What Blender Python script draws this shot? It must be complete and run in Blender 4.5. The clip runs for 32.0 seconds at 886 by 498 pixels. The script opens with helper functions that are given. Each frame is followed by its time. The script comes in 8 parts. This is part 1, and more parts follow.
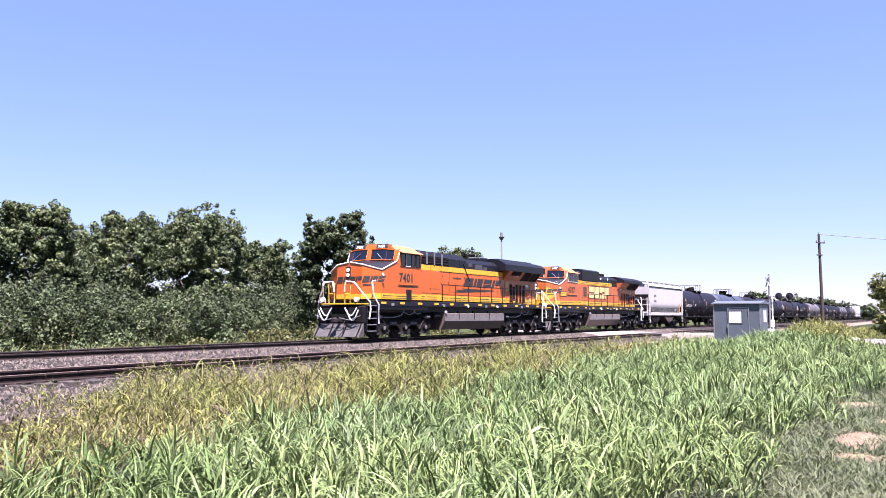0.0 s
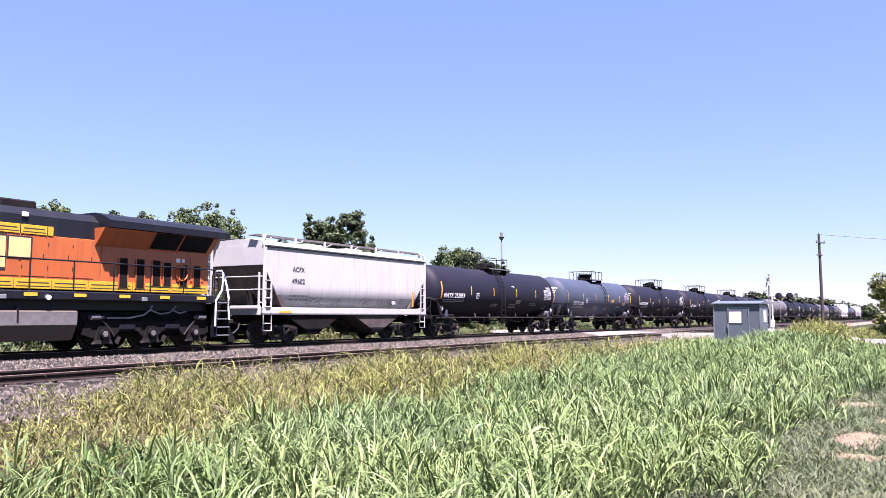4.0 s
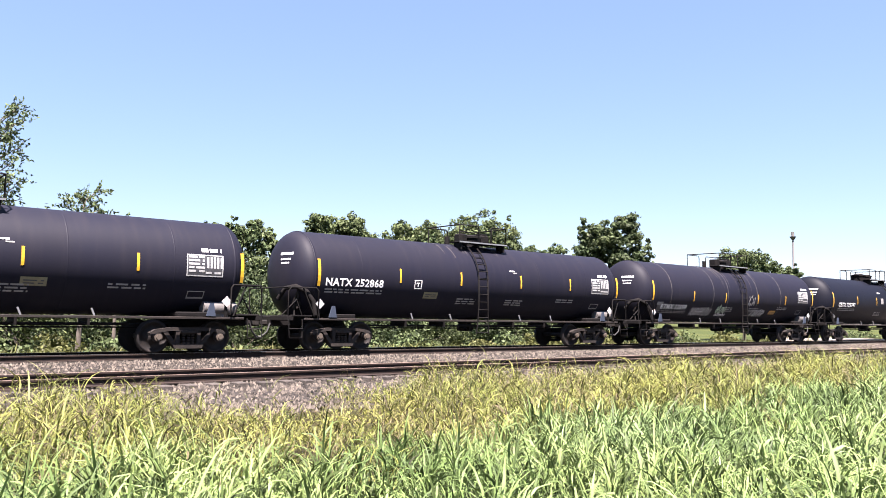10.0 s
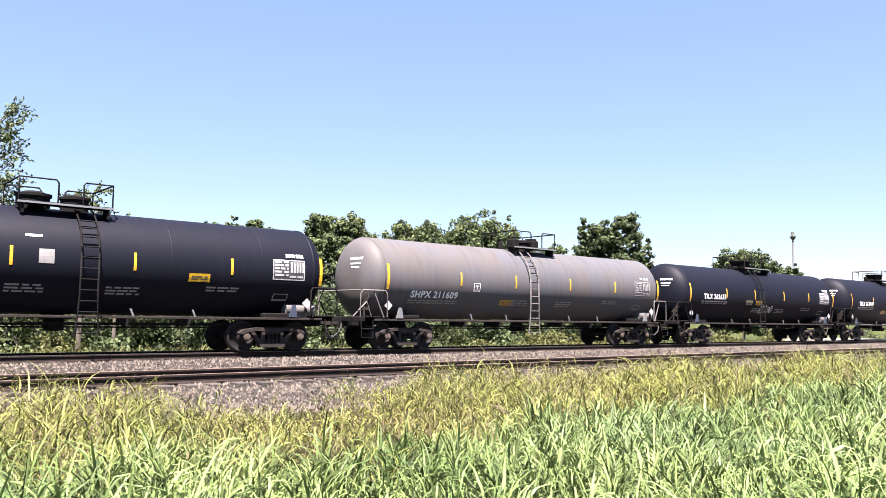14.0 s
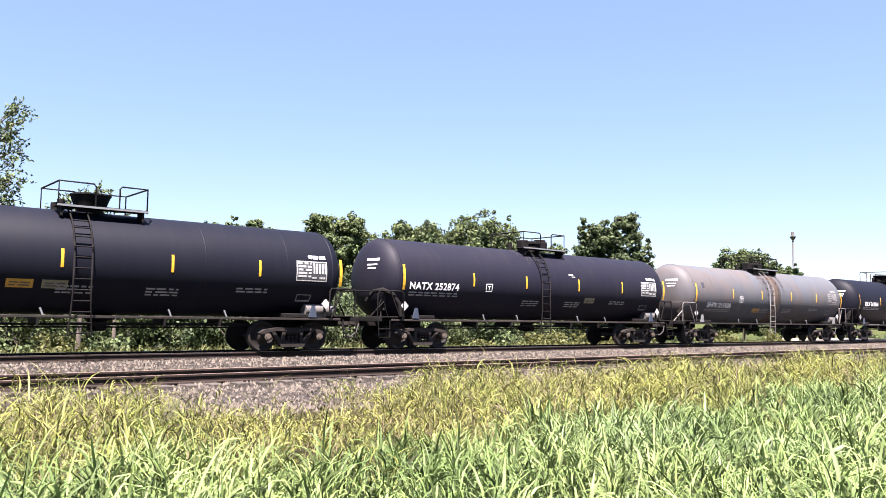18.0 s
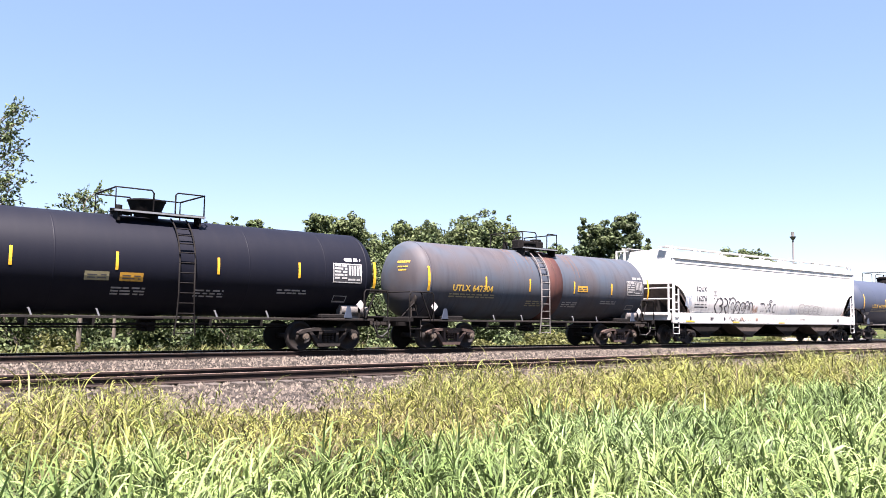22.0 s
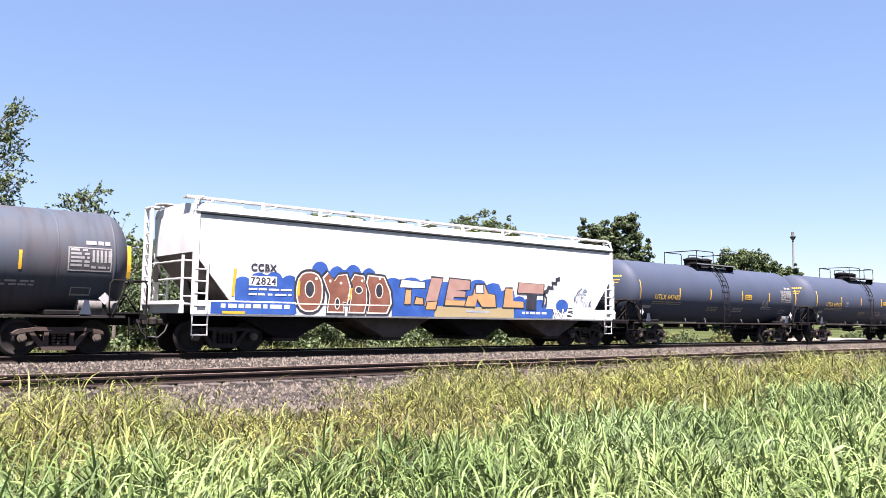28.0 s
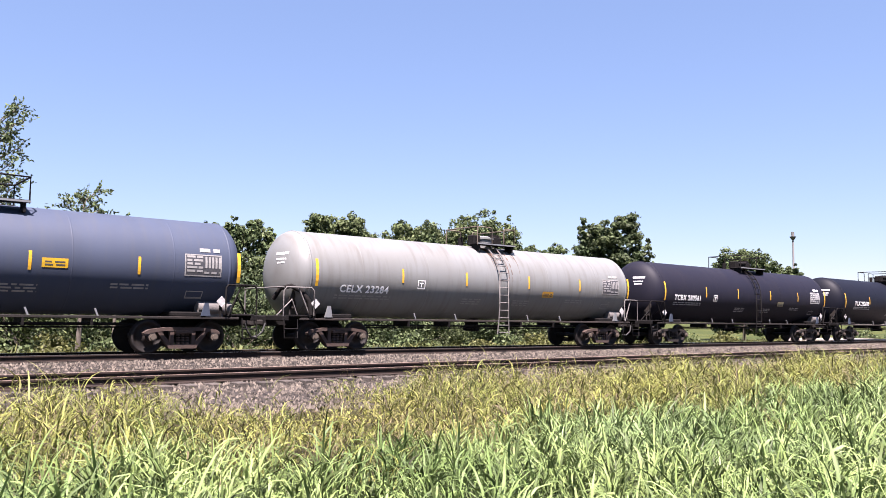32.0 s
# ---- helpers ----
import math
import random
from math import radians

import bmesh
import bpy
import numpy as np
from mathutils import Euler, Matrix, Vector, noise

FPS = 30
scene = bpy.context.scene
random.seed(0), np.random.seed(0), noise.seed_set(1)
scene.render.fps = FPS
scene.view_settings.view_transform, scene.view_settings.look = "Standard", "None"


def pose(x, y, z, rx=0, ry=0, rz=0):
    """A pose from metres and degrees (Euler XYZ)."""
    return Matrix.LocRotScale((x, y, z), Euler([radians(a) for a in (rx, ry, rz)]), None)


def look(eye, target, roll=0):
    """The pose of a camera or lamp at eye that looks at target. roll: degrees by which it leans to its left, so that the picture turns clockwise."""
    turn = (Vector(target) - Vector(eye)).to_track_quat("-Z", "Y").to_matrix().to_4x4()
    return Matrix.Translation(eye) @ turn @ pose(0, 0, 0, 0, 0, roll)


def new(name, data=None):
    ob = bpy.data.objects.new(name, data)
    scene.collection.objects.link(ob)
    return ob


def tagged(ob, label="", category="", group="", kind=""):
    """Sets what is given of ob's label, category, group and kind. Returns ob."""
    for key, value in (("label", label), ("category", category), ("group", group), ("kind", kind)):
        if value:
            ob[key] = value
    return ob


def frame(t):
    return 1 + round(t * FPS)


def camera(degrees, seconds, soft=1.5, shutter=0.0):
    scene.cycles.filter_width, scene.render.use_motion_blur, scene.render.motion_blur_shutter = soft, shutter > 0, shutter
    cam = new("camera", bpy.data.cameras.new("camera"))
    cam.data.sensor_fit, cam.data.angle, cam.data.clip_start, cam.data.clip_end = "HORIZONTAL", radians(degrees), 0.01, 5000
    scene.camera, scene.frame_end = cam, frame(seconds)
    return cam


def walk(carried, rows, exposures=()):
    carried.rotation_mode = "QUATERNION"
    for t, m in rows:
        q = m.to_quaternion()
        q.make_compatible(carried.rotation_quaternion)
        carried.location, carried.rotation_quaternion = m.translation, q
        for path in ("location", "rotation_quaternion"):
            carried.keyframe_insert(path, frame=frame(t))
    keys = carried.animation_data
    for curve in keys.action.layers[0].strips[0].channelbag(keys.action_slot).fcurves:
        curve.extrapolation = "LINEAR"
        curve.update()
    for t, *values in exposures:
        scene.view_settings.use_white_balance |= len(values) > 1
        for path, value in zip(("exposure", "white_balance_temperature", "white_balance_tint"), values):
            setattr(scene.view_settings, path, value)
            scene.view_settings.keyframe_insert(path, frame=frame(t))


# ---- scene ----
# camera on a tripod beside the line: x runs along the track, y across it, z = 0 at the main line's rail top
EYE = Vector((0.0, 0.0, 1.10))


def aim(heading, pitch, lean):
    a, p = radians(heading), radians(pitch)
    way = Vector((math.cos(a) * math.cos(p), math.sin(a) * math.cos(p), math.sin(p)))
    return look(EYE, EYE + way * 10, lean)


cam = camera(57.6, 32.0, 0.7)
START, END = (31.17, 4.74, 0.04), (50.57, 4.88, 0.77)
# the clip's camera drifts in brightness and white balance: seconds, stops, kelvin, tint
EXPOSURE = [(0.0, 2.53, 5900, 36), (5.5, 2.53, 5950, 36), (7.4, 2.55, 6150, 33), (8.0, 2.55, 6300, 29), (8.45, 2.81, 6500, 23), (22.0, 2.81, 6500, 23), (22.7, 2.52, 6300, 22), (30.5, 2.54, 6420, 25), (32.0, 2.52, 6450, 28)]
walk(cam, [(0.0, aim(*START)), (3.5, aim(*START)), (5.4, aim(31.20, 4.74, 0.04)), (5.7, aim(31.75, 4.74, 0.06)), (6.0, aim(32.83, 4.75, 0.10)),
           (6.5, aim(36.55, 4.78, 0.24)), (7.0, aim(40.34, 4.81, 0.38)), (7.5, aim(44.95, 4.84, 0.56)),
           (8.0, aim(47.78, 4.86, 0.66)), (8.4, aim(50.45, 4.88, 0.77)), (8.7, aim(50.62, 4.88, 0.77)),
           (9.2, aim(*END)), (20.0, aim(*END)), (32.0, aim(*END))],
     exposures=EXPOSURE)

# late-summer midday sun over the camera's side, towards the train's front
SUN_EL, SUN_AZ = 66.0, 39.0
world = bpy.data.worlds.new("world")
scene.world = world
world.use_nodes = True
wn = world.node_tree
sky = wn.nodes.new("ShaderNodeTexSky")
sky.sky_type, sky.sun_disc = "NISHITA", False
sky.sun_elevation = radians(SUN_EL)
sky.air_density, sky.dust_density, sky.ozone_density = 1.2, 0.0, 4.0
# summer haze evens the blue out between zenith and horizon
haze = wn.nodes.new("ShaderNodeMix")
haze.data_type = "RGBA"
haze.inputs[0].default_value, haze.inputs[7].default_value = 0.45, (1.70, 2.60, 4.30, 1)
wn.links.new(sky.outputs[0], haze.inputs[6])
wn.links.new(haze.outputs[2], wn.nodes["Background"].inputs[0])
wn.nodes["Background"].inputs[1].default_value = 0.0345
sun_from = Vector((-math.sin(radians(SUN_AZ)) * math.cos(radians(SUN_EL)), -math.cos(radians(SUN_AZ)) * math.cos(radians(SUN_EL)), math.sin(radians(SUN_EL))))
sky.sun_rotation = math.atan2(sun_from.x, sun_from.y)
sun = new("sun", bpy.data.lights.new("sun", "SUN"))
sun.data.energy, sun.data.angle, sun.data.color = 5.0, radians(0.53), (1.0, 0.95, 0.87)
sun.matrix_world = look(sun_from * 50, (0, 0, 0))


# ---- materials ----
def mat(name, base, rough=0.7, metal=0.0, second=None, scale=3.0, amount=0.5, bump=0.0, bump_scale=40.0, streak=None, streak_amount=0.0,
        stretch=(1, 1, 1), per_object=0.0, per_island=0.0, third=None, third_scale=0.5, third_amount=0.0, spec=0.5, translucent=0.0, coord="Object"):
    """A painted or natural surface: base colour broken up by a fine and a broad noise, streaks, and relief."""
    m = bpy.data.materials.new(name)
    m.use_nodes = True
    nt = m.node_tree
    nodes, links = nt.nodes, nt.links
    bsdf = nodes["Principled BSDF"]
    bsdf.inputs["Roughness"].default_value = rough
    bsdf.inputs["Metallic"].default_value = metal
    bsdf.inputs["Specular IOR Level"].default_value = spec
    tc = nodes.new("ShaderNodeTexCoord")
    mp = nodes.new("ShaderNodeMapping")
    mp.inputs["Scale"].default_value = stretch
    links.new(tc.outputs[coord], mp.inputs[0])

    def noise_tex(s, detail=5.0, src=None):
        n = nodes.new("ShaderNodeTexNoise")
        n.inputs["Scale"].default_value, n.inputs["Detail"].default_value = s, detail
        links.new((src or mp).outputs[0], n.inputs["Vector"])
        return n

    def ramp(src, lo, hi):
        r = nodes.new("ShaderNodeMapRange")
        r.inputs["From Min"].default_value, r.inputs["From Max"].default_value = lo, hi
        links.new(src, r.inputs["Value"])
        return r.outputs[0]

    def mix(fac, a, b, mode="MIX"):
        x = nodes.new("ShaderNodeMix")
        x.data_type, x.blend_type = "RGBA", mode
        links.new(fac, x.inputs[0]) if not isinstance(fac, float) else setattr(x.inputs[0], "default_value", fac)
        for v, k in ((a, 6), (b, 7)):
            if isinstance(v, tuple):
                x.inputs[k].default_value = (*v, 1)
            else:
                links.new(v, x.inputs[k])
        return x.outputs[2]

    def times(src, k):
        x = nodes.new("ShaderNodeMath")
        x.operation = "MULTIPLY"
        links.new(src, x.inputs[0])
        x.inputs[1].default_value = k
        return x.outputs[0]

    col = base
    if second:
        col = mix(times(ramp(noise_tex(scale).outputs[0], 0.35, 0.65), amount), col, second)
    if third:
        col = mix(times(ramp(noise_tex(third_scale, 3.0).outputs[0], 0.45, 0.62), third_amount), col, third)
    if streak:
        ms = nodes.new("ShaderNodeMapping")
        ms.inputs["Scale"].default_value = (3.2, 0.5, 0.35)
        links.new(tc.outputs[coord], ms.inputs[0])
        col = mix(times(ramp(noise_tex(1.6, 6.0, ms).outputs[0], 0.48, 0.72), streak_amount), col, streak)
    for k, node, out in ((per_object, "ShaderNodeObjectInfo", "Random"), (per_island, "ShaderNodeNewGeometry", "Random Per Island")):
        if k:
            r = nodes.new(node)
            mr = nodes.new("ShaderNodeMapRange")
            mr.inputs["To Min"].default_value, mr.inputs["To Max"].default_value = 1 - k, 1 + k
            links.new(r.outputs[out], mr.inputs["Value"])
            hs = nodes.new("ShaderNodeHueSaturation")
            links.new(mr.outputs[0], hs.inputs["Value"])
            if isinstance(col, tuple):
                hs.inputs["Color"].default_value = (*col, 1)
            else:
                links.new(col, hs.inputs["Color"])
            col = hs.outputs[0]
    if isinstance(col, tuple):
        bsdf.inputs["Base Color"].default_value = (*col, 1)
    else:
        links.new(col, bsdf.inputs["Base Color"])
    if bump:
        b = nodes.new("ShaderNodeBump")
        b.inputs["Strength"].default_value, b.inputs["Distance"].default_value = bump, 0.02
        links.new(noise_tex(bump_scale, 4.0).outputs[0], b.inputs["Height"])
        links.new(b.outputs[0], bsdf.inputs["Normal"])
    if translucent:
        t = nodes.new("ShaderNodeBsdfTranslucent")
        if isinstance(col, tuple):
            t.inputs[0].default_value = (*col, 1)
        else:
            links.new(col, t.inputs[0])
        s = nodes.new("ShaderNodeMixShader")
        s.inputs[0].default_value = translucent
        links.new(bsdf.outputs[0], s.inputs[1])
        links.new(t.outputs[0], s.inputs[2])
        links.new(s.outputs[0], nodes["Material Output"].inputs[0])
    return m


def paint(name, base, dirt, streak, amount=0.35, rough=0.45, broad=0.3, third=None, spec=0.5):
    return mat(name, base, rough, 0.0, dirt, 1.3, broad, 0.04, 25.0, streak, amount, third=third or dirt, third_scale=0.35, third_amount=broad, spec=spec)


M = {
    "black": paint("black_tank_paint", (0.007359, 0.007491, 0.01428), (0.01021, 0.009488, 0.01396), (0.01484, 0.01311, 0.01784), 0.45, 0.6, spec=0.12),
    "jet": paint("jet_black_paint", (0.003418, 0.004059, 0.008464), (0.004457, 0.00482, 0.008878), (0.007058, 0.007103, 0.01084), 0.35, 0.58, spec=0.12),
    "bluegray": paint("blue_gray_paint", (0.03249, 0.04212, 0.06178), (0.0248, 0.03089, 0.04399), (0.02138, 0.02434, 0.03089), 0.35, 0.6, spec=0.15),
    "slate": paint("dark_slate_paint", (0.03562, 0.04505, 0.07023), (0.02969, 0.03644, 0.05433), (0.0475, 0.05035, 0.0583), 0.3, 0.6, spec=0.15),
    "gray": paint("weathered_gray_paint", (0.067, 0.070, 0.078), (0.078, 0.067, 0.061), (0.040, 0.037, 0.037), 0.4, 0.58, 0.5, spec=0.15),
    "dingy": paint("dingy_gray_paint", (0.061, 0.067, 0.079), (0.066, 0.062, 0.061), (0.038, 0.036, 0.038), 0.4, 0.58, 0.5, third=(0.084, 0.066, 0.056), spec=0.15),
    "rustgray": paint("rust_stained_gray_paint", (0.040, 0.050, 0.066), (0.052, 0.041, 0.038), (0.021, 0.021, 0.026), 0.45, 0.6, 0.4, third=(0.054, 0.036, 0.030), spec=0.15),
    "palegray": paint("pale_gray_paint", (0.1217, 0.1276, 0.127), (0.101, 0.09947, 0.09016), (0.05951, 0.04786, 0.03772), 0.4, 0.5, spec=0.4),
    "white": paint("white_hopper_paint", (0.450, 0.450, 0.444), (0.370, 0.362, 0.345), (0.215, 0.205, 0.190), 0.5, 0.5, 0.35),
    "hopgray": paint("light_gray_hopper_paint", (0.326, 0.3211, 0.3038), (0.2717, 0.2642, 0.2469), (0.1778, 0.1655, 0.1482), 0.4, 0.5),
    "orange": paint("orange_loco_paint", (0.3343, 0.06636, 0.004916), (0.2851, 0.05899, 0.007839), (0.1622, 0.04916, 0.01475), 0.25, 0.32),
    "orangeold": paint("faded_orange_loco_paint", (0.3048, 0.07374, 0.01475), (0.2458, 0.05653, 0.01375), (0.1081, 0.03687, 0.0172), 0.45, 0.42),
    "frosted": mat("pale_window_frame_paint", (0.401, 0.3881, 0.3622), 0.5, 0.0, (0.2911, 0.2717, 0.2458), 6.0, 0.5),
    "yellow": paint("yellow_stripe_paint", (0.4026, 0.2362, 0.006455), (0.3544, 0.1987, 0.009648), (0.1933, 0.1127, 0.02684), 0.45, 0.4),
    "cream": paint("cream_letter_paint", (0.4295, 0.3329, 0.1342), (0.3758, 0.2791, 0.1181), (0.2684, 0.1879, 0.06442), 0.2, 0.45),
    "locoblack": paint("black_loco_paint", (0.0024, 0.00255, 0.005625), (0.0045, 0.0045, 0.0075), (0.012, 0.01125, 0.012), 0.3, 0.5, spec=0.3),
    "dust": paint("dusty_brown_steel", (0.06581, 0.0498, 0.03557), (0.04091, 0.0313, 0.02419), (0.08894, 0.06759, 0.0498), 0.4, 0.75),
    "under": mat("grimy_underframe", (0.004, 0.00376, 0.004), 0.85, 0.0, (0.01072, 0.00872, 0.00808), 4.0, 0.6, 0.4, 30.0, spec=0.12),
    "truck": mat("rusty_cast_steel", (0.01073, 0.00914, 0.008562), 0.8, 0.0, (0.02684, 0.01987, 0.01611), 5.0, 0.6, 0.5, 35.0, per_object=0.3, spec=0.25),
    "redtruck": mat("red_rust_cast_steel", (0.02738, 0.01594, 0.01221), 0.8, 0.0, (0.04187, 0.02197, 0.01482), 5.0, 0.6, 0.5, 35.0),
    "wheel": mat("dark_wheel_steel", (0.0076, 0.0067, 0.0067), 0.65, 0.1, (0.0185, 0.0134, 0.0113), 6.0, 0.6, 0.3, 30.0, spec=0.25),
    "railtop": mat("polished_rail_head", (0.3528, 0.3444, 0.336), 0.28, 1.0, (0.252, 0.21, 0.168), 8.0, 0.3),
    "raildull": mat("rust_dulled_rail_head", (0.252, 0.1806, 0.1428), 0.5, 0.3, (0.168, 0.1008, 0.0756), 8.0, 0.5),
    "rail": mat("rusted_rail_web", (0.0118, 0.0084, 0.0076), 0.85, 0.0, (0.0252, 0.0151, 0.0109), 6.0, 0.6, 0.3, 60.0, spec=0.2),
    "tie": mat("weathered_timber_tie", (0.02684, 0.02148, 0.0177), 0.9, 0.0, (0.05905, 0.04832, 0.04026), 3.0, 0.6, 0.7, 18.0, stretch=(6, 1, 6), per_object=0.35),
    "stone": mat("grey_ballast_stone", (0.062, 0.052, 0.043), 0.9, 0.0, (0.016, 0.0140, 0.0125), 9.0, 0.6, 0.4, 60.0, per_island=0.92, spec=0.2),
    "steel": mat("galvanised_steel", (0.2255, 0.2308, 0.2362), 0.45, 0.6, (0.1772, 0.1772, 0.1772), 6.0, 0.5, 0.1),
    "whiteletter": mat("white_stencil_paint", (0.6558, 0.6558, 0.6474), 0.6, 0.0, (0.5045, 0.4961, 0.4793), 7.0, 0.4),
    "grayletter": mat("faded_stencil_paint", (0.194, 0.1892, 0.1843), 0.65, 0.0, (0.1213, 0.1164, 0.1116), 7.0, 0.5),
    "yellowletter": mat("yellow_stencil_paint", (0.3726, 0.238, 0.03105), 0.6, 0.0, (0.2846, 0.1707, 0.02587), 7.0, 0.4),
    "darkletter": mat("black_stencil_paint", (0.0076, 0.0076, 0.0084), 0.6, 0.0, (0.021, 0.0202, 0.0202), 7.0, 0.4),
    "reflex": mat("yellow_reflective_strip", (0.4724, 0.2684, 0.01611), 0.35, 0.0, (0.3865, 0.1933, 0.01611), 6.0, 0.4),
    "placard": mat("weathered_white_placard", (0.3557, 0.3557, 0.3493), 0.5, 0.0, (0.1617, 0.1552, 0.1552), 14.0, 0.6),
    "seamline": mat("pale_scuffed_weld", (0.04805, 0.0425, 0.03881), 0.6, 0.0, (0.01848, 0.01663, 0.01663), 3.0, 0.6),
    "greenline": mat("graffiti_pale_green_line", (0.3024, 0.42, 0.3024), 0.6, 0.0, (0.378, 0.4032, 0.3528), 5.0, 0.5),
    "beltstain": paint("rust_and_tar_stained_band", (0.05498, 0.03881, 0.02911), (0.11, 0.06468, 0.04204), (0.007777, 0.007777, 0.009086), 0.9, 0.55, 0.5),
    "decal": mat("dark_decal_panel", (0.0252, 0.0252, 0.0294), 0.5, 0.0, (0.0504, 0.0504, 0.0546), 12.0, 0.5),
    "olive": mat("faded_label_panel", (0.1611, 0.1449, 0.08054), 0.6, 0.0, (0.1073, 0.09124, 0.04832), 10.0, 0.5),
    "amber": mat("amber_label_panel", (0.3758, 0.1933, 0.01611), 0.5, 0.0, (0.2684, 0.1342, 0.01611), 10.0, 0.5),
    "chalk": mat("graffiti_grey_line", (0.5208, 0.5208, 0.5376), 0.6, 0.0, (0.336, 0.336, 0.3528), 5.0, 0.5),
    "ink": mat("graffiti_black_line", (0.0118, 0.0118, 0.0185), 0.5, 0.0, (0.0336, 0.0336, 0.042), 5.0, 0.5),
    "spray_blue": mat("graffiti_blue_spray", (0.01027, 0.04284, 0.1885), 0.5, 0.0, (0.02856, 0.08568, 0.2742), 2.0, 0.6),
    "spray_brown": mat("graffiti_brown_spray", (0.1075, 0.03884, 0.02365), 0.5, 0.0, (0.1935, 0.08228, 0.05161), 2.5, 0.6),
    "spray_tan": mat("graffiti_tan_spray", (0.336, 0.1949, 0.08064), 0.5, 0.0, (0.2419, 0.1344, 0.0672), 2.5, 0.6),
    "spray_cream": mat("graffiti_cream_spray", (0.2499, 0.2045, 0.1125), 0.5, 0.0, (0.2333, 0.1798, 0.08752), 2.5, 0.6),
    "spray_rim": mat("graffiti_pale_rim", (0.4838, 0.4166, 0.3494), 0.5, 0.0, (0.4032, 0.3024, 0.2419), 3.0, 0.5),
    "spray_rose": mat("graffiti_rosy_spray", (0.2177, 0.127, 0.1028), 0.5, 0.0, (0.2842, 0.1814, 0.1512), 2.5, 0.6),
    "spray_pale": mat("graffiti_lilac_spray", (0.3696, 0.3763, 0.4435), 0.5, 0.0, (0.2822, 0.3091, 0.4166), 3.0, 0.6),
    "rusty_line": mat("graffiti_brown_line", (0.252, 0.1428, 0.1008), 0.6, 0.0, (0.3528, 0.2268, 0.168), 4.0, 0.6),
    "slateline": mat("graffiti_slate_line", (0.168, 0.21, 0.2688), 0.6, 0.0, (0.2856, 0.3192, 0.3696), 4.0, 0.6),
    "faint": mat("faint_pencil_line", (0.504, 0.504, 0.504), 0.6, 0.0, (0.588, 0.588, 0.5796), 4.0, 0.6),
    # far darker than the hopper paints: underside shade is in this colour
    "slope": mat("shaded_slope_sheet", (0.04032, 0.03228, 0.03024), 0.8, 0.0, (0.0756, 0.06048, 0.05244), 2.5, 0.6, 0.2, 20.0, spec=0.2),
    "walkway": mat("weathered_walkway_grating", (0.06979, 0.06442, 0.06174), 0.8, 0.0, (0.1181, 0.1073, 0.102), 5.0, 0.6, 0.4, 60.0),
    "glass": mat("dark_cab_glass", (0.005, 0.0065, 0.012), 0.05, 0.0, spec=0.55),
    "lens": mat("lamp_lens_glass", (0.63, 0.63, 0.6048), 0.12, 0.0, spec=0.8),
    "box": mat("grey_steel_cabinet_paint", (0.066, 0.080, 0.094), 0.5, 0.0, (0.050, 0.060, 0.070), 2.0, 0.5, 0.1, 30.0, (0.088, 0.104, 0.116), 0.3),
    "boxlight": mat("white_notice_panel", (0.5045, 0.511, 0.5045), 0.5, 0.0, (0.4269, 0.4269, 0.414), 5.0, 0.3),
    "pole": mat("creosoted_pole_timber", (0.02148, 0.01611, 0.01342), 0.9, 0.0, (0.04026, 0.03004, 0.02467), 4.0, 0.6, 0.5, 20.0, stretch=(6, 6, 1)),
    "rubber": mat("black_rubber_hose", (0.0126, 0.0126, 0.0126), 0.7),
    "bark": mat("grey_brown_bark", (0.05905, 0.04832, 0.03758), 0.95, 0.0, (0.1073, 0.09124, 0.07516), 5.0, 0.6, 0.8, 15.0, stretch=(3, 3, 1)),
    "leaf": mat("green_tree_leaves", (0.04784, 0.07, 0.02952), 0.6, 0.0, (0.1019, 0.116, 0.04592), 0.35, 0.5, per_island=0.65, translucent=0.14, spec=0.15),
    "leafdark": mat("dark_green_tree_leaves", (0.0312, 0.047, 0.02132), 0.6, 0.0, (0.06864, 0.08, 0.03116), 0.4, 0.5, per_island=0.65, translucent=0.12, spec=0.15),
    "leaflight": mat("yellow_green_leaves", (0.06391, 0.0735, 0.02045), 0.6, 0.0, (0.1086, 0.09902, 0.03515), 0.4, 0.6, per_island=0.5, translucent=0.2, spec=0.25),
    "blade": mat("broad_green_grass", (0.06483, 0.1008, 0.03173), 0.5, 0.0, (0.1583, 0.2017, 0.06835), 0.5, 0.7, per_island=0.7, translucent=0.1, spec=0.12, third=(0.07779, 0.124, 0.05862), third_scale=0.25, third_amount=0.4),
    "dry": mat("olive_weedy_grass", (0.1178, 0.123, 0.02947), 0.6, 0.0, (0.0579, 0.07916, 0.01769), 0.6, 0.8, per_island=0.85, translucent=0.1, spec=0.2, third=(0.1447, 0.1168, 0.03929), third_scale=0.45, third_amount=0.3),
    "straw": mat("pale_dry_straw", (0.2556, 0.2109, 0.1214), 0.7, 0.0, (0.1662, 0.1214, 0.06071), 2.0, 0.5, per_island=0.4, translucent=0.2),
    "brownweed": mat("dead_brown_weeds", (0.0703, 0.04985, 0.02684), 0.8, 0.0, (0.03196, 0.02301, 0.01406), 1.5, 0.6, per_island=0.6, translucent=0.12),
    "lawn": mat("short_green_turf", (0.05432, 0.07541, 0.02876), 0.7, 0.0, (0.08947, 0.09587, 0.04474), 1.0, 0.6, per_island=0.5, translucent=0.2),
    "soil": mat("bare_reddish_soil", (0.1261, 0.08593, 0.05368), 0.95, 0.0, (0.08054, 0.06442, 0.0349), 6.0, 0.6, 0.8, 12.0),
    "gravel": mat("pale_gravel_road", (0.1772, 0.153, 0.1396), 0.95, 0.0, (0.1288, 0.11, 0.09933), 2.0, 0.6, 0.6, 30.0),
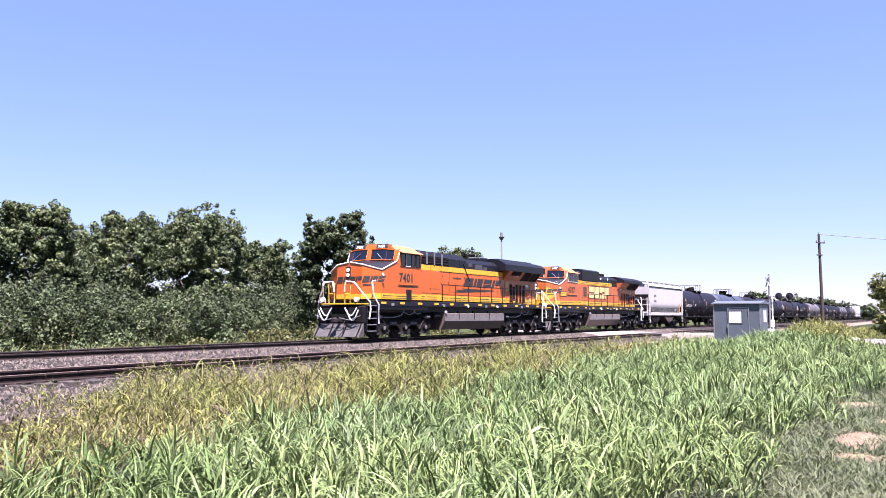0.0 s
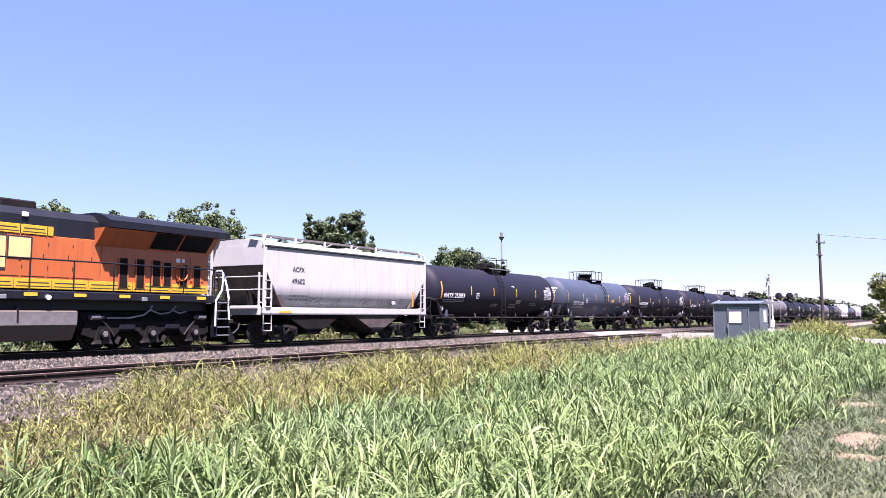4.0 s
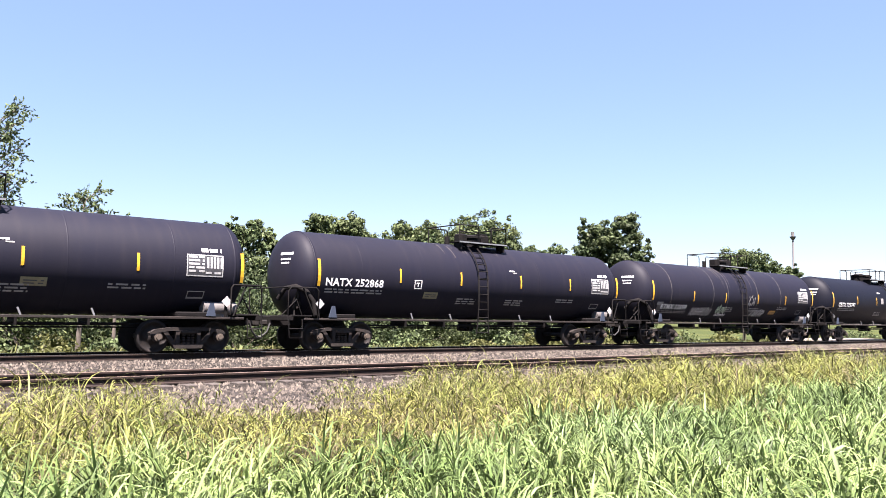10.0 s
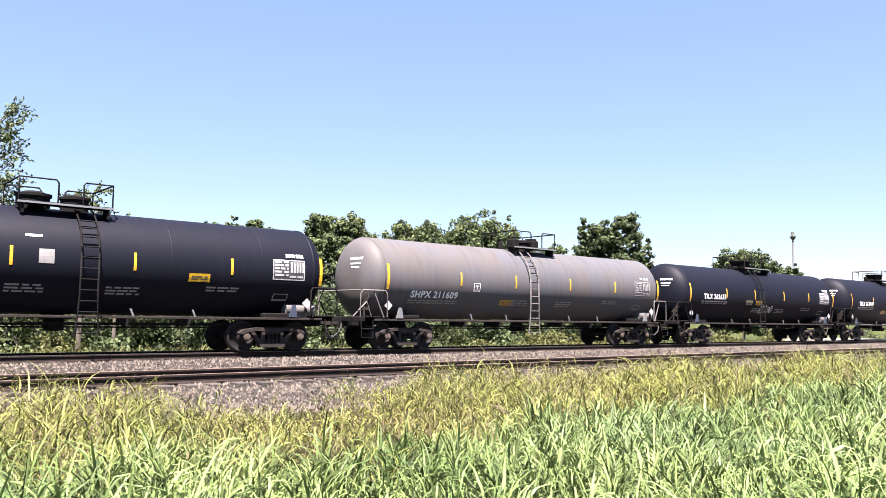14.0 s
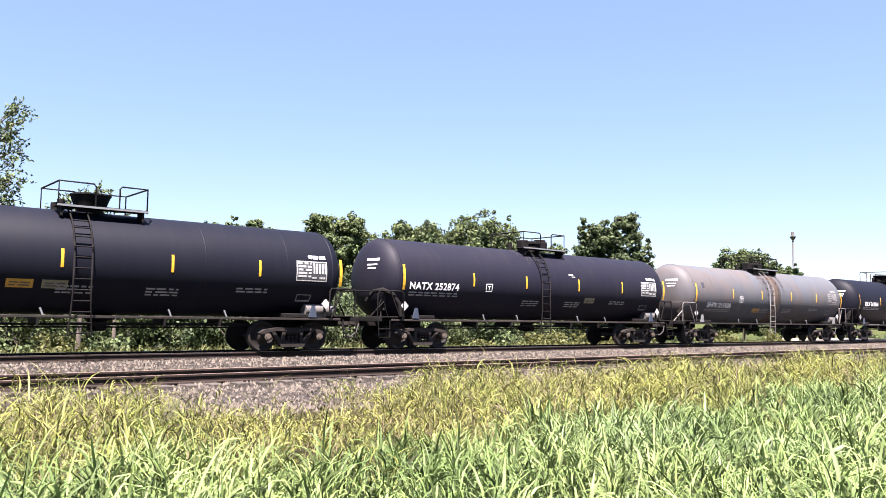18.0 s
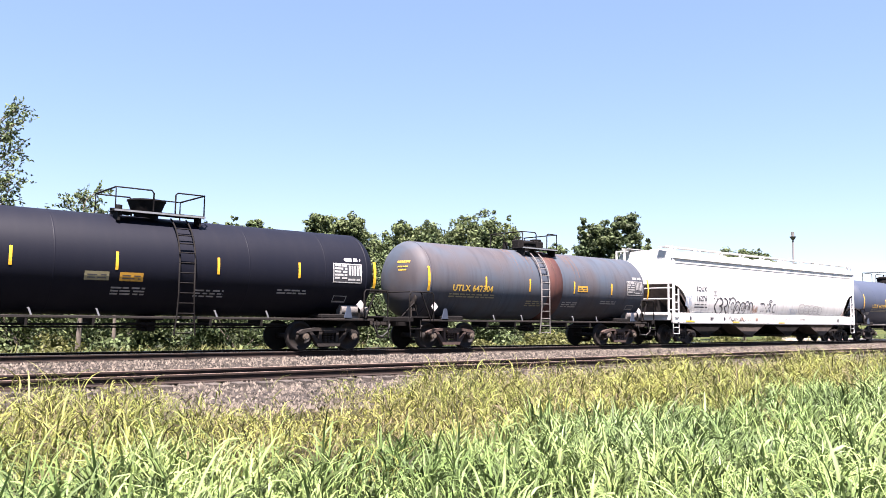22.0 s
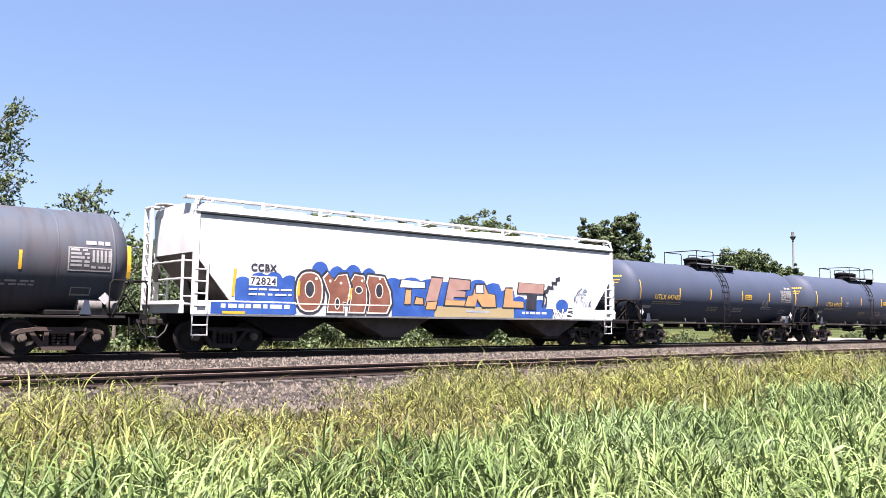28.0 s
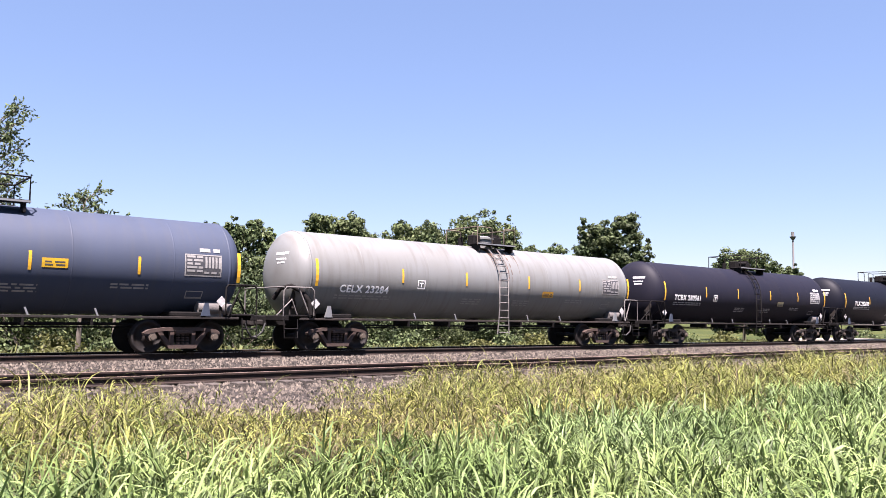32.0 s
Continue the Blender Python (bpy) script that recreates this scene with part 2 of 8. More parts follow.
    "roofpale": paint("sun_bleached_roof_paint", (0.300, 0.125, 0.052), (0.270, 0.098, 0.036), (0.190, 0.085, 0.040), 0.3, 0.6, spec=0.25),
    "plough": mat("worn_grey_plough_steel", (0.063, 0.0588, 0.0571), 0.65, 0.2, (0.0252, 0.0227, 0.021), 3.0, 0.6, 0.3, 20.0),
    "maroon": mat("red_brown_band_paint", (0.060, 0.024, 0.020), 0.65, 0.0, (0.034, 0.018, 0.018), 2.0, 0.6, 0.1, 25.0, (0.020, 0.013, 0.014), 0.5, spec=0.2),
    "drip": mat("tar_and_rust_drip", (0.0231, 0.01694, 0.01386), 0.7, 0.0, (0.00924, 0.0077, 0.0077), 3.0, 0.7),
    "palerun": mat("pale_spill_and_reflection", (0.0462, 0.0385, 0.03542), 0.7, 0.0, (0.01694, 0.01463, 0.0154), 2.0, 0.8),
    "rustdrip": mat("orange_rust_run", (0.08085, 0.03696, 0.02156), 0.8, 0.0, (0.04235, 0.02464, 0.01848), 3.0, 0.7),
    "cable": mat("grey_overhead_wire", (0.1008, 0.1008, 0.1092), 0.6),
}


def ground_material():
    """Turf, dry weeds and ballast by where they lie across the line, darkened for gap shade, with ragged edges."""
    m = bpy.data.materials.new("trackside_ground")
    m.use_nodes = True
    nt = m.node_tree
    nodes, links = nt.nodes, nt.links
    bsdf = nodes["Principled BSDF"]
    bsdf.inputs["Roughness"].default_value = 0.95
    bsdf.inputs["Specular IOR Level"].default_value = 0.08
    tc = nodes.new("ShaderNodeTexCoord")
    sep = nodes.new("ShaderNodeSeparateXYZ")
    links.new(tc.outputs["Object"], sep.inputs[0])

    def noise_tex(s, d=5.0):
        n = nodes.new("ShaderNodeTexNoise")
        n.inputs["Scale"].default_value, n.inputs["Detail"].default_value = s, d
        links.new(tc.outputs["Object"], n.inputs["Vector"])
        return n.outputs[0]

    def math_node(op, a, b):
        x = nodes.new("ShaderNodeMath")
        x.operation = op
        for k, v in ((0, a), (1, b)):
            if isinstance(v, (int, float)):
                x.inputs[k].default_value = v
            else:
                links.new(v, x.inputs[k])
        return x.outputs[0]

    def step(v, lo, hi):
        r = nodes.new("ShaderNodeMapRange")
        r.inputs["From Min"].default_value, r.inputs["From Max"].default_value = lo, hi
        links.new(v, r.inputs["Value"])
        return r.outputs[0]

    def mix(fac, a, b):
        x = nodes.new("ShaderNodeMix")
        x.data_type = "RGBA"
        links.new(fac, x.inputs[0])
        for v, k in ((a, 6), (b, 7)):
            if isinstance(v, tuple):
                x.inputs[k].default_value = (*v, 1)
            else:
                links.new(v, x.inputs[k])
        return x.outputs[2]

    fine, mid, big = noise_tex(9.0), noise_tex(1.2), noise_tex(0.12)
    # turf, weeds and stones are dark: shade between blades and stones is coloured in
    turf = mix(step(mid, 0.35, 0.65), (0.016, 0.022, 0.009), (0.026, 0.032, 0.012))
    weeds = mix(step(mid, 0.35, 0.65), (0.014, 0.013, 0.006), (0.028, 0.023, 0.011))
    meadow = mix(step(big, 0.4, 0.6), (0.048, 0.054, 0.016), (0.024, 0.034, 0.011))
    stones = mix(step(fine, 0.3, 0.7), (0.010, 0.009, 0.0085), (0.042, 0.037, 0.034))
    wob = math_node("ADD", sep.outputs[1], math_node("MULTIPLY", math_node("SUBTRACT", mid, 0.5), 2.4))
    # the weeds begin nearer to the line close by and further from it down the track
    edge = math_node("SUBTRACT", wob, math_node("MULTIPLY", math_node("MAXIMUM", math_node("SUBTRACT", sep.outputs[0], 22.0), 0.0), 0.14))
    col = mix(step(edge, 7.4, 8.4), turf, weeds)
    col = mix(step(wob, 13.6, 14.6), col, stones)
    apron = math_node("MULTIPLY", step(sep.outputs[0], 26.0, 36.0), math_node("MULTIPLY", step(wob, 12.0, 13.0), math_node("SUBTRACT", 1.0, step(wob, 15.0, 15.9))))
    col = mix(apron, col, mix(step(fine, 0.3, 0.7), (0.120, 0.086, 0.062), (0.175, 0.132, 0.100)))
    col = mix(step(wob, 25.8, 26.8), col, meadow)
    links.new(col, bsdf.inputs["Base Color"])
    b = nodes.new("ShaderNodeBump")
    b.inputs["Strength"].default_value, b.inputs["Distance"].default_value = 0.8, 0.05
    links.new(noise_tex(14.0), b.inputs["Height"])
    links.new(b.outputs[0], bsdf.inputs["Normal"])
    return m


# ---- mesh helpers ----
class Shape:
    """Collects primitives into one mesh."""

    def __init__(self):
        self.v, self.f, self.s = [], [], []

    def add(self, verts, faces, smooth=False):
        n = len(self.v)
        self.v += [tuple(p) for p in verts]
        self.f += [tuple(i + n for i in q) for q in faces]
        self.s += [smooth] * len(faces)
        return self

    def box(self, c, size, bev=0.0, m=None):
        hx, hy, hz = (k / 2 for k in size)
        if bev <= 0:
            vs = [(x * hx, y * hy, z * hz) for z in (-1, 1) for y in (-1, 1) for x in (-1, 1)]
            fs = [(0, 2, 3, 1), (4, 5, 7, 6), (0, 1, 5, 4), (2, 6, 7, 3), (0, 4, 6, 2), (1, 3, 7, 5)]
        else:
            b = min(bev, hx * 0.9, hy * 0.9, hz * 0.9)
            vs, idx, fs = [], {}, []
            for x in (-1, 1):
                for y in (-1, 1):
                    for z in (-1, 1):
                        for k in range(3):
                            idx[x, y, z, k] = len(vs)
                            d = [b, b, b]
                            d[k] = 0
                            vs.append((x * (hx - d[0]), y * (hy - d[1]), z * (hz - d[2])))
            sg = (-1, 1)
            for k in range(3):
                for s in sg:
                    ring = []
                    for u, w in ((-1, -1), (1, -1), (1, 1), (-1, 1)):
                        q = [u, w]
                        q.insert(k, s)
                        ring.append(idx[(*q, k)])
                    fs.append(tuple(ring))
                a, c2 = [j for j in range(3) if j != k]
                for s in sg:
                    for t in sg:
                        p, q = [0, 0, 0], [0, 0, 0]
                        p[k], q[k], p[a], q[a], p[c2], q[c2] = -1, 1, s, s, t, t
                        fs.append((idx[(*p, a)], idx[(*q, a)], idx[(*q, c2)], idx[(*p, c2)]))
            for x in sg:
                for y in sg:
                    for z in sg:
                        fs.append(tuple(idx[x, y, z, k] for k in range(3)))
        c = Vector(c)
        pts = [(m @ Vector(p) if m else Vector(p)) + c for p in vs]
        return self.add(pts, fs)

    def cyl(self, p, q, r, n=12, r2=None, cap=True):
        p, q = Vector(p), Vector(q)
        z = (q - p).normalized()
        x = z.orthogonal().normalized()
        y = z.cross(x)
        r2 = r if r2 is None else r2
        ring = [(math.cos(2 * math.pi * i / n), math.sin(2 * math.pi * i / n)) for i in range(n)]
        vs = [p + (x * a + y * b) * r for a, b in ring] + [q + (x * a + y * b) * r2 for a, b in ring]
        self.add(vs, [(i, (i + 1) % n, n + (i + 1) % n, n + i) for i in range(n)], True)
        if cap:
            self.add(vs[:n], [tuple(reversed(range(n)))])
            self.add(vs[n:], [tuple(range(n))])
        return self

    def tube(self, pts, r, n=6):
        pts = [Vector(p) for p in pts]
        k = len(pts)
        vs = []
        for i, p in enumerate(pts):
            d = (pts[min(i + 1, k - 1)] - pts[max(i - 1, 0)]).normalized()
            x = d.cross(Vector((0, 0, 1)))
            x = x.normalized() if x.length > 0.05 else d.cross(Vector((0, 1, 0))).normalized()
            y = d.cross(x)
            vs += [p + (x * math.cos(2 * math.pi * j / n) + y * math.sin(2 * math.pi * j / n)) * r for j in range(n)]
        fs = [(i * n + j, i * n + (j + 1) % n, (i + 1) * n + (j + 1) % n, (i + 1) * n + j) for i in range(k - 1) for j in range(n)]
        self.add(vs, fs, True)
        self.add(vs[:n], [tuple(range(n))])
        self.add(vs[-n:], [tuple(reversed(range(n)))])
        return self

    def prism(self, poly, y0, y1):
        """A polygon in x, z drawn out from y0 to y1."""
        n = len(poly)
        vs = [(x, y0, z) for x, z in poly] + [(x, y1, z) for x, z in poly]
        fs = [(i, n + i, n + (i + 1) % n, (i + 1) % n) for i in range(n)]
        return self.add(vs, fs + [tuple(range(n)), tuple(reversed(range(n, 2 * n)))])

    def beam(self, poly, x0, x1):
        """A polygon in y, z drawn out from x0 to x1."""
        n = len(poly)
        vs = [(x0, y, z) for y, z in poly] + [(x1, y, z) for y, z in poly]
        fs = [(i, (i + 1) % n, n + (i + 1) % n, n + i) for i in range(n)]
        return self.add(vs, fs + [tuple(reversed(range(n))), tuple(range(n, 2 * n))])

    def lathe(self, profile, n=40, z=0.0, smooth=True):
        """A profile of (x, radius) turned round the x axis at height z."""
        vs = [(x, r * math.sin(2 * math.pi * j / n), z + r * math.cos(2 * math.pi * j / n)) for x, r in profile for j in range(n)]
        fs = [(i * n + j, (i + 1) * n + j, (i + 1) * n + (j + 1) % n, i * n + (j + 1) % n) for i in range(len(profile) - 1) for j in range(n)]
        return self.add(vs, fs, smooth)

    def mesh(self, name):
        me = bpy.data.meshes.new(name)
        me.from_pydata(self.v, [], self.f)
        me.polygons.foreach_set("use_smooth", self.s)
        me.update()
        return me


def part(name, shape, material, parent=None, label="", at=None):
    """Links a shape as one mesh object, under a thing or under a part."""
    me = shape.mesh(name) if isinstance(shape, Shape) else shape
    if not me.materials:
        me.materials.append(material)
    ob = new(name, me)
    ob.parent = parent
    if at is not None:
        ob.matrix_basis = at
    return tagged(ob, label)


def thing(name, label, category, m=None, group="", kind=""):
    ob = new(name)
    ob.empty_display_size = 0.2
    if m is not None:
        ob.matrix_basis = m
    return tagged(ob, label, category, group, kind)


def text_faces(words, size):
    """The outline faces of built-in lettering, centred on its width, base line at 0."""
    cu = bpy.data.curves.new("lettering", "FONT")
    cu.body, cu.size, cu.resolution_u, cu.align_x = words, size, 3, "CENTER"
    cu.offset, cu.space_character = size * 0.03, 1.1
    ob = bpy.data.objects.new("lettering", cu)
    me = bpy.data.meshes.new_from_object(ob)
    vs = [(v.co.x, v.co.y) for v in me.vertices]
    fs = [tuple(p.vertices) for p in me.polygons]
    bpy.data.objects.remove(ob)
    bpy.data.curves.remove(cu)
    bpy.data.meshes.remove(me)
    return vs, fs


def polar(heading, reach, z=0.0):
    """A place that many metres from the tripod, by its heading from the line's direction."""
    return Vector((reach * math.cos(radians(heading)), reach * math.sin(radians(heading)), z))


def surf_z(x, y):
    """The ground with its small unevenness."""
    near = -12 < x < 90 and -6 < y < 15
    return ground_z(x, y) + (0.06 * noise.noise((x * 0.45, y * 0.45, 0)) if near else 0)


def ground_z(x, y):
    """Height of the ground: field, weedy ditch side, two ballast beds and the meadow beyond."""
    prof = ((-400, -0.3), (-6, -0.5), (3, -0.55), (9, -0.66), (12.5, -0.72), (14.2, -0.62), (15.3, -0.50), (16.0, -0.42), (16.6, -0.35), (18.4, -0.35), (19.2, -0.42), (20.6, -0.42), (21.7, -0.2),
            (25.2, -0.2), (27.5, -0.75), (32, -0.9), (60, -0.9), (400, -1.5), (5000, -6))
    for (a, za), (b, zb) in zip(prof, prof[1:]):
        if y <= b:
            k = min(max((y - a) / (b - a), 0), 1)
            z = za + (zb - za) * k
            break
    else:
        z = -6
    # a low rise of the field beside the crossing
    if y < 12:
        z += 0.68 * math.exp(-((x - 46) / 12) ** 2 - ((y - 5.2) / 2.4) ** 2)
    return z


# ---- ground, tracks ----
def spread(lo, hi, dense_lo, dense_hi, step, grow):
    out = list(np.arange(dense_lo, dense_hi + 1e-6, step))
    d = step
    while out[-1] < hi:
        d *= grow
        out.append(out[-1] + d)
    d = step
    while out[0] > lo:
        d *= grow
        out.insert(0, out[0] - d)
    return out


def build_ground():
    xs = spread(-900, 2500, -12, 80, 1.0, 1.35)
    ys = spread(-600, 2500, -6, 34, 0.5, 1.35)
    vs, n = [], len(ys)
    for x in xs:
        for y in ys:
            vs.append((x, y, surf_z(x, y)))
    fs = [(i * n + j, (i + 1) * n + j, (i + 1) * n + j + 1, i * n + j + 1) for i in range(len(xs) - 1) for j in range(n - 1)]
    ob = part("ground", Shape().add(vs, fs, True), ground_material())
    tagged(ob, "grassy field, weedy verge and ballast, darkened for shade in the gaps, and meadow beyond", "ground", kind="structure")


build_ground()

RAIL = ((-0.07, -0.175), (0.07, -0.175), (0.07, -0.163), (0.012, -0.14), (0.010, -0.05), (0.036, -0.04), (0.036, -0.012), (0.028, 0.0),
        (-0.028, 0.0), (-0.036, -0.012), (-0.036, -0.04), (-0.010, -0.05), (-0.012, -0.14), (-0.07, -0.163))
MAIN_Y, SIDE_Y, SIDE_Z = 23.3, 17.25, -0.15
GAUGE = 1.435 / 2 + 0.036


def build_track(name, y, z, label, main):
    track = thing(name, label, "railway track", pose(0, y, z), kind="structure")
    for s in (-1, 1):
        ob = part("rail", Shape().beam([(a + s * GAUGE, b) for a, b in RAIL], -400, 900), M["rail"], track)
        part("rail_head", Shape().beam([(s * GAUGE + a, b) for a, b in ((-0.027, 0.001), (0.027, 0.001), (0.027, 0.004), (-0.027, 0.004))], -400, 900),
             M["railtop" if main else "raildull"], ob, "polished rail head" if main else "rust-dulled rail head")
    tie = Shape().box((0, 0, -0.265), (0.23, 2.6, 0.18), 0.015).mesh("tie")
    plate = Shape().box((0, -GAUGE, -0.177), (0.2, 0.36, 0.02)).box((0, GAUGE, -0.177), (0.2, 0.36, 0.02)).mesh("tie_plate")
    rng = random.Random(4 if main else 5)
    far = Shape()
    k = -60
    while k * 0.55 < 420:
        x = k * 0.55 + rng.uniform(-0.03, 0.03)
        if -14 < x < 90:
            t = part("tie", tie, M["tie"], track, at=pose(x, rng.uniform(-0.05, 0.05), rng.uniform(-0.012, 0.004), 0, 0, rng.uniform(-1.2, 1.2)))
            if x < 60:
                part("tie_plate", plate, M["rail"], t)
        else:
            far.box((x, 0, -0.265), (0.23, 2.6, 0.18))
        k += 1
    tagged(part("distant_ties", far, M["tie"], track), kind="stuff")


build_track("track_main", MAIN_Y, 0.0, "main line of rusty rails on timber ties in ballast", True)
build_track("track_siding", SIDE_Y, SIDE_Z, "empty siding of rusty rails on timber ties in ballast", False)

# splice bars and a flange-way panel at the crossing
road = thing("road_crossing", "pale gravel road crossing both tracks", "road", pose(60, 0, 0), kind="structure")
part("gravel_surface", Shape().prism([(-3.4, -0.3), (3.4, -0.3), (3.0, -0.02), (-3.0, -0.02)], 24.2, 30).prism([(-3.4, -0.5), (3.4, -0.5), (3.0, -0.13), (-3.0, -0.13)], 18.1, 22.4)
     .prism([(-3.4, -0.7), (3.4, -0.7), (3.0, -0.17), (-3.0, -0.17)], 12.5, 16.4), M["gravel"], road)
near = Shape()
ys = [12.6 - 1.5 * i for i in range(40)]
near.add([(dx, y, surf_z(60 + dx, y) + 0.04) for y in ys for dx in (-3.0, 0.0, 3.0)], [(3 * i + j, 3 * i + 3 + j, 3 * i + 4 + j, 3 * i + 1 + j) for i in range(39) for j in range(2)])
part("gravel_surface", near, M["gravel"], road)
pull = Shape()
ys = [4.3 - 1.2 * i for i in range(9)]
pull.add([(dx + 0.5 * math.sin(y * 1.7), y, surf_z(60 + dx, y) + 0.03) for y in ys for dx in (-13.0, -8.0, -3.6)], [(3 * i + j, 3 * i + 3 + j, 3 * i + 4 + j, 3 * i + 1 + j) for i in range(8) for j in range(2)])
part("gravel_surface", pull, M["gravel"], road, "worn gravel pull-in beside the road")
part("crossing_plank", Shape().box((0, MAIN_Y, -0.03), (6, 1.25, 0.05), 0.01), M["tie"], road, "worn timber crossing panel")
part("crossing_plank", Shape().box((0, SIDE_Y, -0.18), (6, 1.25, 0.05), 0.01), M["tie"], road, "worn timber crossing panel")


# ---- scatter ----
def quick_mesh(name, co, faces_by_size, material, label, category, kind="stuff"):
    """A big mesh from arrays: vertices (n, 3) and a list of (k, m) index arrays."""
    me = bpy.data.meshes.new(name)
    loops = np.concatenate([f.ravel() for f in faces_by_size])
    sizes = np.concatenate([np.full(len(f), f.shape[1]) for f in faces_by_size])
    starts = np.concatenate([[0], np.cumsum(sizes)[:-1]])
    me.vertices.add(len(co))
    me.vertices.foreach_set("co", co.astype(np.float32).ravel())
    me.loops.add(len(loops))
    me.loops.foreach_set("vertex_index", loops.astype(np.int32))
    me.polygons.add(len(sizes))
    me.polygons.foreach_set("loop_start", starts.astype(np.int32))
    me.update(calc_edges=True)
    me.validate()
    me.materials.append(material)
    return tagged(new(name, me), label, category, kind=kind)


ground_v = np.vectorize(surf_z)


def blades(name, base, length, width, lean, material, label, rng, upright=0.75, curl=0.9, kind="stuff"):
    """Bent grass blades: base (n, 3), length, width and lean per blade."""
    n = len(base)
    a = rng.uniform(0, 2 * np.pi, n)
    d = np.stack([np.cos(a), np.sin(a), np.zeros(n)], 1)
    b = a + np.pi / 2 + rng.normal(0, 0.5, n)
    w = np.stack([np.cos(b), np.sin(b), rng.normal(0, 0.15, n)], 1)
    up = np.array([0, 0, 1.0])
    pts = []
    for k, (s, wd) in enumerate(((0.0, 0.7), (0.38, 1.0), (0.72, 0.72), (1.0, 0.0))):
        out = lean * (s * 0.35 + curl * s ** 2.4)
        h = upright * s * (1 - 0.33 * curl * lean * s ** 2)
        c = base + d * (out * length)[:, None] + up * (h * length)[:, None]
        if k < 3:
            pts += [c - w * (width * wd / 2)[:, None], c + w * (width * wd / 2)[:, None]]
        else:
            pts.append(c)
    co = np.stack(pts, 1).reshape(-1, 3)
    o = np.arange(n)[:, None] * 7
    quads = np.concatenate([o + np.array([[0, 1, 3, 2]]), o + np.array([[2, 3, 5, 4]])])
    tris = o + np.array([[4, 5, 6]])
    return quick_mesh(name, co, [quads, tris], material, label, "grass", kind)


def arched(name, base, length, width, rise, droop, material, label, rng, way, steps=5, twist=0.5):
    """Long leaves that rise from their base and arch over: rise and droop are the slopes at foot and tip, in radians."""
    n = len(base)
    side = way + np.pi / 2 + rng.normal(0, twist, n)
    w = np.stack([np.cos(side), np.sin(side), rng.normal(0, 0.3, n)], 1)
    d = np.stack([np.cos(way), np.sin(way)], 1)
    bend = rng.normal(0, 0.35, n)
    c, pts = base.copy(), []
    for k in range(steps + 1):
        u = k / steps
        wd = width * (0.55 + 0.45 * min(1, u * 4)) * (1 - u ** 2.2)
        if k < steps:
            pts += [c - w * wd[:, None] / 2, c + w * wd[:, None] / 2]
        else:
            pts.append(c.copy())
        slope = rise + (droop - rise) * (u + 0.5 / steps) ** 1.3
        seg = length / steps
        turn = np.stack([-d[:, 1], d[:, 0]], 1) * (bend * u)[:, None]
        c = c + np.concatenate([(d + turn) * (np.cos(slope) * seg)[:, None], (np.sin(slope) * seg)[:, None]], 1)
    v = 2 * steps + 1
    co = np.stack(pts, 1).reshape(-1, 3)
    o = np.arange(n)[:, None] * v
    quads = np.concatenate([o + np.array([[2 * i, 2 * i + 1, 2 * i + 3, 2 * i + 2]]) for i in range(steps - 1)])
    tris = o + np.array([[2 * steps - 2, 2 * steps - 1, 2 * steps]])
    return quick_mesh(name, co, [quads, tris], material, label, "grass")


def sector(rng, n, r0, r1, a0=0.0, a1=84.0, power=1.4):
    """Random places seen from the tripod, thinning out with distance."""
    u = rng.uniform(0, 1, n)
    r = (r0 ** (2 - power) + u * (r1 ** (2 - power) - r0 ** (2 - power))) ** (1 / (2 - power))
    a = np.radians(rng.uniform(a0, a1, n))
    return r * np.cos(a), r * np.sin(a), r


def tufts(rng, x, y, per, spread_r):
    """Blade places clustered in tufts round (x, y), and the way each blade leans, outwards."""
    k = np.repeat(np.arange(len(x)), per)
    a = rng.uniform(0, 2 * np.pi, len(k))
    r = spread_r * rng.uniform(0.1, 1, len(k))
    return x[k] + r * np.cos(a), y[k] + r * np.sin(a), a + rng.normal(0, 0.45, len(k)), k


def edge_y(x):
    return 7.5 + 0.115 * np.clip(x - 8, 0, 14) + 0.16 * np.clip(x - 22, 0, 22) + 0.35 * np.sin(x * 0.9) + 0.25 * np.sin(x * 2.3 + 1)


def patchy(x, y, s, seed):
    return np.array([noise.noise((a * s, b * s, seed)) for a, b in zip(x, y)])


BARE = ((12.0, 0.85, 0.8, 0.36), (16.9, 1.25, 0.65, 0.38), (10.6, 0.78, 0.18, 0.32), (14.2, 0.6, 0.3, 0.18))


def strip(rng, x0, x1, y0, y1, n, lean=1.0):
    """Random places in a strip, thinning out along it."""
    return x0 + (x1 - x0) * rng.uniform(0, 1, n) ** lean, rng.uniform(y0, y1, n)


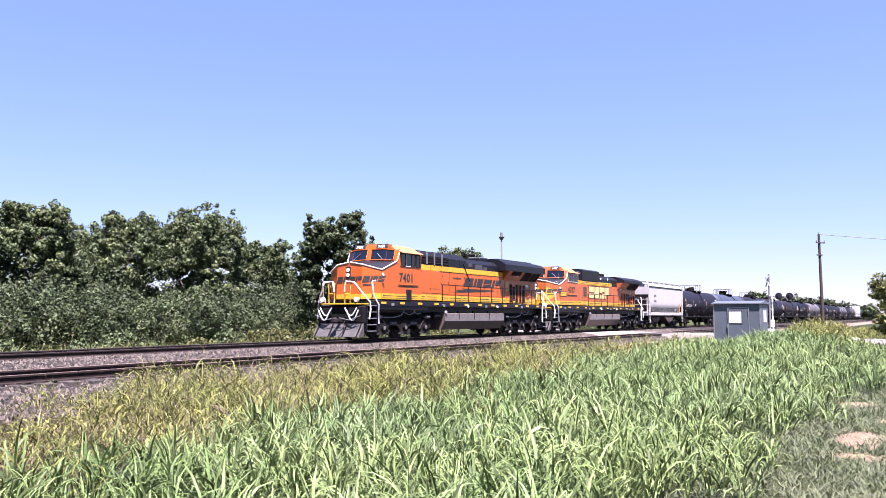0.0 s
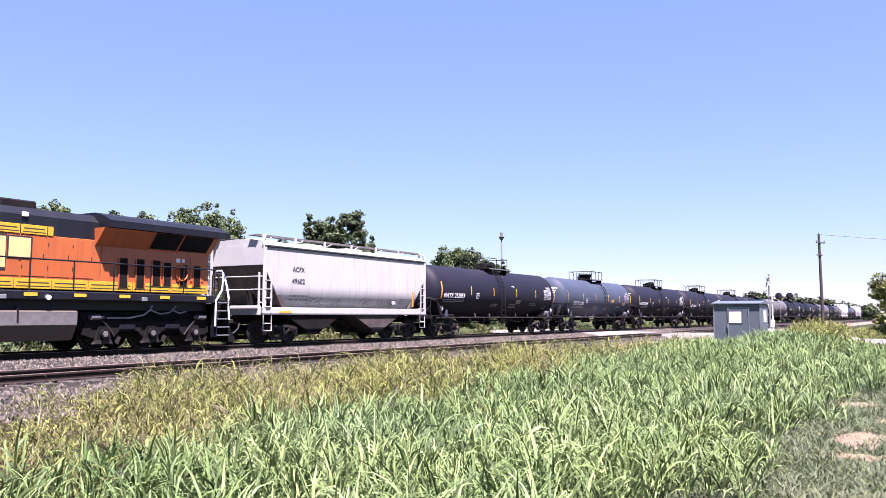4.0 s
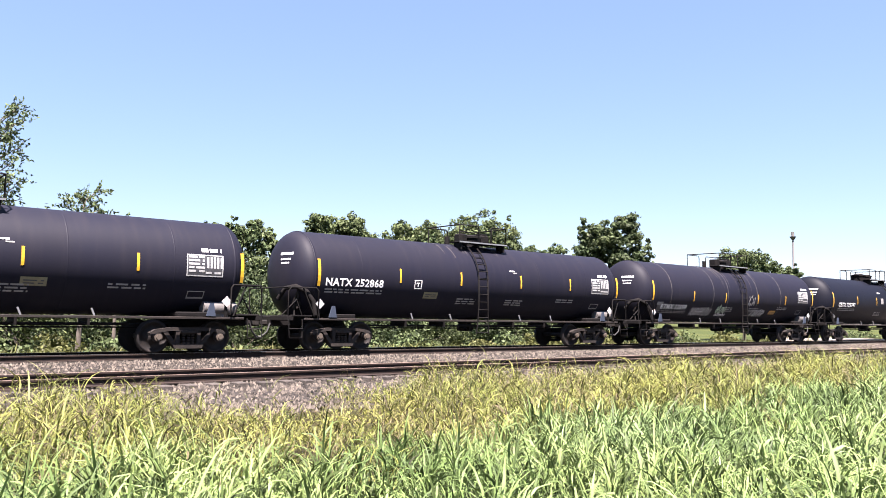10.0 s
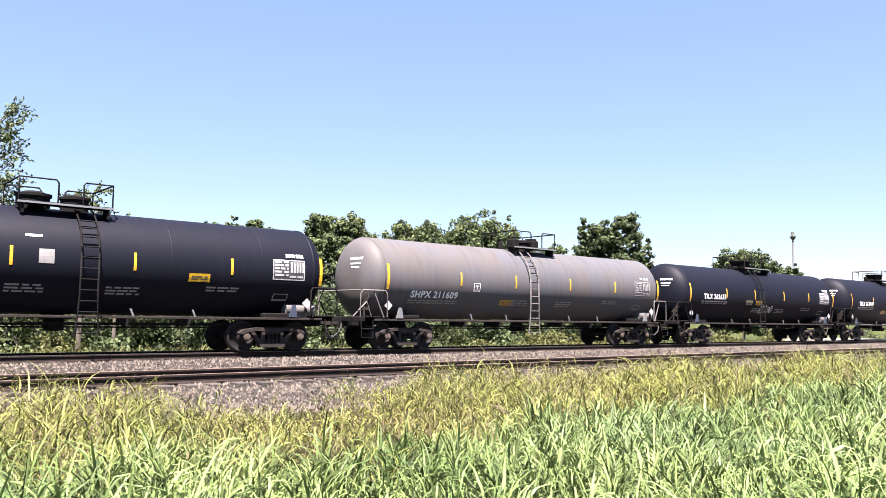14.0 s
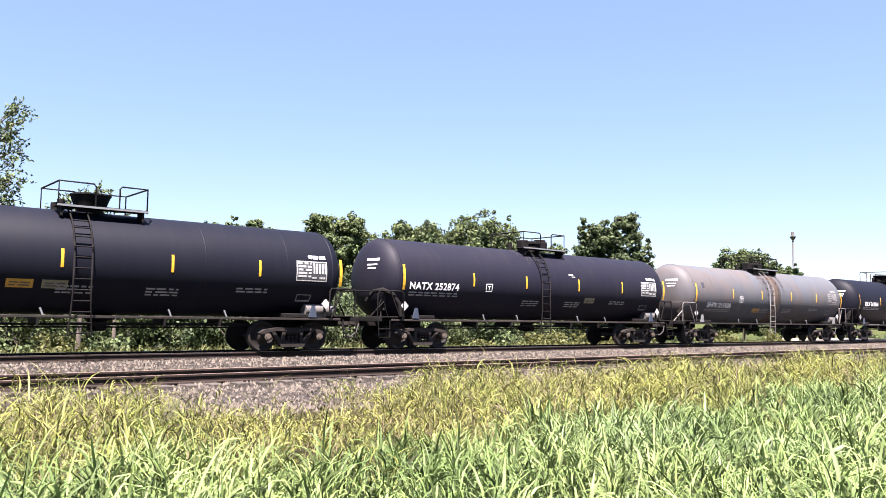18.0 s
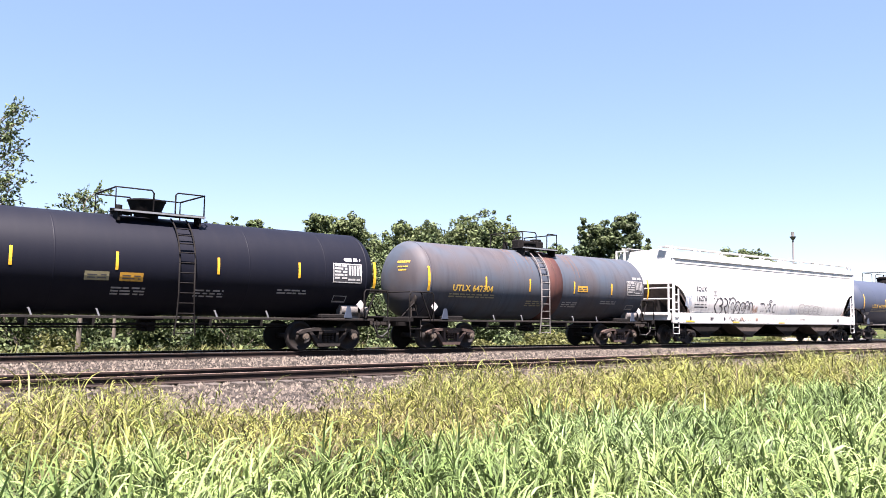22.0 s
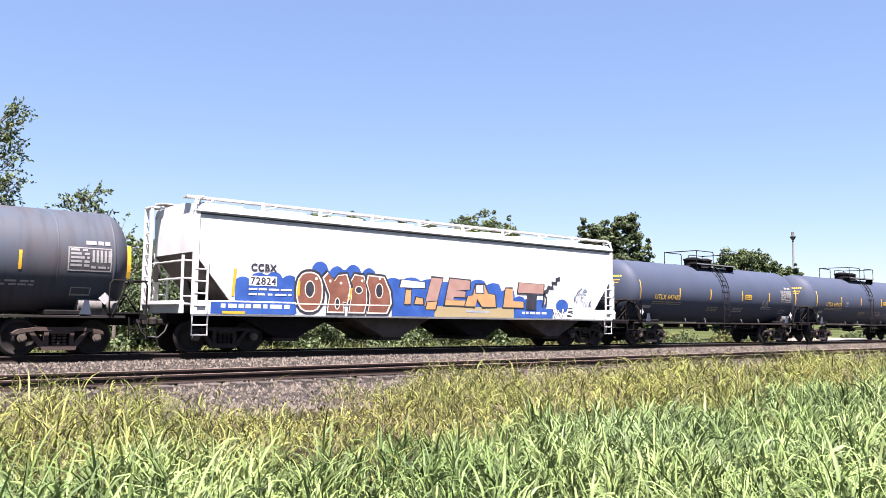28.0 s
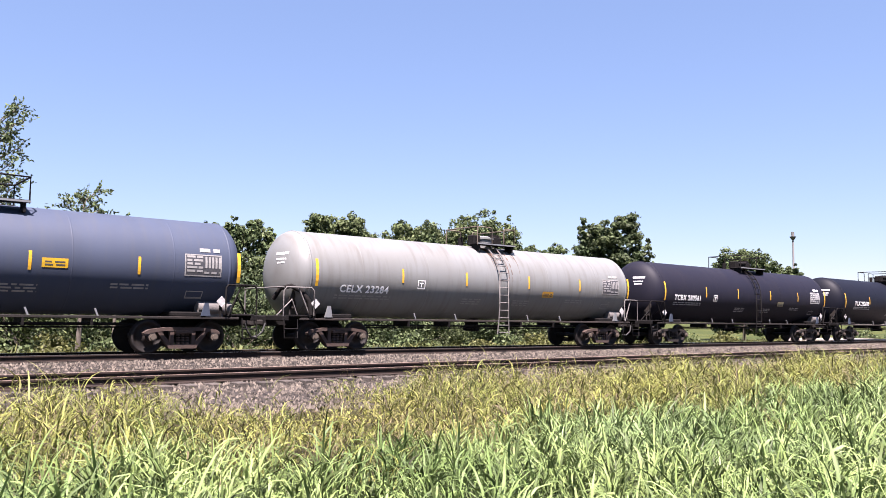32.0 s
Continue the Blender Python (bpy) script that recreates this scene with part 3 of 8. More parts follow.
def build_grass():
    rng = np.random.default_rng(11)
    # broad green grass of the field: clumps of long leaves that arch over
    x, y, r = sector(rng, 17500, 4.0, 64, -1, 84, 1.2)
    tall = np.where(x < 19, y > 1.75 + 0.35 * np.sin(x * 1.3) + 0.3 * np.sin(x * 3.1), y > -2)
    xf, yf = strip(rng, 16, 48, 3.5, 13.2, 5000)
    x, y, tall = np.concatenate([x, xf]), np.concatenate([y, yf]), np.concatenate([tall, xf > 0])
    r = np.hypot(x, y)
    keep = (y < edge_y(x) + rng.normal(0, 0.35, len(x))) & tall & ~((y < 0.12 * x) & (x > 40))
    x, y, r = x[keep], y[keep], r[keep]
    p = patchy(x, y, 0.35, 3.0) + 0.6 * patchy(x, y, 1.3, 5.0)
    size = np.clip(rng.normal(0.40, 0.07, len(x)) * (1 + 0.5 * p), 0.18, 0.66)
    x, y, way, k = tufts(rng, x, y, 12, 0.10)
    r, size = r[k], size[k]
    foot = size * rng.uniform(0.0, 0.75, len(x))
    base = np.stack([x, y, ground_v(x, y) - 0.02 + foot], 1)
    length = size * rng.uniform(0.5, 1.1, len(x))
    width = rng.uniform(0.012, 0.027, len(x)) * (1 + np.clip(r - 10, 0, 40) * 0.02)
    arched("green_grass", base, length, width, rng.normal(1.3, 0.18, len(x)), rng.normal(-0.35, 0.7, len(x)), M["blade"], "dense broad-bladed green grass covering the field", rng, way, 4)
    # weedy, yellowing strip along the ballast
    x1, y1 = strip(rng, -3, 32, 5.0, 15.3, 11500)
    x2, y2 = strip(rng, 32, 76, 2.8, 15.3, 4200, 1.4)
    x, y = np.concatenate([x1, x2]), np.concatenate([y1, y2])
    top = 14.6 - 1.2 * np.clip((x - 26) / 8, 0, 1) + 1.4 * patchy(x, y * 0.3, 0.45, 7.0) + 0.9 * np.exp(-((x - 3.3) / 1.3) ** 2) - 2.4 * np.exp(-((x - 6.5) / 1.25) ** 2)
    keep = (y > edge_y(x) - rng.exponential(0.4, len(x))) & (y < top + rng.normal(0, 0.25, len(x))) & ~((np.abs(x - 60) < 4.2) & (y > 9))
    x, y = x[keep], y[keep]
    p = patchy(x, y, 0.35, 9.0) + 0.5 * patchy(x, y, 1.2, 2.0)
    keep = rng.uniform(-0.8, 0.55, len(x)) < 1.2 * p + 0.4
    x, y, p = x[keep], y[keep], p[keep]
    size = np.clip(rng.normal(0.41, 0.11, len(x)) * (1 + 0.8 * p) * (1 + 0.4 * np.clip((x - 7.5) / 3, 0, 1)) * (1 + 0.3 * np.exp(-((x - 3.3) / 1.0) ** 2) - 0.3 * np.exp(-((x - 6.3) / 1.3) ** 2)) * np.clip(1 - 0.10 * (y - 11), 0.5, 1), 0.12, 0.85)
    x, y, way, k = tufts(rng, x, y, 16, 0.13)
    size = size[k]
    r = np.hypot(x, y)
    base = np.stack([x, y, ground_v(x, y) - 0.03], 1)
    length = size * rng.uniform(0.5, 1.2, len(x))
    width = rng.uniform(0.008, 0.021, len(x)) * (1 + np.clip(r - 10, 0, 50) * 0.02)
    pick = rng.uniform(0, 1, len(x)) + 0.25 * patchy(x, y, 0.6, 12.0)
    for sel, m, nm, lb in ((pick < 0.84, "dry", "weedy_grass", "olive and yellow weedy grass along the ballast"), ((pick >= 0.84) & (pick < 0.92), "brownweed", "dead_weeds", "dead brown weeds among the grass"),
                           (pick >= 0.92, "straw", "dry_stalks", "pale dry stalks among the weeds")):
        q, stalk = int(sel.sum()), m == "straw"
        foot = np.zeros((q, 3))
        foot[:, 2] = 0 if stalk else length[sel] * rng.uniform(0, 0.95, q)
        arched(nm, base[sel] + foot, length[sel] * (1.0 if stalk else 0.55), width[sel] * (0.6 if stalk else 1.0), rng.normal(1.35 if stalk else 1.1, 0.3, q),
               rng.normal(0.7 if stalk else -0.7, 0.6, q), M[m], lb, rng, way[sel] + rng.normal(0, 0.6, q), 3 if stalk else 4, 0.9)
    # short turf by the bare patches
    x, y, r = sector(rng, 60000, 4.0, 24, -2, 25, 1.2)
    keep = (y < 2.2 + 0.3 * np.sin(x * 1.3)) & (x < 21)
    for cx, cy, rx, ry in BARE:
        keep &= ((x - cx) / rx) ** 2 + ((y - cy) / ry) ** 2 + 1.1 * patchy(x, y, 2.5, 2.0) > rng.uniform(0.05, 0.9, len(x))
    x, y, r = x[keep], y[keep], r[keep]
    base = np.stack([x, y, ground_v(x, y) - 0.02], 1)
    blades("short_turf", base, rng.uniform(0.06, 0.2, len(x)), rng.uniform(0.008, 0.016, len(x)), rng.uniform(0.3, 1.0, len(x)), M["lawn"],
           "short green turf round the bare patches", rng)
    # mown turf round the tripod
    n = 16000
    a, q = rng.uniform(0, 2 * np.pi, n), 15 * np.sqrt(rng.uniform(0.004, 1, n))
    x, y = q * np.cos(a), q * np.sin(a)
    keep = (y < 1.2) & ((x < 3.5) | (y < -0.4))
    x, y = x[keep], y[keep]
    n = len(x)
    base = np.stack([x, y, ground_v(x, y) - 0.02], 1)
    blades("mown_turf", base, rng.uniform(0.07, 0.2, n), rng.uniform(0.012, 0.024, n), rng.uniform(0.3, 1.0, n), M["lawn"], "short mown turf where the tripod stands", rng)
    # dead straw strewn over the bare soil
    c = rng.integers(0, len(BARE), 900)
    q = np.array(BARE)[c]
    x, y = q[:, 0] + q[:, 2] * rng.normal(0, 0.6, 900), q[:, 1] + q[:, 3] * rng.normal(0, 0.6, 900)
    base = np.stack([x, y, ground_v(x, y) + 0.012], 1)
    blades("dead_straw", base, rng.uniform(0.05, 0.22, 900), rng.uniform(0.005, 0.014, 900), rng.uniform(0.7, 1.2, 900), M["straw"], "dead straw strewn over the bare soil", rng, 0.12, 0.3)
    # tall weeds on the rise beside the crossing
    n = 14000
    x = rng.uniform(40, 58, n)
    y = rng.uniform(0.080, 0.140, n) * x
    keep = patchy(x, y, 0.9, 6.0) + 0.6 * patchy(x, y, 2.6, 1.0) > rng.uniform(-0.5, 0.35, n)
    x, y = x[keep], y[keep]
    n = len(x)
    base = np.stack([x, y, ground_v(x, y) - 0.03], 1)
    high = rng.uniform(0.25, 1.0, n) * (0.6 + 0.55 * np.exp(-((y - 5.0) / 1.6) ** 2)) * (0.8 + 0.5 * patchy(x, y, 0.8, 14.0))
    foot = np.zeros((n, 3))
    foot[:, 2] = high * rng.uniform(0, 0.8, n)
    arched("tall_weeds", base + foot, 0.15 + 0.5 * high, rng.uniform(0.02, 0.05, n), rng.normal(1.1, 0.3, n), rng.normal(-0.2, 0.8, n), M["dry"], "tall yellowing weeds on the rise by the crossing", rng, rng.uniform(0, 6.283, n), 3, 0.9)
    # rough grass about the road and beyond it
    n = 16000
    r, a = 40 + 90 * rng.uniform(0, 1, n) ** 1.4, np.radians(rng.uniform(-4, 6.5, n))
    x, y = r * np.cos(a), r * np.sin(a)
    keep = (np.abs(x - 60) > 3.3) & ~((x > 45) & (x < 60) & (y < 4.4))
    x, y, r = x[keep], y[keep], r[keep]
    n = len(x)
    base = np.stack([x, y, ground_v(x, y) - 0.03], 1)
    arched("roadside_grass", base, rng.uniform(0.2, 0.6, n), rng.uniform(0.02, 0.05, n) * r / 45, rng.normal(1.1, 0.3, n), rng.normal(-0.1, 0.8, n), M["dry"], "rough yellowing grass about the gravel road", rng, rng.uniform(0, 6.283, n), 3, 0.9)
    # meadow beyond the line
    n = 20000
    x = 2 + 118 * rng.uniform(0, 1, n) ** 1.3
    y = 26.4 + rng.exponential(2.3, n)
    base = np.stack([x, y, ground_v(x, y) - 0.03], 1)
    blades("meadow_grass", base, rng.uniform(0.3, 1.0, n), rng.uniform(0.02, 0.05, n), rng.uniform(0.1, 0.8, n), M["leaflight"],
           "sunlit yellow-green meadow grass beyond the line", rng, 0.85)


build_grass()

soil = Shape()
for cx, cy, rx, ry in BARE:
    vs = [(cx, cy, surf_z(cx, cy) + 0.012)]
    for k, q in enumerate((0.4, 0.8, 1.1)):
        for a in range(48):
            c, d = math.cos(a * 0.1309), math.sin(a * 0.1309)
            w = q * (1 + 0.45 * noise.noise((cx + 1.3 * c, cy + 1.3 * d, 4)) + 0.35 * noise.noise((cx + 4 * c, cy + 4 * d, 9)))
            x, y = cx + rx * w * c, cy + ry * w * d
            vs.append((x, y, surf_z(x, y) + (0.012, 0.008, -0.03)[k] + 0.012 * noise.noise((x * 6, y * 6, 2))))
    soil.add(vs, [(0, 1 + a, 1 + (a + 1) % 48) for a in range(48)] + [(1 + 48 * k + a, 49 + 48 * k + a, 49 + 48 * k + (a + 1) % 48, 1 + 48 * k + (a + 1) % 48) for k in range(2) for a in range(48)], True)
tagged(part("bare_soil", soil, M["soil"]), "bare reddish soil patches in the turf", "soil", kind="structure")


def build_stones():
    """Loose ballast: angular stones over both beds."""
    rng = np.random.default_rng(5)
    n = 150000
    x = -4 + 84 * rng.uniform(0, 1, n) ** 1.5
    y = rng.uniform(13.2, 26.3, n)
    keep = (np.abs(x - 60) > 4) & ~((x > 30) & (y < 15.2)) & ~((np.abs(y - MAIN_Y) < 0.6) & (rng.uniform(0, 1, n) < 0.5))
    x, y = x[keep], y[keep]
    n = len(x)
    size = rng.uniform(0.018, 0.046, n) * (1 + 0.010 * x)
    oct_ = np.array([[1, 0, -0.3], [-1, 0, -0.3], [0, 1, -0.3], [0, -1, -0.3], [0, 0, 1.0]], float)
    a = rng.uniform(0, np.pi, n)
    j = oct_[None] * (1 + rng.uniform(-0.45, 0.45, (n, 5, 1)))
    rx = j[..., 0] * np.cos(a)[:, None] - j[..., 1] * np.sin(a)[:, None]
    ry = j[..., 0] * np.sin(a)[:, None] + j[..., 1] * np.cos(a)[:, None]
    co = np.stack([rx, ry, j[..., 2]], 2) * size[:, None, None] + np.stack([x, y, ground_v(x, y) + 0.012], 1)[:, None]
    o = np.arange(n)[:, None] * 5
    tris = np.concatenate([o + np.array([[q]]).reshape(1, 3) for q in ((0, 2, 4), (2, 1, 4), (1, 3, 4), (3, 0, 4))])
    quick_mesh("ballast_stones", co.reshape(-1, 3), [tris], M["stone"], "pale crushed-stone ballast under the tracks", "ballast")


build_stones()


# ---- trees ----
def leaves(rng, centres, radii, n, size, squash=0.85, inner=0.25):
    """Leaf sprays round clumps: small folded quads."""
    k = rng.integers(0, len(centres), n) if len(centres) < 2 else rng.choice(len(centres), n, p=radii ** 2 / np.sum(radii ** 2))
    d = rng.normal(0, 1, (n, 3))
    d /= np.linalg.norm(d, axis=1)[:, None]
    rad = radii[k] * (1 - inner * rng.uniform(0, 1, n) ** 1.5) * (1 + 0.16 * rng.normal(0, 1, n))
    p = centres[k] + d * rad[:, None] * np.array([1, 1, squash])
    u = np.cross(d, rng.normal(0, 1, (n, 3)))
    u /= np.linalg.norm(u, axis=1)[:, None] + 1e-9
    tilt = d + rng.normal(0, 0.55, (n, 3))
    v = np.cross(tilt, u)
    v /= np.linalg.norm(v, axis=1)[:, None] + 1e-9
    s = size * rng.uniform(0.6, 1.3, n)[:, None]
    co = np.stack([p - u * s, p - v * s * 0.55, p + u * s, p + v * s * 0.55], 1).reshape(-1, 3)
    o = np.arange(n)[:, None] * 4
    return co, o + np.array([[0, 1, 2, 3]])


def leaf_mesh(name, co, quads, material):
    me = bpy.data.meshes.new(name)
    me.vertices.add(len(co))
    me.vertices.foreach_set("co", co.astype(np.float32).ravel())
    me.loops.add(quads.size)
    me.loops.foreach_set("vertex_index", quads.astype(np.int32).ravel())
    me.polygons.add(len(quads))
    me.polygons.foreach_set("loop_start", np.arange(0, quads.size, 4, dtype=np.int32))
    me.update(calc_edges=True)
    me.materials.append(material)
    return me


def tree(seed, at, height, spread_r, leaf_size, n, material, label, low=0.2, lobes=150, shape=1.0):
    rng = np.random.default_rng(seed)
    rnd = random.Random(seed)
    t = thing("tree", label, "tree", pose(*at))
    trunk = Shape()
    top = height * 0.72
    tr = height * 0.016 + 0.05
    bend = [Vector((0, 0, -0.2))]
    for i in range(1, 6):
        bend.append(Vector((rnd.uniform(-1, 1) * height * 0.012 * i, rnd.uniform(-1, 1) * height * 0.012 * i, top * i / 5)))
    for i in range(5):
        trunk.cyl(bend[i], bend[i + 1], tr * (1 - i * 0.17), 8, tr * (0.83 - i * 0.17), False)
    centres, radii = [], []
    for i in range(lobes):
        f = rnd.uniform(0, 1)
        z = height * (low + (0.95 - low) * f)
        env = spread_r * (math.sin(math.pi * min(1, 0.25 + 0.67 * f ** shape)) ** 0.55)
        a = rnd.uniform(0, 6.283)
        q = env * math.sqrt(rnd.uniform(0.02, 1.12))
        c = Vector((q * math.cos(a), q * math.sin(a), z))
        rr = spread_r * (0.09 + 0.19 * rnd.random() ** 1.3)
        centres.append(c)
        radii.append(rr)
        if i < 14:
            s = bend[min(4, max(1, int(z / top * 3.4)))]
            mid = s.lerp(c, 0.55) + Vector((0, 0, -0.06 * height * rnd.random()))
            trunk.cyl(s, mid, tr * 0.4, 5, tr * 0.24, False)
            trunk.cyl(mid, c, tr * 0.24, 5, 0.02, False)
    for i in range(11):
        a, q, peak = rnd.uniform(0, 6.283), spread_r * math.sqrt(rnd.uniform(0, 0.8)), rnd.uniform(0.82, 1.02)
        for j in range(5):
            centres.append(Vector((q * math.cos(a) + rnd.gauss(0, 0.04) * spread_r, q * math.sin(a) + rnd.gauss(0, 0.04) * spread_r, height * (peak - 0.06 * j))))
            radii.append(spread_r * (0.07 + 0.03 * j))
    part("trunk", trunk, M["bark"], t)
    # each bough carries a shell of tight leaf clumps
    cc, rr = np.array([list(c) for c in centres]), np.array(radii)
    k = np.repeat(np.arange(len(cc)), 7)
    d = rng.normal(0, 1, (len(k), 3))
    d /= np.linalg.norm(d, axis=1)[:, None]
    cc = cc[k] + d * (rr[k] * rng.uniform(0.4, 1.05, len(k)))[:, None]
    rr = rr[k] * rng.uniform(0.32, 0.58, len(k))
    co, quads = leaves(rng, cc, rr, n, leaf_size, 0.75, 0.45)
    part("crown", leaf_mesh("crown", co, quads, material), material, t)
    return t


def twiggy_tree(seed, heading, reach, top_el, spread_r, limbs, label, first=0.25, leaf=0.085, twigs=3):
    """A thin-crowned tree: trunk, limbs, branches, and leaves set along its outer twigs."""
    rnd = random.Random(seed)
    p = polar(heading, reach)
    g = ground_z(p.x, p.y)
    h = EYE.z + reach * math.tan(radians(top_el)) - g
    t = thing("tree", label, "tree", pose(p.x, p.y, g))
    wood = Shape()
    co = []
    rnd_v = lambda s: Vector((rnd.gauss(0, s), rnd.gauss(0, s), rnd.gauss(0, s)))
    stem = [Vector((rnd.gauss(0, 0.02) * h * i / 6, rnd.gauss(0, 0.02) * h * i / 6, h * 0.93 * i / 6)) for i in range(7)]
    for i in range(6):
        wood.cyl(stem[i], stem[i + 1], 0.15 * (1 - i / 6.5) * h / 9, 7, 0.15 * (1 - (i + 1) / 6.5) * h / 9, False)
    for l in range(limbs):
        f = first + (0.98 - first) * (l + rnd.random()) / limbs
        s = stem[min(5, int(f * 6))].lerp(stem[min(6, int(f * 6) + 1)], f * 6 % 1)
        a = l * 2.4 + rnd.uniform(-0.4, 0.4)
        reach_l = spread_r * (1.05 - 0.75 * f) * rnd.uniform(0.6, 1.1) + 0.25
        d = Vector((math.cos(a), math.sin(a), rnd.uniform(0.35, 1.0))).normalized()
        e = s + d * reach_l
        wood.cyl(s, e, 0.035, 5, 0.012, False)
        for b in range(6):
            q = s.lerp(e, rnd.uniform(0.3, 1.0))
            d2 = (d + rnd_v(0.55)).normalized()
            e2 = q + d2 * reach_l * rnd.uniform(0.22, 0.5)
            wood.cyl(q, e2, 0.014, 4, 0.006, False)
            for k in range(twigs):
                o = q.lerp(e2, rnd.uniform(0.2, 1.0))
                d3 = (d2 + rnd_v(0.6)).normalized()
                w = rnd.uniform(0.18, 0.42)
                for m in range(9):
                    c = o + d3 * w * (m + 0.5) / 9 * 1.6 + rnd_v(0.035)
                    u = (d3 + rnd_v(0.8)).normalized() * leaf * rnd.uniform(0.7, 1.3)
                    v = u.cross(rnd_v(1.0)).normalized() * leaf * 0.42
                    co += [c - u, c - v, c + u, c + v]
    part("trunk", wood, M["bark"], t)
    co = np.array([tuple(c) for c in co])
    part("crown", leaf_mesh("crown", co, np.arange(len(co)).reshape(-1, 4), M["leaf"]), M["leaf"], t)


def seen_tree(seed, heading, reach, top_el, half, **kw):
    """A tree by its heading, its distance, its top's elevation and its half width in degrees."""
    p = polar(heading, reach)
    g = ground_z(p.x, p.y)
    h = EYE.z + reach * math.tan(radians(top_el)) - g
    return tree(seed, (p.x, p.y, g), h, reach * math.tan(radians(half)), **kw)


def bush(seed, at, size, n, material, label, leaf_size=0.13):
    rng = np.random.default_rng(seed)
    c = np.stack([rng.uniform(-1, 1, 12) * size * 0.8, rng.uniform(-1, 1, 12) * size * 0.55, rng.uniform(0.15, 0.8, 12) * size], 1)
    r = size * rng.uniform(0.3, 0.5, 12)
    k = np.repeat(np.arange(12), 9)
    d = rng.normal(0, 1, (len(k), 3))
    d /= np.linalg.norm(d, axis=1)[:, None]
    co, quads = leaves(rng, c[k] + d * (r[k] * rng.uniform(0.35, 1.1, len(k)))[:, None], r[k] * rng.uniform(0.25, 0.5, len(k)), n, leaf_size, 0.75, 0.45)
    co[:, 2] = np.maximum(co[:, 2], 0.0)
    b = thing("bush", label, "bush", pose(*at))
    stem = Shape()
    for k in range(5):
        stem.cyl((0, 0, -0.1), tuple(c[k]), 0.04, 5, 0.012, False)
    part("stem", stem, M["bark"], b)
    part("foliage", leaf_mesh("foliage", co, quads, material), material, b)


def build_trees():
    green = dict(leaf_size=0.135, n=46000, material=M["leaf"], label="broad leafy green tree behind the railway")
    dark = dict(leaf_size=0.135, n=46000, material=M["leafdark"], label="dark green broad-crowned tree behind the railway")
    seen_tree(1, 58.2, 66, 7.2, 3.2, low=0.03, **green)
    seen_tree(2, 64.8, 62, 6.5, 3.3, low=0.04, **green)
    seen_tree(3, 52.2, 70, 6.8, 3.7, low=0.03, **green)
    seen_tree(4, 48.3, 68, 7.0, 3.5, low=0.03, **green)
    seen_tree(5, 43.6, 78, 5.2, 2.8, low=0.03, **green)
    seen_tree(6, 38.6, 60, 7.1, 3.0, low=0.03, shape=0.7, **dark)
    seen_tree(7, 30.1, 92, 4.7, 2.5, low=0.1, **green)
    seen_tree(8, 27.6, 98, 3.7, 1.3, low=0.1, **green)
    seen_tree(9, 69.5, 60, 5.0, 2.8, **green)
    seen_tree(10, 55.3, 74, 5.1, 2.6, low=0.03, **green)
    twiggy_tree(11, 80.6, 33, 13.1, 2.6, 46, "tall thin-leaved tree close behind the railway", 0.3, twigs=2)
    twiggy_tree(12, 74.7, 34, 8.5, 1.5, 22, "slender sparse young tree close behind the railway", 0.35, twigs=2)
    twiggy_tree(13, 72.6, 38, 6.2, 1.7, 13, "slender sparse young tree close behind the railway", 0.4, twigs=1)
    # trees far down the line and one on the near side
    for i, (hd, rc, el, hw) in enumerate(((10.0, 260, 1.65, 0.9), (7.6, 300, 1.35, 1.1), (6.0, 320, 1.05, 1.0), (4.9, 330, 0.75, 0.9), (3.6, 340, 0.6, 0.9))):
        seen_tree(20 + i, hd, rc, el, hw, low=0.05, leaf_size=0.6, n=1500, material=M["leafdark"], label="distant dark tree down the line")
    seen_tree(30, 1.7, 75, 2.6, 1.6, low=0.02, leaf_size=0.13, n=9000, material=M["dry"], label="yellow-green tree beside the crossing road")
    rnd = random.Random(8)
    for i in range(34):
        hd = 39.0 + 47.5 * (i + rnd.uniform(0, 0.8)) / 34
        y = rnd.uniform(38, 54)
        reach = y / math.sin(radians(hd))
        p = polar(hd, reach)
        bush(100 + i, (p.x, p.y, ground_z(p.x, p.y)), rnd.uniform(2.8, 5.6), 6000, M["leaf"] if rnd.random() < 0.15 else M["leafdark"], "dense leafy bush behind the railway", 0.11)
    for i in range(16):
        hd = 42.0 + 44 * (i + rnd.uniform(0, 0.8)) / 16
        p = polar(hd, rnd.uniform(56, 64) / math.sin(radians(hd)))
        bush(150 + i, (p.x, p.y, ground_z(p.x, p.y)), rnd.uniform(4.5, 6.5), 5000, M["leafdark"], "tall dense thicket behind the railway", 0.15)
    for i in range(56):
        x = 3 + 100 * rnd.random() ** 1.25
        y = rnd.uniform(28.5, 33)
        if 9.5 < x < 13.5:
            continue
        bush(200 + i, (x, y, ground_z(x, y)), rnd.uniform(0.6, 1.3), 1200, M["leaflight"] if rnd.random() < 0.35 else M["leaf"], "low scrub on the far side of the tracks", 0.09)


build_trees()


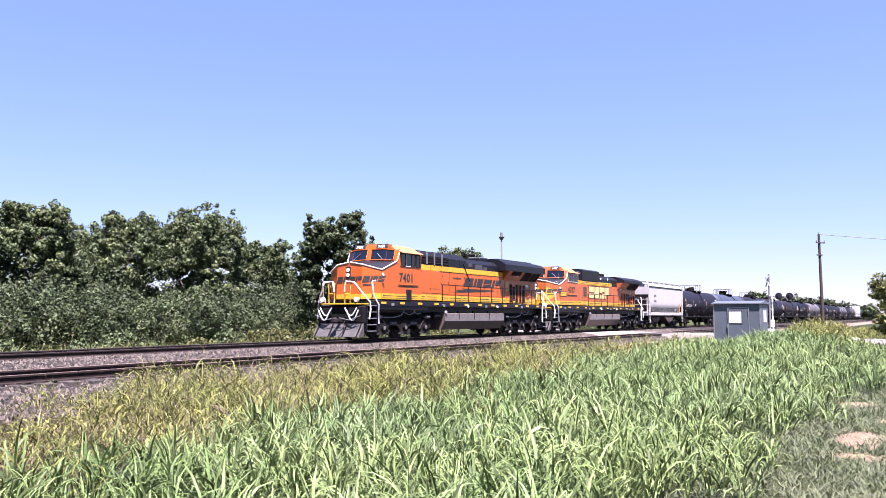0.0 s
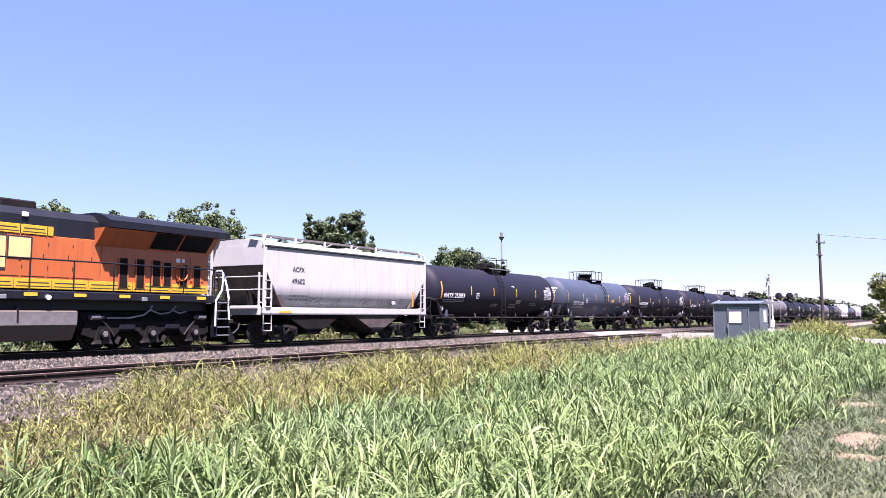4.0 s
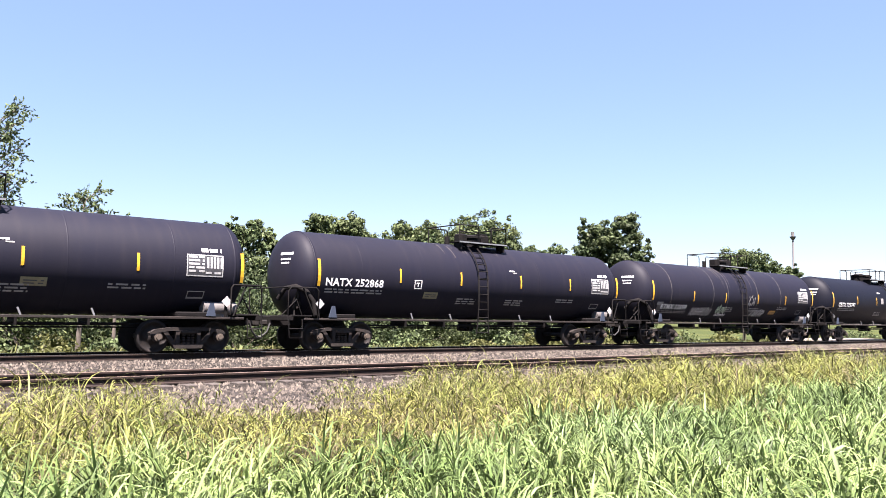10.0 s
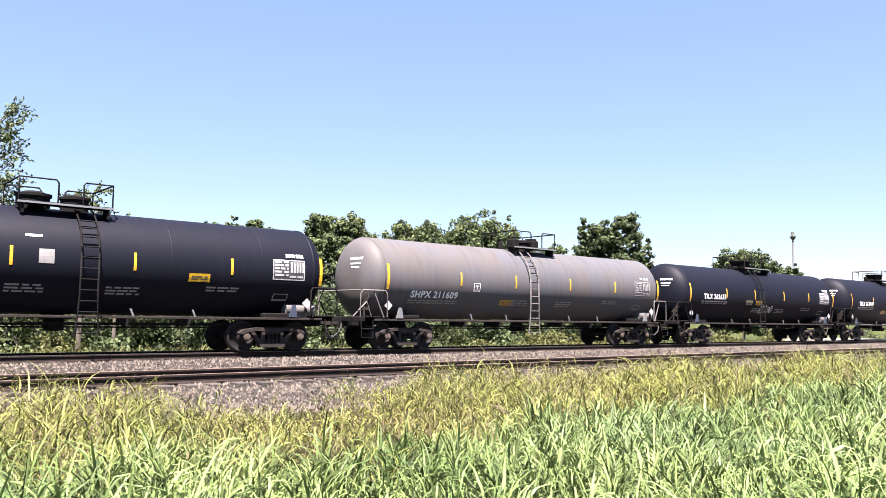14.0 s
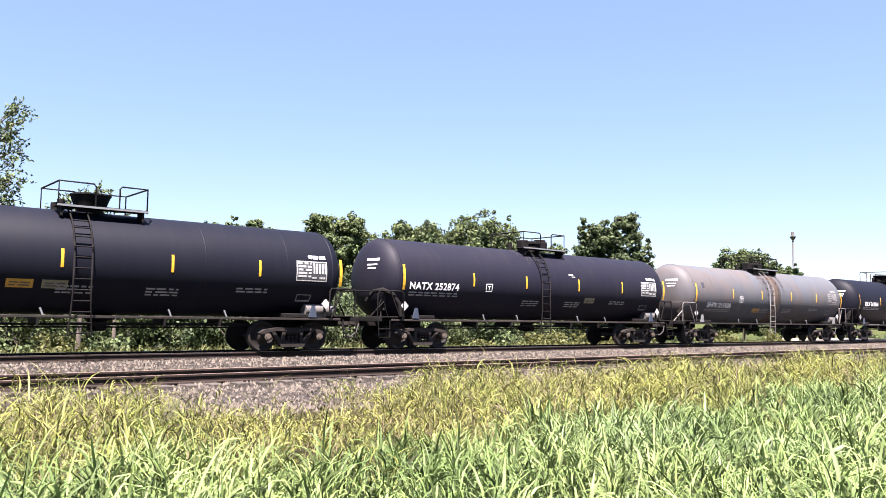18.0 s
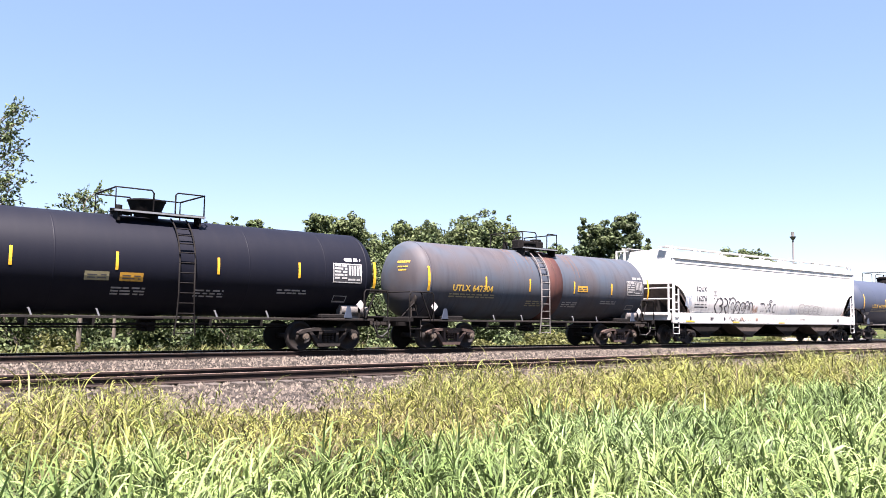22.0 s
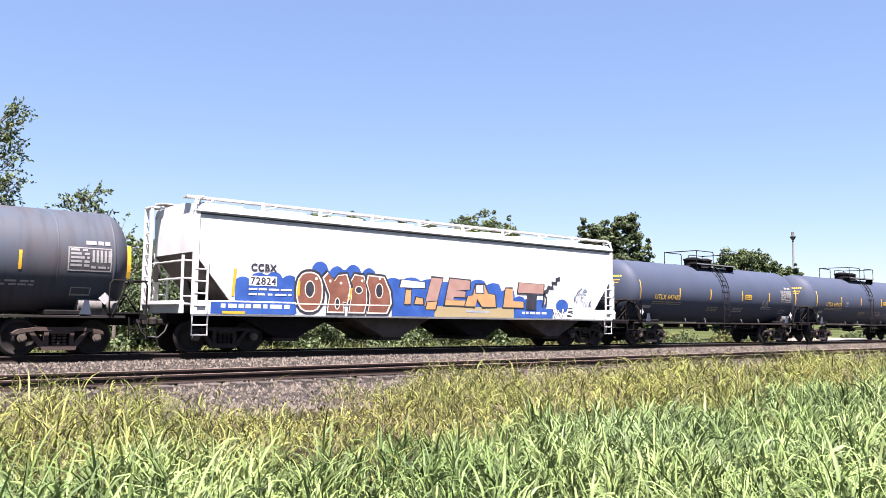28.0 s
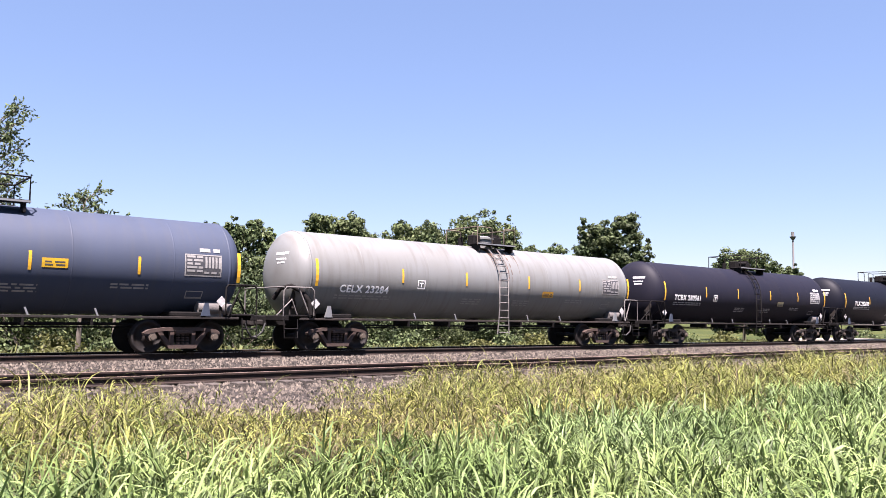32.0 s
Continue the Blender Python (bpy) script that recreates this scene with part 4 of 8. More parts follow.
# ---- lineside structures ----
def build_cabinet():
    """Signal housing beside the crossing."""
    p = polar(10.95, 45.0)
    g = ground_z(p.x, p.y)
    b = thing("signal_cabinet", "grey painted steel signal cabinet with white notices, in the weeds", "equipment cabinet", pose(p.x, p.y, g, 0, 0, -5))
    h = EYE.z + 0.62 - g
    part("body", Shape().box((0, 0, h / 2), (1.5, 2.35, h), 0.03), M["box"], b)
    part("roof", Shape().prism([(-0.83, h), (0.83, h), (0.83, h + 0.05), (0, h + 0.17), (-0.83, h + 0.05)], -1.26, 1.26), M["box"], b, "low pitched steel roof with an overhang")
    # door face looks back towards the field
    part("door", Shape().box((-0.765, -0.1, h * 0.52), (0.03, 1.0, h * 0.78), 0.01), M["box"], b)
    part("notice", Shape().box((-0.788, 0.06, h * 0.70), (0.012, 0.62, 0.58)), M["boxlight"], b, "white square notice")
    part("notice_frame", Shape().box((-0.784, 0.06, h * 0.70), (0.012, 0.72, 0.68)), M["decal"], b)
    part("notice", Shape().box((0.1, -1.187, h * 0.72), (0.5, 0.012, 0.6)), M["boxlight"], b, "white notice on the end wall")
    for y in (-0.62, 0.42):
        part("door_frame", Shape().box((-0.785, y, h * 0.52), (0.02, 0.04, h * 0.8)), M["steel"], b)
    part("door_frame", Shape().box((-0.785, -0.1, h * 0.92), (0.02, 1.06, 0.04)), M["steel"], b)
    part("roof_edge", Shape().box((-0.835, 0, h + 0.02), (0.02, 2.54, 0.05)), M["steel"], b, "pale roof edge strip")
    for y in (-1.16, 1.16):
        part("corner_strip", Shape().box((-0.755, y, h / 2), (0.03, 0.05, h)), M["steel"], b)
    part("handle", Shape().cyl((-0.8, 0.45, h * 0.45), (-0.8, 0.45, h * 0.55), 0.03, 8), M["steel"], b)
    for z in (0.2, 0.75):
        part("hinge", Shape().cyl((-0.785, -0.6, h * z), (-0.785, -0.6, h * (z + 0.1)), 0.025, 8), M["steel"], b)


def build_signal():
    p = polar(9.15, 62.0)
    g = ground_z(p.x, p.y)
    s = thing("crossing_signal", "galvanised crossing signal mast with two black-backed lamps", "railway signal", pose(p.x, p.y, g, 0, 0, -60))
    top = EYE.z + 62 * math.tan(radians(2.75)) - g
    part("mast", Shape().cyl((0, 0, 0), (0, 0, top), 0.06, 12), M["steel"], s)
    part("base", Shape().box((0, 0, 0.3), (0.34, 0.34, 0.6), 0.04).box((0, 0, 0.72), (0.5, 0.42, 0.26), 0.03), M["boxlight"], s)
    part("crossbuck", Shape().box((-0.09, 0, top - 0.55), (0.03, 0.9, 0.12), 0, Matrix.Rotation(radians(50), 3, "X")).box((-0.12, 0, top - 0.55), (0.03, 0.9, 0.12), 0, Matrix.Rotation(radians(-50), 3, "X")), M["steel"], s, "weathered crossed boards")
    arm = EYE.z + 62 * math.tan(radians(1.3)) - g
    part("lamp_arm", Shape().cyl((-0.1, -0.1, arm), (1.9, -0.1, arm), 0.04, 8), M["steel"], s)
    for x in (0.6, 1.35):
        l = part("lamp", Shape().cyl((x, -0.14, arm), (x, -0.2, arm), 0.25, 20).cyl((x, -0.2, arm), (x, -0.45, arm), 0.15, 14), M["locoblack"], s, "black round backing disc with a hood")
        part("lens", Shape().cyl((x, -0.2, arm), (x, -0.23, arm), 0.13, 14), mat("red_signal_lens", (0.25, 0.02, 0.02), 0.15), l)
    part("gate_arm", Shape().box((0.15, 0.0, 1.25), (0.28, 0.2, 0.5), 0.03).box((0.25, 0.12, top * 0.55), (0.1, 0.04, top * 0.75), 0.01), M["boxlight"], s, "raised white gate arm")


def build_pole(heading, reach, top_el, label, lean=1.0):
    p = polar(heading, reach)
    g = ground_z(p.x, p.y)
    h = EYE.z + reach * math.tan(radians(top_el)) - g
    u = thing("utility_pole", label, "utility pole", pose(p.x, p.y, g, 0, -lean, -30))
    part("pole", Shape().cyl((0, 0, -0.3), (0, 0, h), 0.19, 12, 0.13), M["pole"], u)
    part("crossarm", Shape().box((0, -0.16, h - 0.95), (1.5, 0.1, 0.13), 0.01), M["pole"], u)
    part("crossarm", Shape().box((-0.25, -0.16, h - 2.3), (0.9, 0.1, 0.13), 0.01), M["pole"], u)
    for x in (-0.65, 0.65):
        part("insulator", Shape().cyl((x, -0.16, h - 0.88), (x, -0.16, h - 0.68), 0.05, 8), M["steel"], u)
    part("insulator", Shape().cyl((0, 0, h), (0, 0, h + 0.2), 0.05, 8), M["steel"], u)
    return p, g + h


def build_lineside():
    build_cabinet()
    build_signal()
    p, z = build_pole(6.0, 98.0, 5.25, "dark timber utility pole with short crossarms by the road")
    # wire running off to the next pole along the road
    q = Vector((p.x + 30, p.y - 46, z - 0.2))
    pts = [Vector((p.x, p.y, z)).lerp(q, i / 12) - Vector((0, 0, 1.2 * math.sin(math.pi * i / 12))) for i in range(13)]
    tagged(part("overhead_wire", Shape().tube(pts, 0.035, 5), M["cable"]), "grey overhead wire strung from the timber pole", "wire")
    # tall steel mast far beyond the trees
    p = polar(27.0, 240.0)
    g = ground_z(p.x, p.y)
    h = EYE.z + 240 * math.tan(radians(5.75)) - g
    t = thing("mast", "tall slender grey mast far behind the trees", "mast", pose(p.x, p.y, g))
    part("shaft", Shape().cyl((0, 0, 0), (0, 0, h), 0.36, 10, 0.20), mat("weathered_grey_mast", (0.15, 0.14, 0.14), 0.7, 0.0, (0.11, 0.10, 0.10), 0.3, 0.5), t)
    part("head_frame", Shape().cyl((0, 0, h - 1.5), (0, 0, h - 0.7), 0.4, 12, 0.9), M["walkway"], t)
    part("antenna", Shape().cyl((-0.45, 0, h - 0.7), (-0.45, 0, h + 0.6), 0.2, 8).cyl((0.45, 0, h - 0.7), (0.45, 0, h + 0.6), 0.2, 8), M["walkway"], t)


build_lineside()


# ---- rolling stock ----
# the train runs towards -x; each car's origin is at its middle on the rail top, its near side is -y
WHEEL_R = 0.46
ROLLING = []          # (car, its middle along the train)
WHEELS = []           # wheelsets, each with its place on the truck
CACHE = {}


def shared(key, make):
    if key not in CACHE:
        CACHE[key] = make()
    return CACHE[key]


def wheelset_mesh(r=WHEEL_R):
    s = Shape()
    for k in (-1, 1):
        y0, y1 = k * 0.69, k * 0.815
        prof = [(y0, r + 0.028), (y0 + k * 0.03, r + 0.028), (y0 + k * 0.045, r), (y1, r - 0.006), (y1, r - 0.07), (y1 - k * 0.05, r - 0.09),
                (y1 - k * 0.07, 0.17), (y1 + k * 0.015, 0.13), (y1 + k * 0.015, 0.0)]
        n = 28
        vs = [(q * math.cos(6.28318 * j / n), y, q * math.sin(6.28318 * j / n)) for y, q in prof for j in range(n)]
        fs = [(i * n + j, i * n + (j + 1) % n, (i + 1) * n + (j + 1) % n, (i + 1) * n + j) for i in range(len(prof) - 1) for j in range(n)]
        s.add(vs, fs, True)
        s.add([v for v in vs[:n]], [tuple(range(n))])
    s.cyl((0, -1.0, 0), (0, 1.0, 0), 0.08, 12)
    for k in (-1, 1):
        s.cyl((0, k * 0.98, 0), (0, k * 1.09, 0), 0.13, 14)
        for a in (90, 210, 330):
            c = (0.075 * math.cos(radians(a)), 0, 0.075 * math.sin(radians(a)))
            s.cyl((c[0], k * 1.09, c[2]), (c[0], k * 1.115, c[2]), 0.024, 6)
    return s.mesh("wheelset")


def side_frame_mesh():
    """Cast three-piece side frame with its two window openings, in the x-z plane at y = 0."""
    s = Shape()
    y0, y1 = -0.09, 0.09
    top = [(-1.10, 0.58), (-0.95, 0.67), (-0.5, 0.73), (0.5, 0.73), (0.95, 0.67), (1.10, 0.58), (1.08, 0.50), (0.98, 0.50), (0.93, 0.57), (0.55, 0.63), (-0.55, 0.63), (-0.93, 0.57), (-0.98, 0.50), (-1.08, 0.50)]
    s.prism(top, y0, y1)
    for k in (-1, 1):
        leg = [(k * 0.74, 0.62), (k * 0.63, 0.64), (k * 0.32, 0.26), (k * 0.42, 0.19)]
        s.prism(leg if k < 0 else leg[::-1], y0 + 0.01, y1 - 0.01)
        col = [(k * 0.36, 0.66), (k * 0.25, 0.66), (k * 0.25, 0.25), (k * 0.36, 0.25)]
        s.prism(col if k < 0 else col[::-1], y0 + 0.01, y1 - 0.01)
        s.box((k * 0.89, 0, 0.49), (0.25, 0.2, 0.2), 0.04)
        s.box((k * 1.0, -0.05, 0.62), (0.16, 0.08, 0.06), 0.02, Matrix.Rotation(radians(k * 25), 3, "Y"))
    s.prism([(-0.44, 0.26), (-0.40, 0.14), (0.40, 0.14), (0.44, 0.26)], y0, y1)
    for x in (-0.13, 0.0, 0.13):
        for z in range(4):
            s.cyl((x, -0.05, 0.27 + z * 0.075), (x, -0.05, 0.315 + z * 0.075), 0.055, 8)
    s.box((0, -0.04, 0.60), (0.48, 0.26, 0.09), 0.02)
    return s.mesh("side_frame")


def truck(car, x, material):
    bol = shared("truck", lambda: Shape().box((0, 0, 0.62), (0.42, 2.1, 0.22), 0.03).cyl((0, 0, 0.7), (0, 0, 0.84), 0.3, 14)
                 .box((-0.33, 0, 0.42), (0.1, 1.9, 0.12)).box((0.33, 0, 0.42), (0.1, 1.9, 0.12)).mesh("truck"))
    t = part("truck", bol, M["under"], car, at=pose(x, 0, 0))
    sf = shared("side_frame" + material, lambda: side_frame_mesh())
    for k in (-1, 1):
        part("side_frame", sf, M[material], t, at=pose(0, k * 1.0, 0, 0, 0, 0 if k < 0 else 180))
    for wx in (-0.89, 0.89):
        w = part("wheelset", shared("wheelset", wheelset_mesh), M["wheel"], t, at=pose(wx, 0, WHEEL_R))
        WHEELS.append((w, wx, WHEEL_R))
        part("bearing_cap", shared("bearing_cap", lambda: Shape().cyl((0, -1.12, 0), (0, -1.20, 0), 0.11, 12).cyl((0, -1.20, 0), (0, -1.23, 0), 0.07, 10).mesh("bearing_cap")), M["dust"], t, "dusty bearing cap", at=pose(wx, 0, WHEEL_R))
    return t


def coupler(car, x, k):
    """Knuckle coupler, its shank and air hose at the end k of a car."""
    sh = Shape().box((x - k * 0.28, 0, 0.88), (0.62, 0.14, 0.16), 0.03).box((x - k * 0.02, 0.03 * k, 0.88), (0.22, 0.28, 0.26), 0.06).box((x - k * 0.02, -0.14, 0.88), (0.1, 0.12, 0.2), 0.03)
    c = part("coupler", sh, M["truck"], car)
    pts = [(x - k * 0.35, -0.35, 0.86), (x - k * 0.25, -0.38, 0.6), (x - k * 0.08, -0.3, 0.42), (x + k * 0.1, -0.2, 0.45)]
    part("air_hose", Shape().tube(pts, 0.03, 6), M["rubber"], c)


R_T, Z_T = 1.40, 2.45


def wrap(shape, pts, faces, x0, th0, lift=0.008, r=R_T, zc=Z_T, flip=False):
    """Lays a flat drawing (u along the car, v upwards) on the tank's near side, its origin at angle th0 above the middle."""
    vs = []
    for u, v in pts:
        th = th0 + v / r
        vs.append((x0 + u, -(r + lift) * math.cos(th), zc + (r + lift) * math.sin(th)))
    shape.add(vs, [tuple(reversed(f)) for f in faces] if flip else faces)
    return shape


def wrap_rect(shape, x0, v0, w, h, n=3, lift=0.008, th0=0.0, slant=0.0):
    pts, fs = [], []
    for i in range(n + 1):
        v = v0 + h * i / n
        pts += [(-w / 2 + slant * i / n, v), (w / 2 + slant * i / n, v)]
        if i:
            fs.append((2 * i - 2, 2 * i - 1, 2 * i + 1, 2 * i))
    return wrap(shape, pts, fs, x0, th0, lift)


def wrap_text(words, size, x0, v0, lift=0.012):
    vs, fs = text_faces(words, size)
    return wrap(Shape(), [(u, v + v0) for u, v in vs], fs, x0, 0.0, lift)


def wrap_bars(shape, rng, x0, v0, w, rows, h=0.05, gap=0.045, lift=0.009):
    """Lines of writing too small to read: broken bars."""
    for i in range(rows):
        x = x0
        while x < x0 + w:
            b = rng.uniform(0.12, 0.34)
            b = min(b, x0 + w - x)
            wrap_rect(shape, x + b / 2, v0 - i * (h + gap), b, h, 1, lift)
            x += b + rng.uniform(0.03, 0.09)
    return shape


def frame_rect(shape, x0, v0, w, h, t=0.025, lift=0.009):
    for dx, dv, ww, hh in ((0, 0, w, t), (0, h - t, w, t), (-w / 2 + t / 2, 0, t, h), (w / 2 - t / 2, 0, t, h)):
        wrap_rect(shape, x0 + dx, v0 + dv, ww, hh, 3 if hh > 0.1 else 1, lift)
    return shape


def strokes(rng, w, h, n):
    """A sprayed tag in a box w by h: one running line through n made-up hand-drawn shapes."""
    arc = lambda cx, cy, rx, ry, a0, a1: [(cx + rx * math.cos(a0 + (a1 - a0) * i / 9), cy + ry * math.sin(a0 + (a1 - a0) * i / 9)) for i in range(10)]
    kinds = (arc(0.5, 0.4, 0.42, 0.4, 2.6, 8.6), [(0.1, 0), (0.15, 0.9)] + arc(0.5, 0.55, 0.35, 0.35, 2.8, 0.0) + [(0.9, 0.0)], [(0.1, 0.85), (0.15, 0.3)] + arc(0.5, 0.3, 0.35, 0.3, 3.3, 6.3) + [(0.88, 0.9)],
             [(0.05, 0.45), (0.85, 0.5)] + arc(0.48, 0.45, 0.38, 0.42, 0.2, 5.4), [(0.0, 0.0), (0.45, 1.0), (0.9, 0.0)], [(0.9, 0.85), (0.4, 1.0), (0.1, 0.75), (0.8, 0.3), (0.5, 0.0), (0.05, 0.12)],
             [(0.1, 1.1), (0.12, 0.0), (0.15, 0.45), (0.85, 1.0), (0.3, 0.5), (0.95, -0.1)])
    pts = []
    for i in range(n):
        k, up, lean = rng.choice(kinds), rng.uniform(0.75, 1.1), rng.uniform(0.0, 0.2)
        pts += [((i + 0.08 + 0.84 * (u + lean * v)) * w / n, h * (0.05 + up * 0.85 * v)) for u, v in k]
    return pts


def ribbon(pts, t):
    vs, fs = [], []
    for i, (x, y) in enumerate(pts):
        a, b = pts[max(i - 1, 0)], pts[min(i + 1, len(pts) - 1)]
        d = math.hypot(b[0] - a[0], b[1] - a[1]) or 1
        nx, ny = -(b[1] - a[1]) / d * t / 2, (b[0] - a[0]) / d * t / 2
        vs += [(x + nx, y + ny), (x - nx, y - ny)]
        if i:
            fs.append((2 * i - 2, 2 * i - 1, 2 * i + 1, 2 * i))
    return vs, fs


def tank_car(mid, length, body, mark, letter="whiteletter", label="", top="wide", belt=None, red=False, panels=("olive",), seams=(0.18, 0.33, 0.66, 0.82),
             ladder=0.02, mark_at=0.185, mark_v=-0.38, strip_v=-0.20, labels=None, seam=None, patches=(), seed=0, valve_lit=False, deck=(0.52, 2.35), pipe=False, drips=(), tags=()):
    """A bogie tank car. mark: its painted letters and number; belt: material of the band round its middle."""
    rng = random.Random(seed)
    car = thing("tank_car", label, "tank car", group="freight train")
    ROLLING.append((car, mid))
    half = length / 2
    hl = half - 0.72
    hd = 0.66
    # dished heads
    prof = [(-hl, 0.0)] + [(-hl + hd * (1 - math.sqrt(max(0.0, 1 - q ** 2.3))), R_T * q) for q in (0.2, 0.4, 0.58, 0.72, 0.82, 0.89, 0.94, 0.97, 0.988, 0.997, 1.0)]
    prof = prof + [(-hl + hd + (2 * hl - 2 * hd) * i / 8, R_T) for i in range(1, 8)] + [(-x, r) for x, r in prof[::-1]]
    tank = part("tank", Shape().lathe(prof, 56, Z_T), M[body], car)
    x_of = lambda f: -half + f * length
    for f in seams:
        part("weld_seam", Shape().lathe([(x_of(f) - 0.02, R_T), (x_of(f) - 0.012, R_T + 0.003), (x_of(f) + 0.012, R_T + 0.003), (x_of(f) + 0.02, R_T)], 56, Z_T), M[seam or body], tank)
    for k in (-1, 1):
        x = k * (hl - hd + 0.03)
        part("head_seam", Shape().lathe([(x - 0.035, R_T), (x - 0.03, R_T + 0.01), (x + 0.03, R_T + 0.01), (x + 0.035, R_T)], 56, Z_T), M[body], tank)
    xl = length * ladder
    if belt:
        part("belt", Shape().lathe([(xl + 0.35, R_T + 0.003), (xl + 0.36, R_T + 0.02), (xl + 1.12, R_T + 0.02), (xl + 1.13, R_T + 0.003)], 56, Z_T), M[belt], tank, "stained band round the tank")
    # underframe
    und = "under"
    for k in (-1, 1):
        part("stub_sill", Shape().box((k * (half - 1.75), 0, 0.93), (2.7, 0.5, 0.32), 0.03).box((k * (half - 2.5), 0, 1.10), (0.9, 2.5, 0.14), 0.03), M[und], car)
        part("end_sill", Shape().box((k * (half - 0.52), 0, 1.02), (0.22, 2.7, 0.16), 0.02).box((k * (half - 0.9), -0.95, 1.10), (0.75, 0.8, 0.05), 0.01), M[und], car)
        xr, xi = k * (half - 0.45), k * (half - 1.45)
        part("end_handrail", Shape().tube([(xr, -1.32, 1.05), (xr, -1.32, 1.85), (xr - k * 0.08, -1.34, 1.97), (xi + k * 0.08, -1.38, 1.97), (xi, -1.40, 1.88), (xi, -1.40, 1.1)], 0.026)
             .tube([(xr, -1.32, 1.97), (xr, 1.32, 1.97)], 0.024).tube([(xr, 1.32, 1.97), (xr, 1.32, 1.05)], 0.026), M["walkway" if valve_lit else und], car)
        part("end_step", Shape().tube([(xr, -1.36, 1.0), (xr, -1.40, 0.42), (xr - k * 0.46, -1.40, 0.42), (xr - k * 0.46, -1.36, 1.0)], 0.022).tube([(xr, -1.4, 0.7), (xr - k * 0.46, -1.4, 0.7)], 0.02), M[und], car)
        coupler(car, k * half, k)
        truck(car, k * (half - 2.55), "redtruck" if red else "truck")
    ls = half - 1.0
    # near rail is coloured lighter than the far one, for its sunlit top
    part("side_rail", Shape().box((0, -1.30, 1.00), (2 * ls, 0.09, 0.07), 0.01), M["truck"], car)
    part("side_rail", Shape().box((0, 1.30, 1.00), (2 * ls, 0.09, 0.07), 0.01), M["locoblack"], car)
    part("brake_pipe", Shape().tube([(-half + 3.4, -0.5, 0.80), (half - 3.4, -0.5, 0.80)], 0.035).tube([(-half + 3.4, -0.2, 0.72), (half - 3.4, -0.2, 0.72)], 0.025)
         .tube([(-1.0, -0.9, 0.84), (half - 4.2, -0.9, 0.84)], 0.02), M[und], car)
    for f in (0.30, 0.40, 0.60, 0.70):
        part("hanger", Shape().box((x_of(f), -0.55, 0.88), (0.05, 0.9, 0.22)), M[und], car)
        part("strut", Shape().box((x_of(f), -1.31, 1.12), (0.045, 0.04, 0.22), 0, Matrix.Rotation(radians(-22), 3, "Y")), M["steel"], car, "pale steel strut on the side rail")
    part("outlet_valve", Shape().cyl((0.1, 0, 1.1), (0.1, 0, 0.62), 0.26, 14).cyl((0.1, -0.35, 0.72), (0.1, 0.35, 0.72), 0.12, 12).box((0.1, -0.2, 0.98), (0.7, 0.5, 0.12), 0.02), M[und], car)
    # brake gear at the rear
    part("air_reservoir", Shape().cyl((half - 2.15, -1.0, 1.28), (half - 1.15, -1.0, 1.28), 0.19, 16).box((half - 1.65, -1.0, 1.08), (0.5, 0.2, 0.1)), M["walkway"], car, "grey air reservoir")
    part("hand_brake", Shape().cyl((-half + 0.95, -0.75, 1.75), (-half + 1.0, -0.75, 1.75), 0.26, 16).cyl((-half + 0.97, -0.75, 1.1), (-half + 0.97, -0.75, 1.75), 0.03, 8)
         .box((-half + 1.05, -0.75, 1.55), (0.14, 0.3, 0.5), 0.03), M["truck"], car)
    # top platform, rails, manway and ladder
    zt = Z_T + R_T
    px, pw = xl + deck[0], deck[1]
    part("platform", Shape().box((px, 0.66, zt + 0.05), (pw, 0.56, 0.03), 0.008).box((px, -0.66, zt + 0.05), (pw, 0.56, 0.03), 0.008).box((px, -0.94, zt + 0.05), (pw, 0.03, 0.07)).box((px, 0.94, zt + 0.05), (pw, 0.03, 0.07))
         .box((px - pw / 2 + 0.1, -0.72, zt - 0.1), (0.06, 0.4, 0.26)).box((px + pw / 2 - 0.1, -0.72, zt - 0.1), (0.06, 0.4, 0.26)).box((px - pw / 2 + 0.1, 0.72, zt - 0.1), (0.06, 0.4, 0.26)).box((px + pw / 2 - 0.1, 0.72, zt - 0.1), (0.06, 0.4, 0.26)), M[und], car)
    # pale strip stands in for sunlight catching the platform's edge
    part("platform_edge", Shape().box((px, -0.965, zt + 0.045), (pw + 0.06, 0.02, 0.05)), M["steel"], car, "platform edge coloured pale as if sunlit")
    rail_m = M[und if body not in ("palegray",) else "dust"]
    hr = 0.68
    for s in (-1, 1):
        y = s * 0.92
        part("handrail", Shape().tube([(px - pw / 2, y, zt), (px - pw / 2, y, zt + hr), (px - 0.28, y, zt + hr), (px - 0.22, y, zt + hr - 0.08), (px - 0.22, y, zt)], 0.024), rail_m, car)
        part("handrail", Shape().tube([(px + 0.40, y, zt), (px + 0.40, y, zt + hr - 0.06), (px + 0.46, y, zt + hr), (px + pw / 2, y, zt + hr), (px + pw / 2, y, zt)], 0.024), rail_m, car)
    for x in (px - pw / 2, px + pw / 2):
        part("end_rail", Shape().tube([(x, -0.92, zt + hr), (x, 0.92, zt + hr)], 0.024), rail_m, car)
    dome = M[und if body != "palegray" else "palegray"]
    drum = lambda x, r: Shape().cyl((x, 0, zt - 0.1), (x, 0, zt + 0.30), r * 0.9, 20).cyl((x, 0, zt + 0.30), (x, 0, zt + 0.37), r, 20).cyl((x, 0, zt + 0.37), (x, 0, zt + 0.44), r * 0.88, 16, r * 0.5)
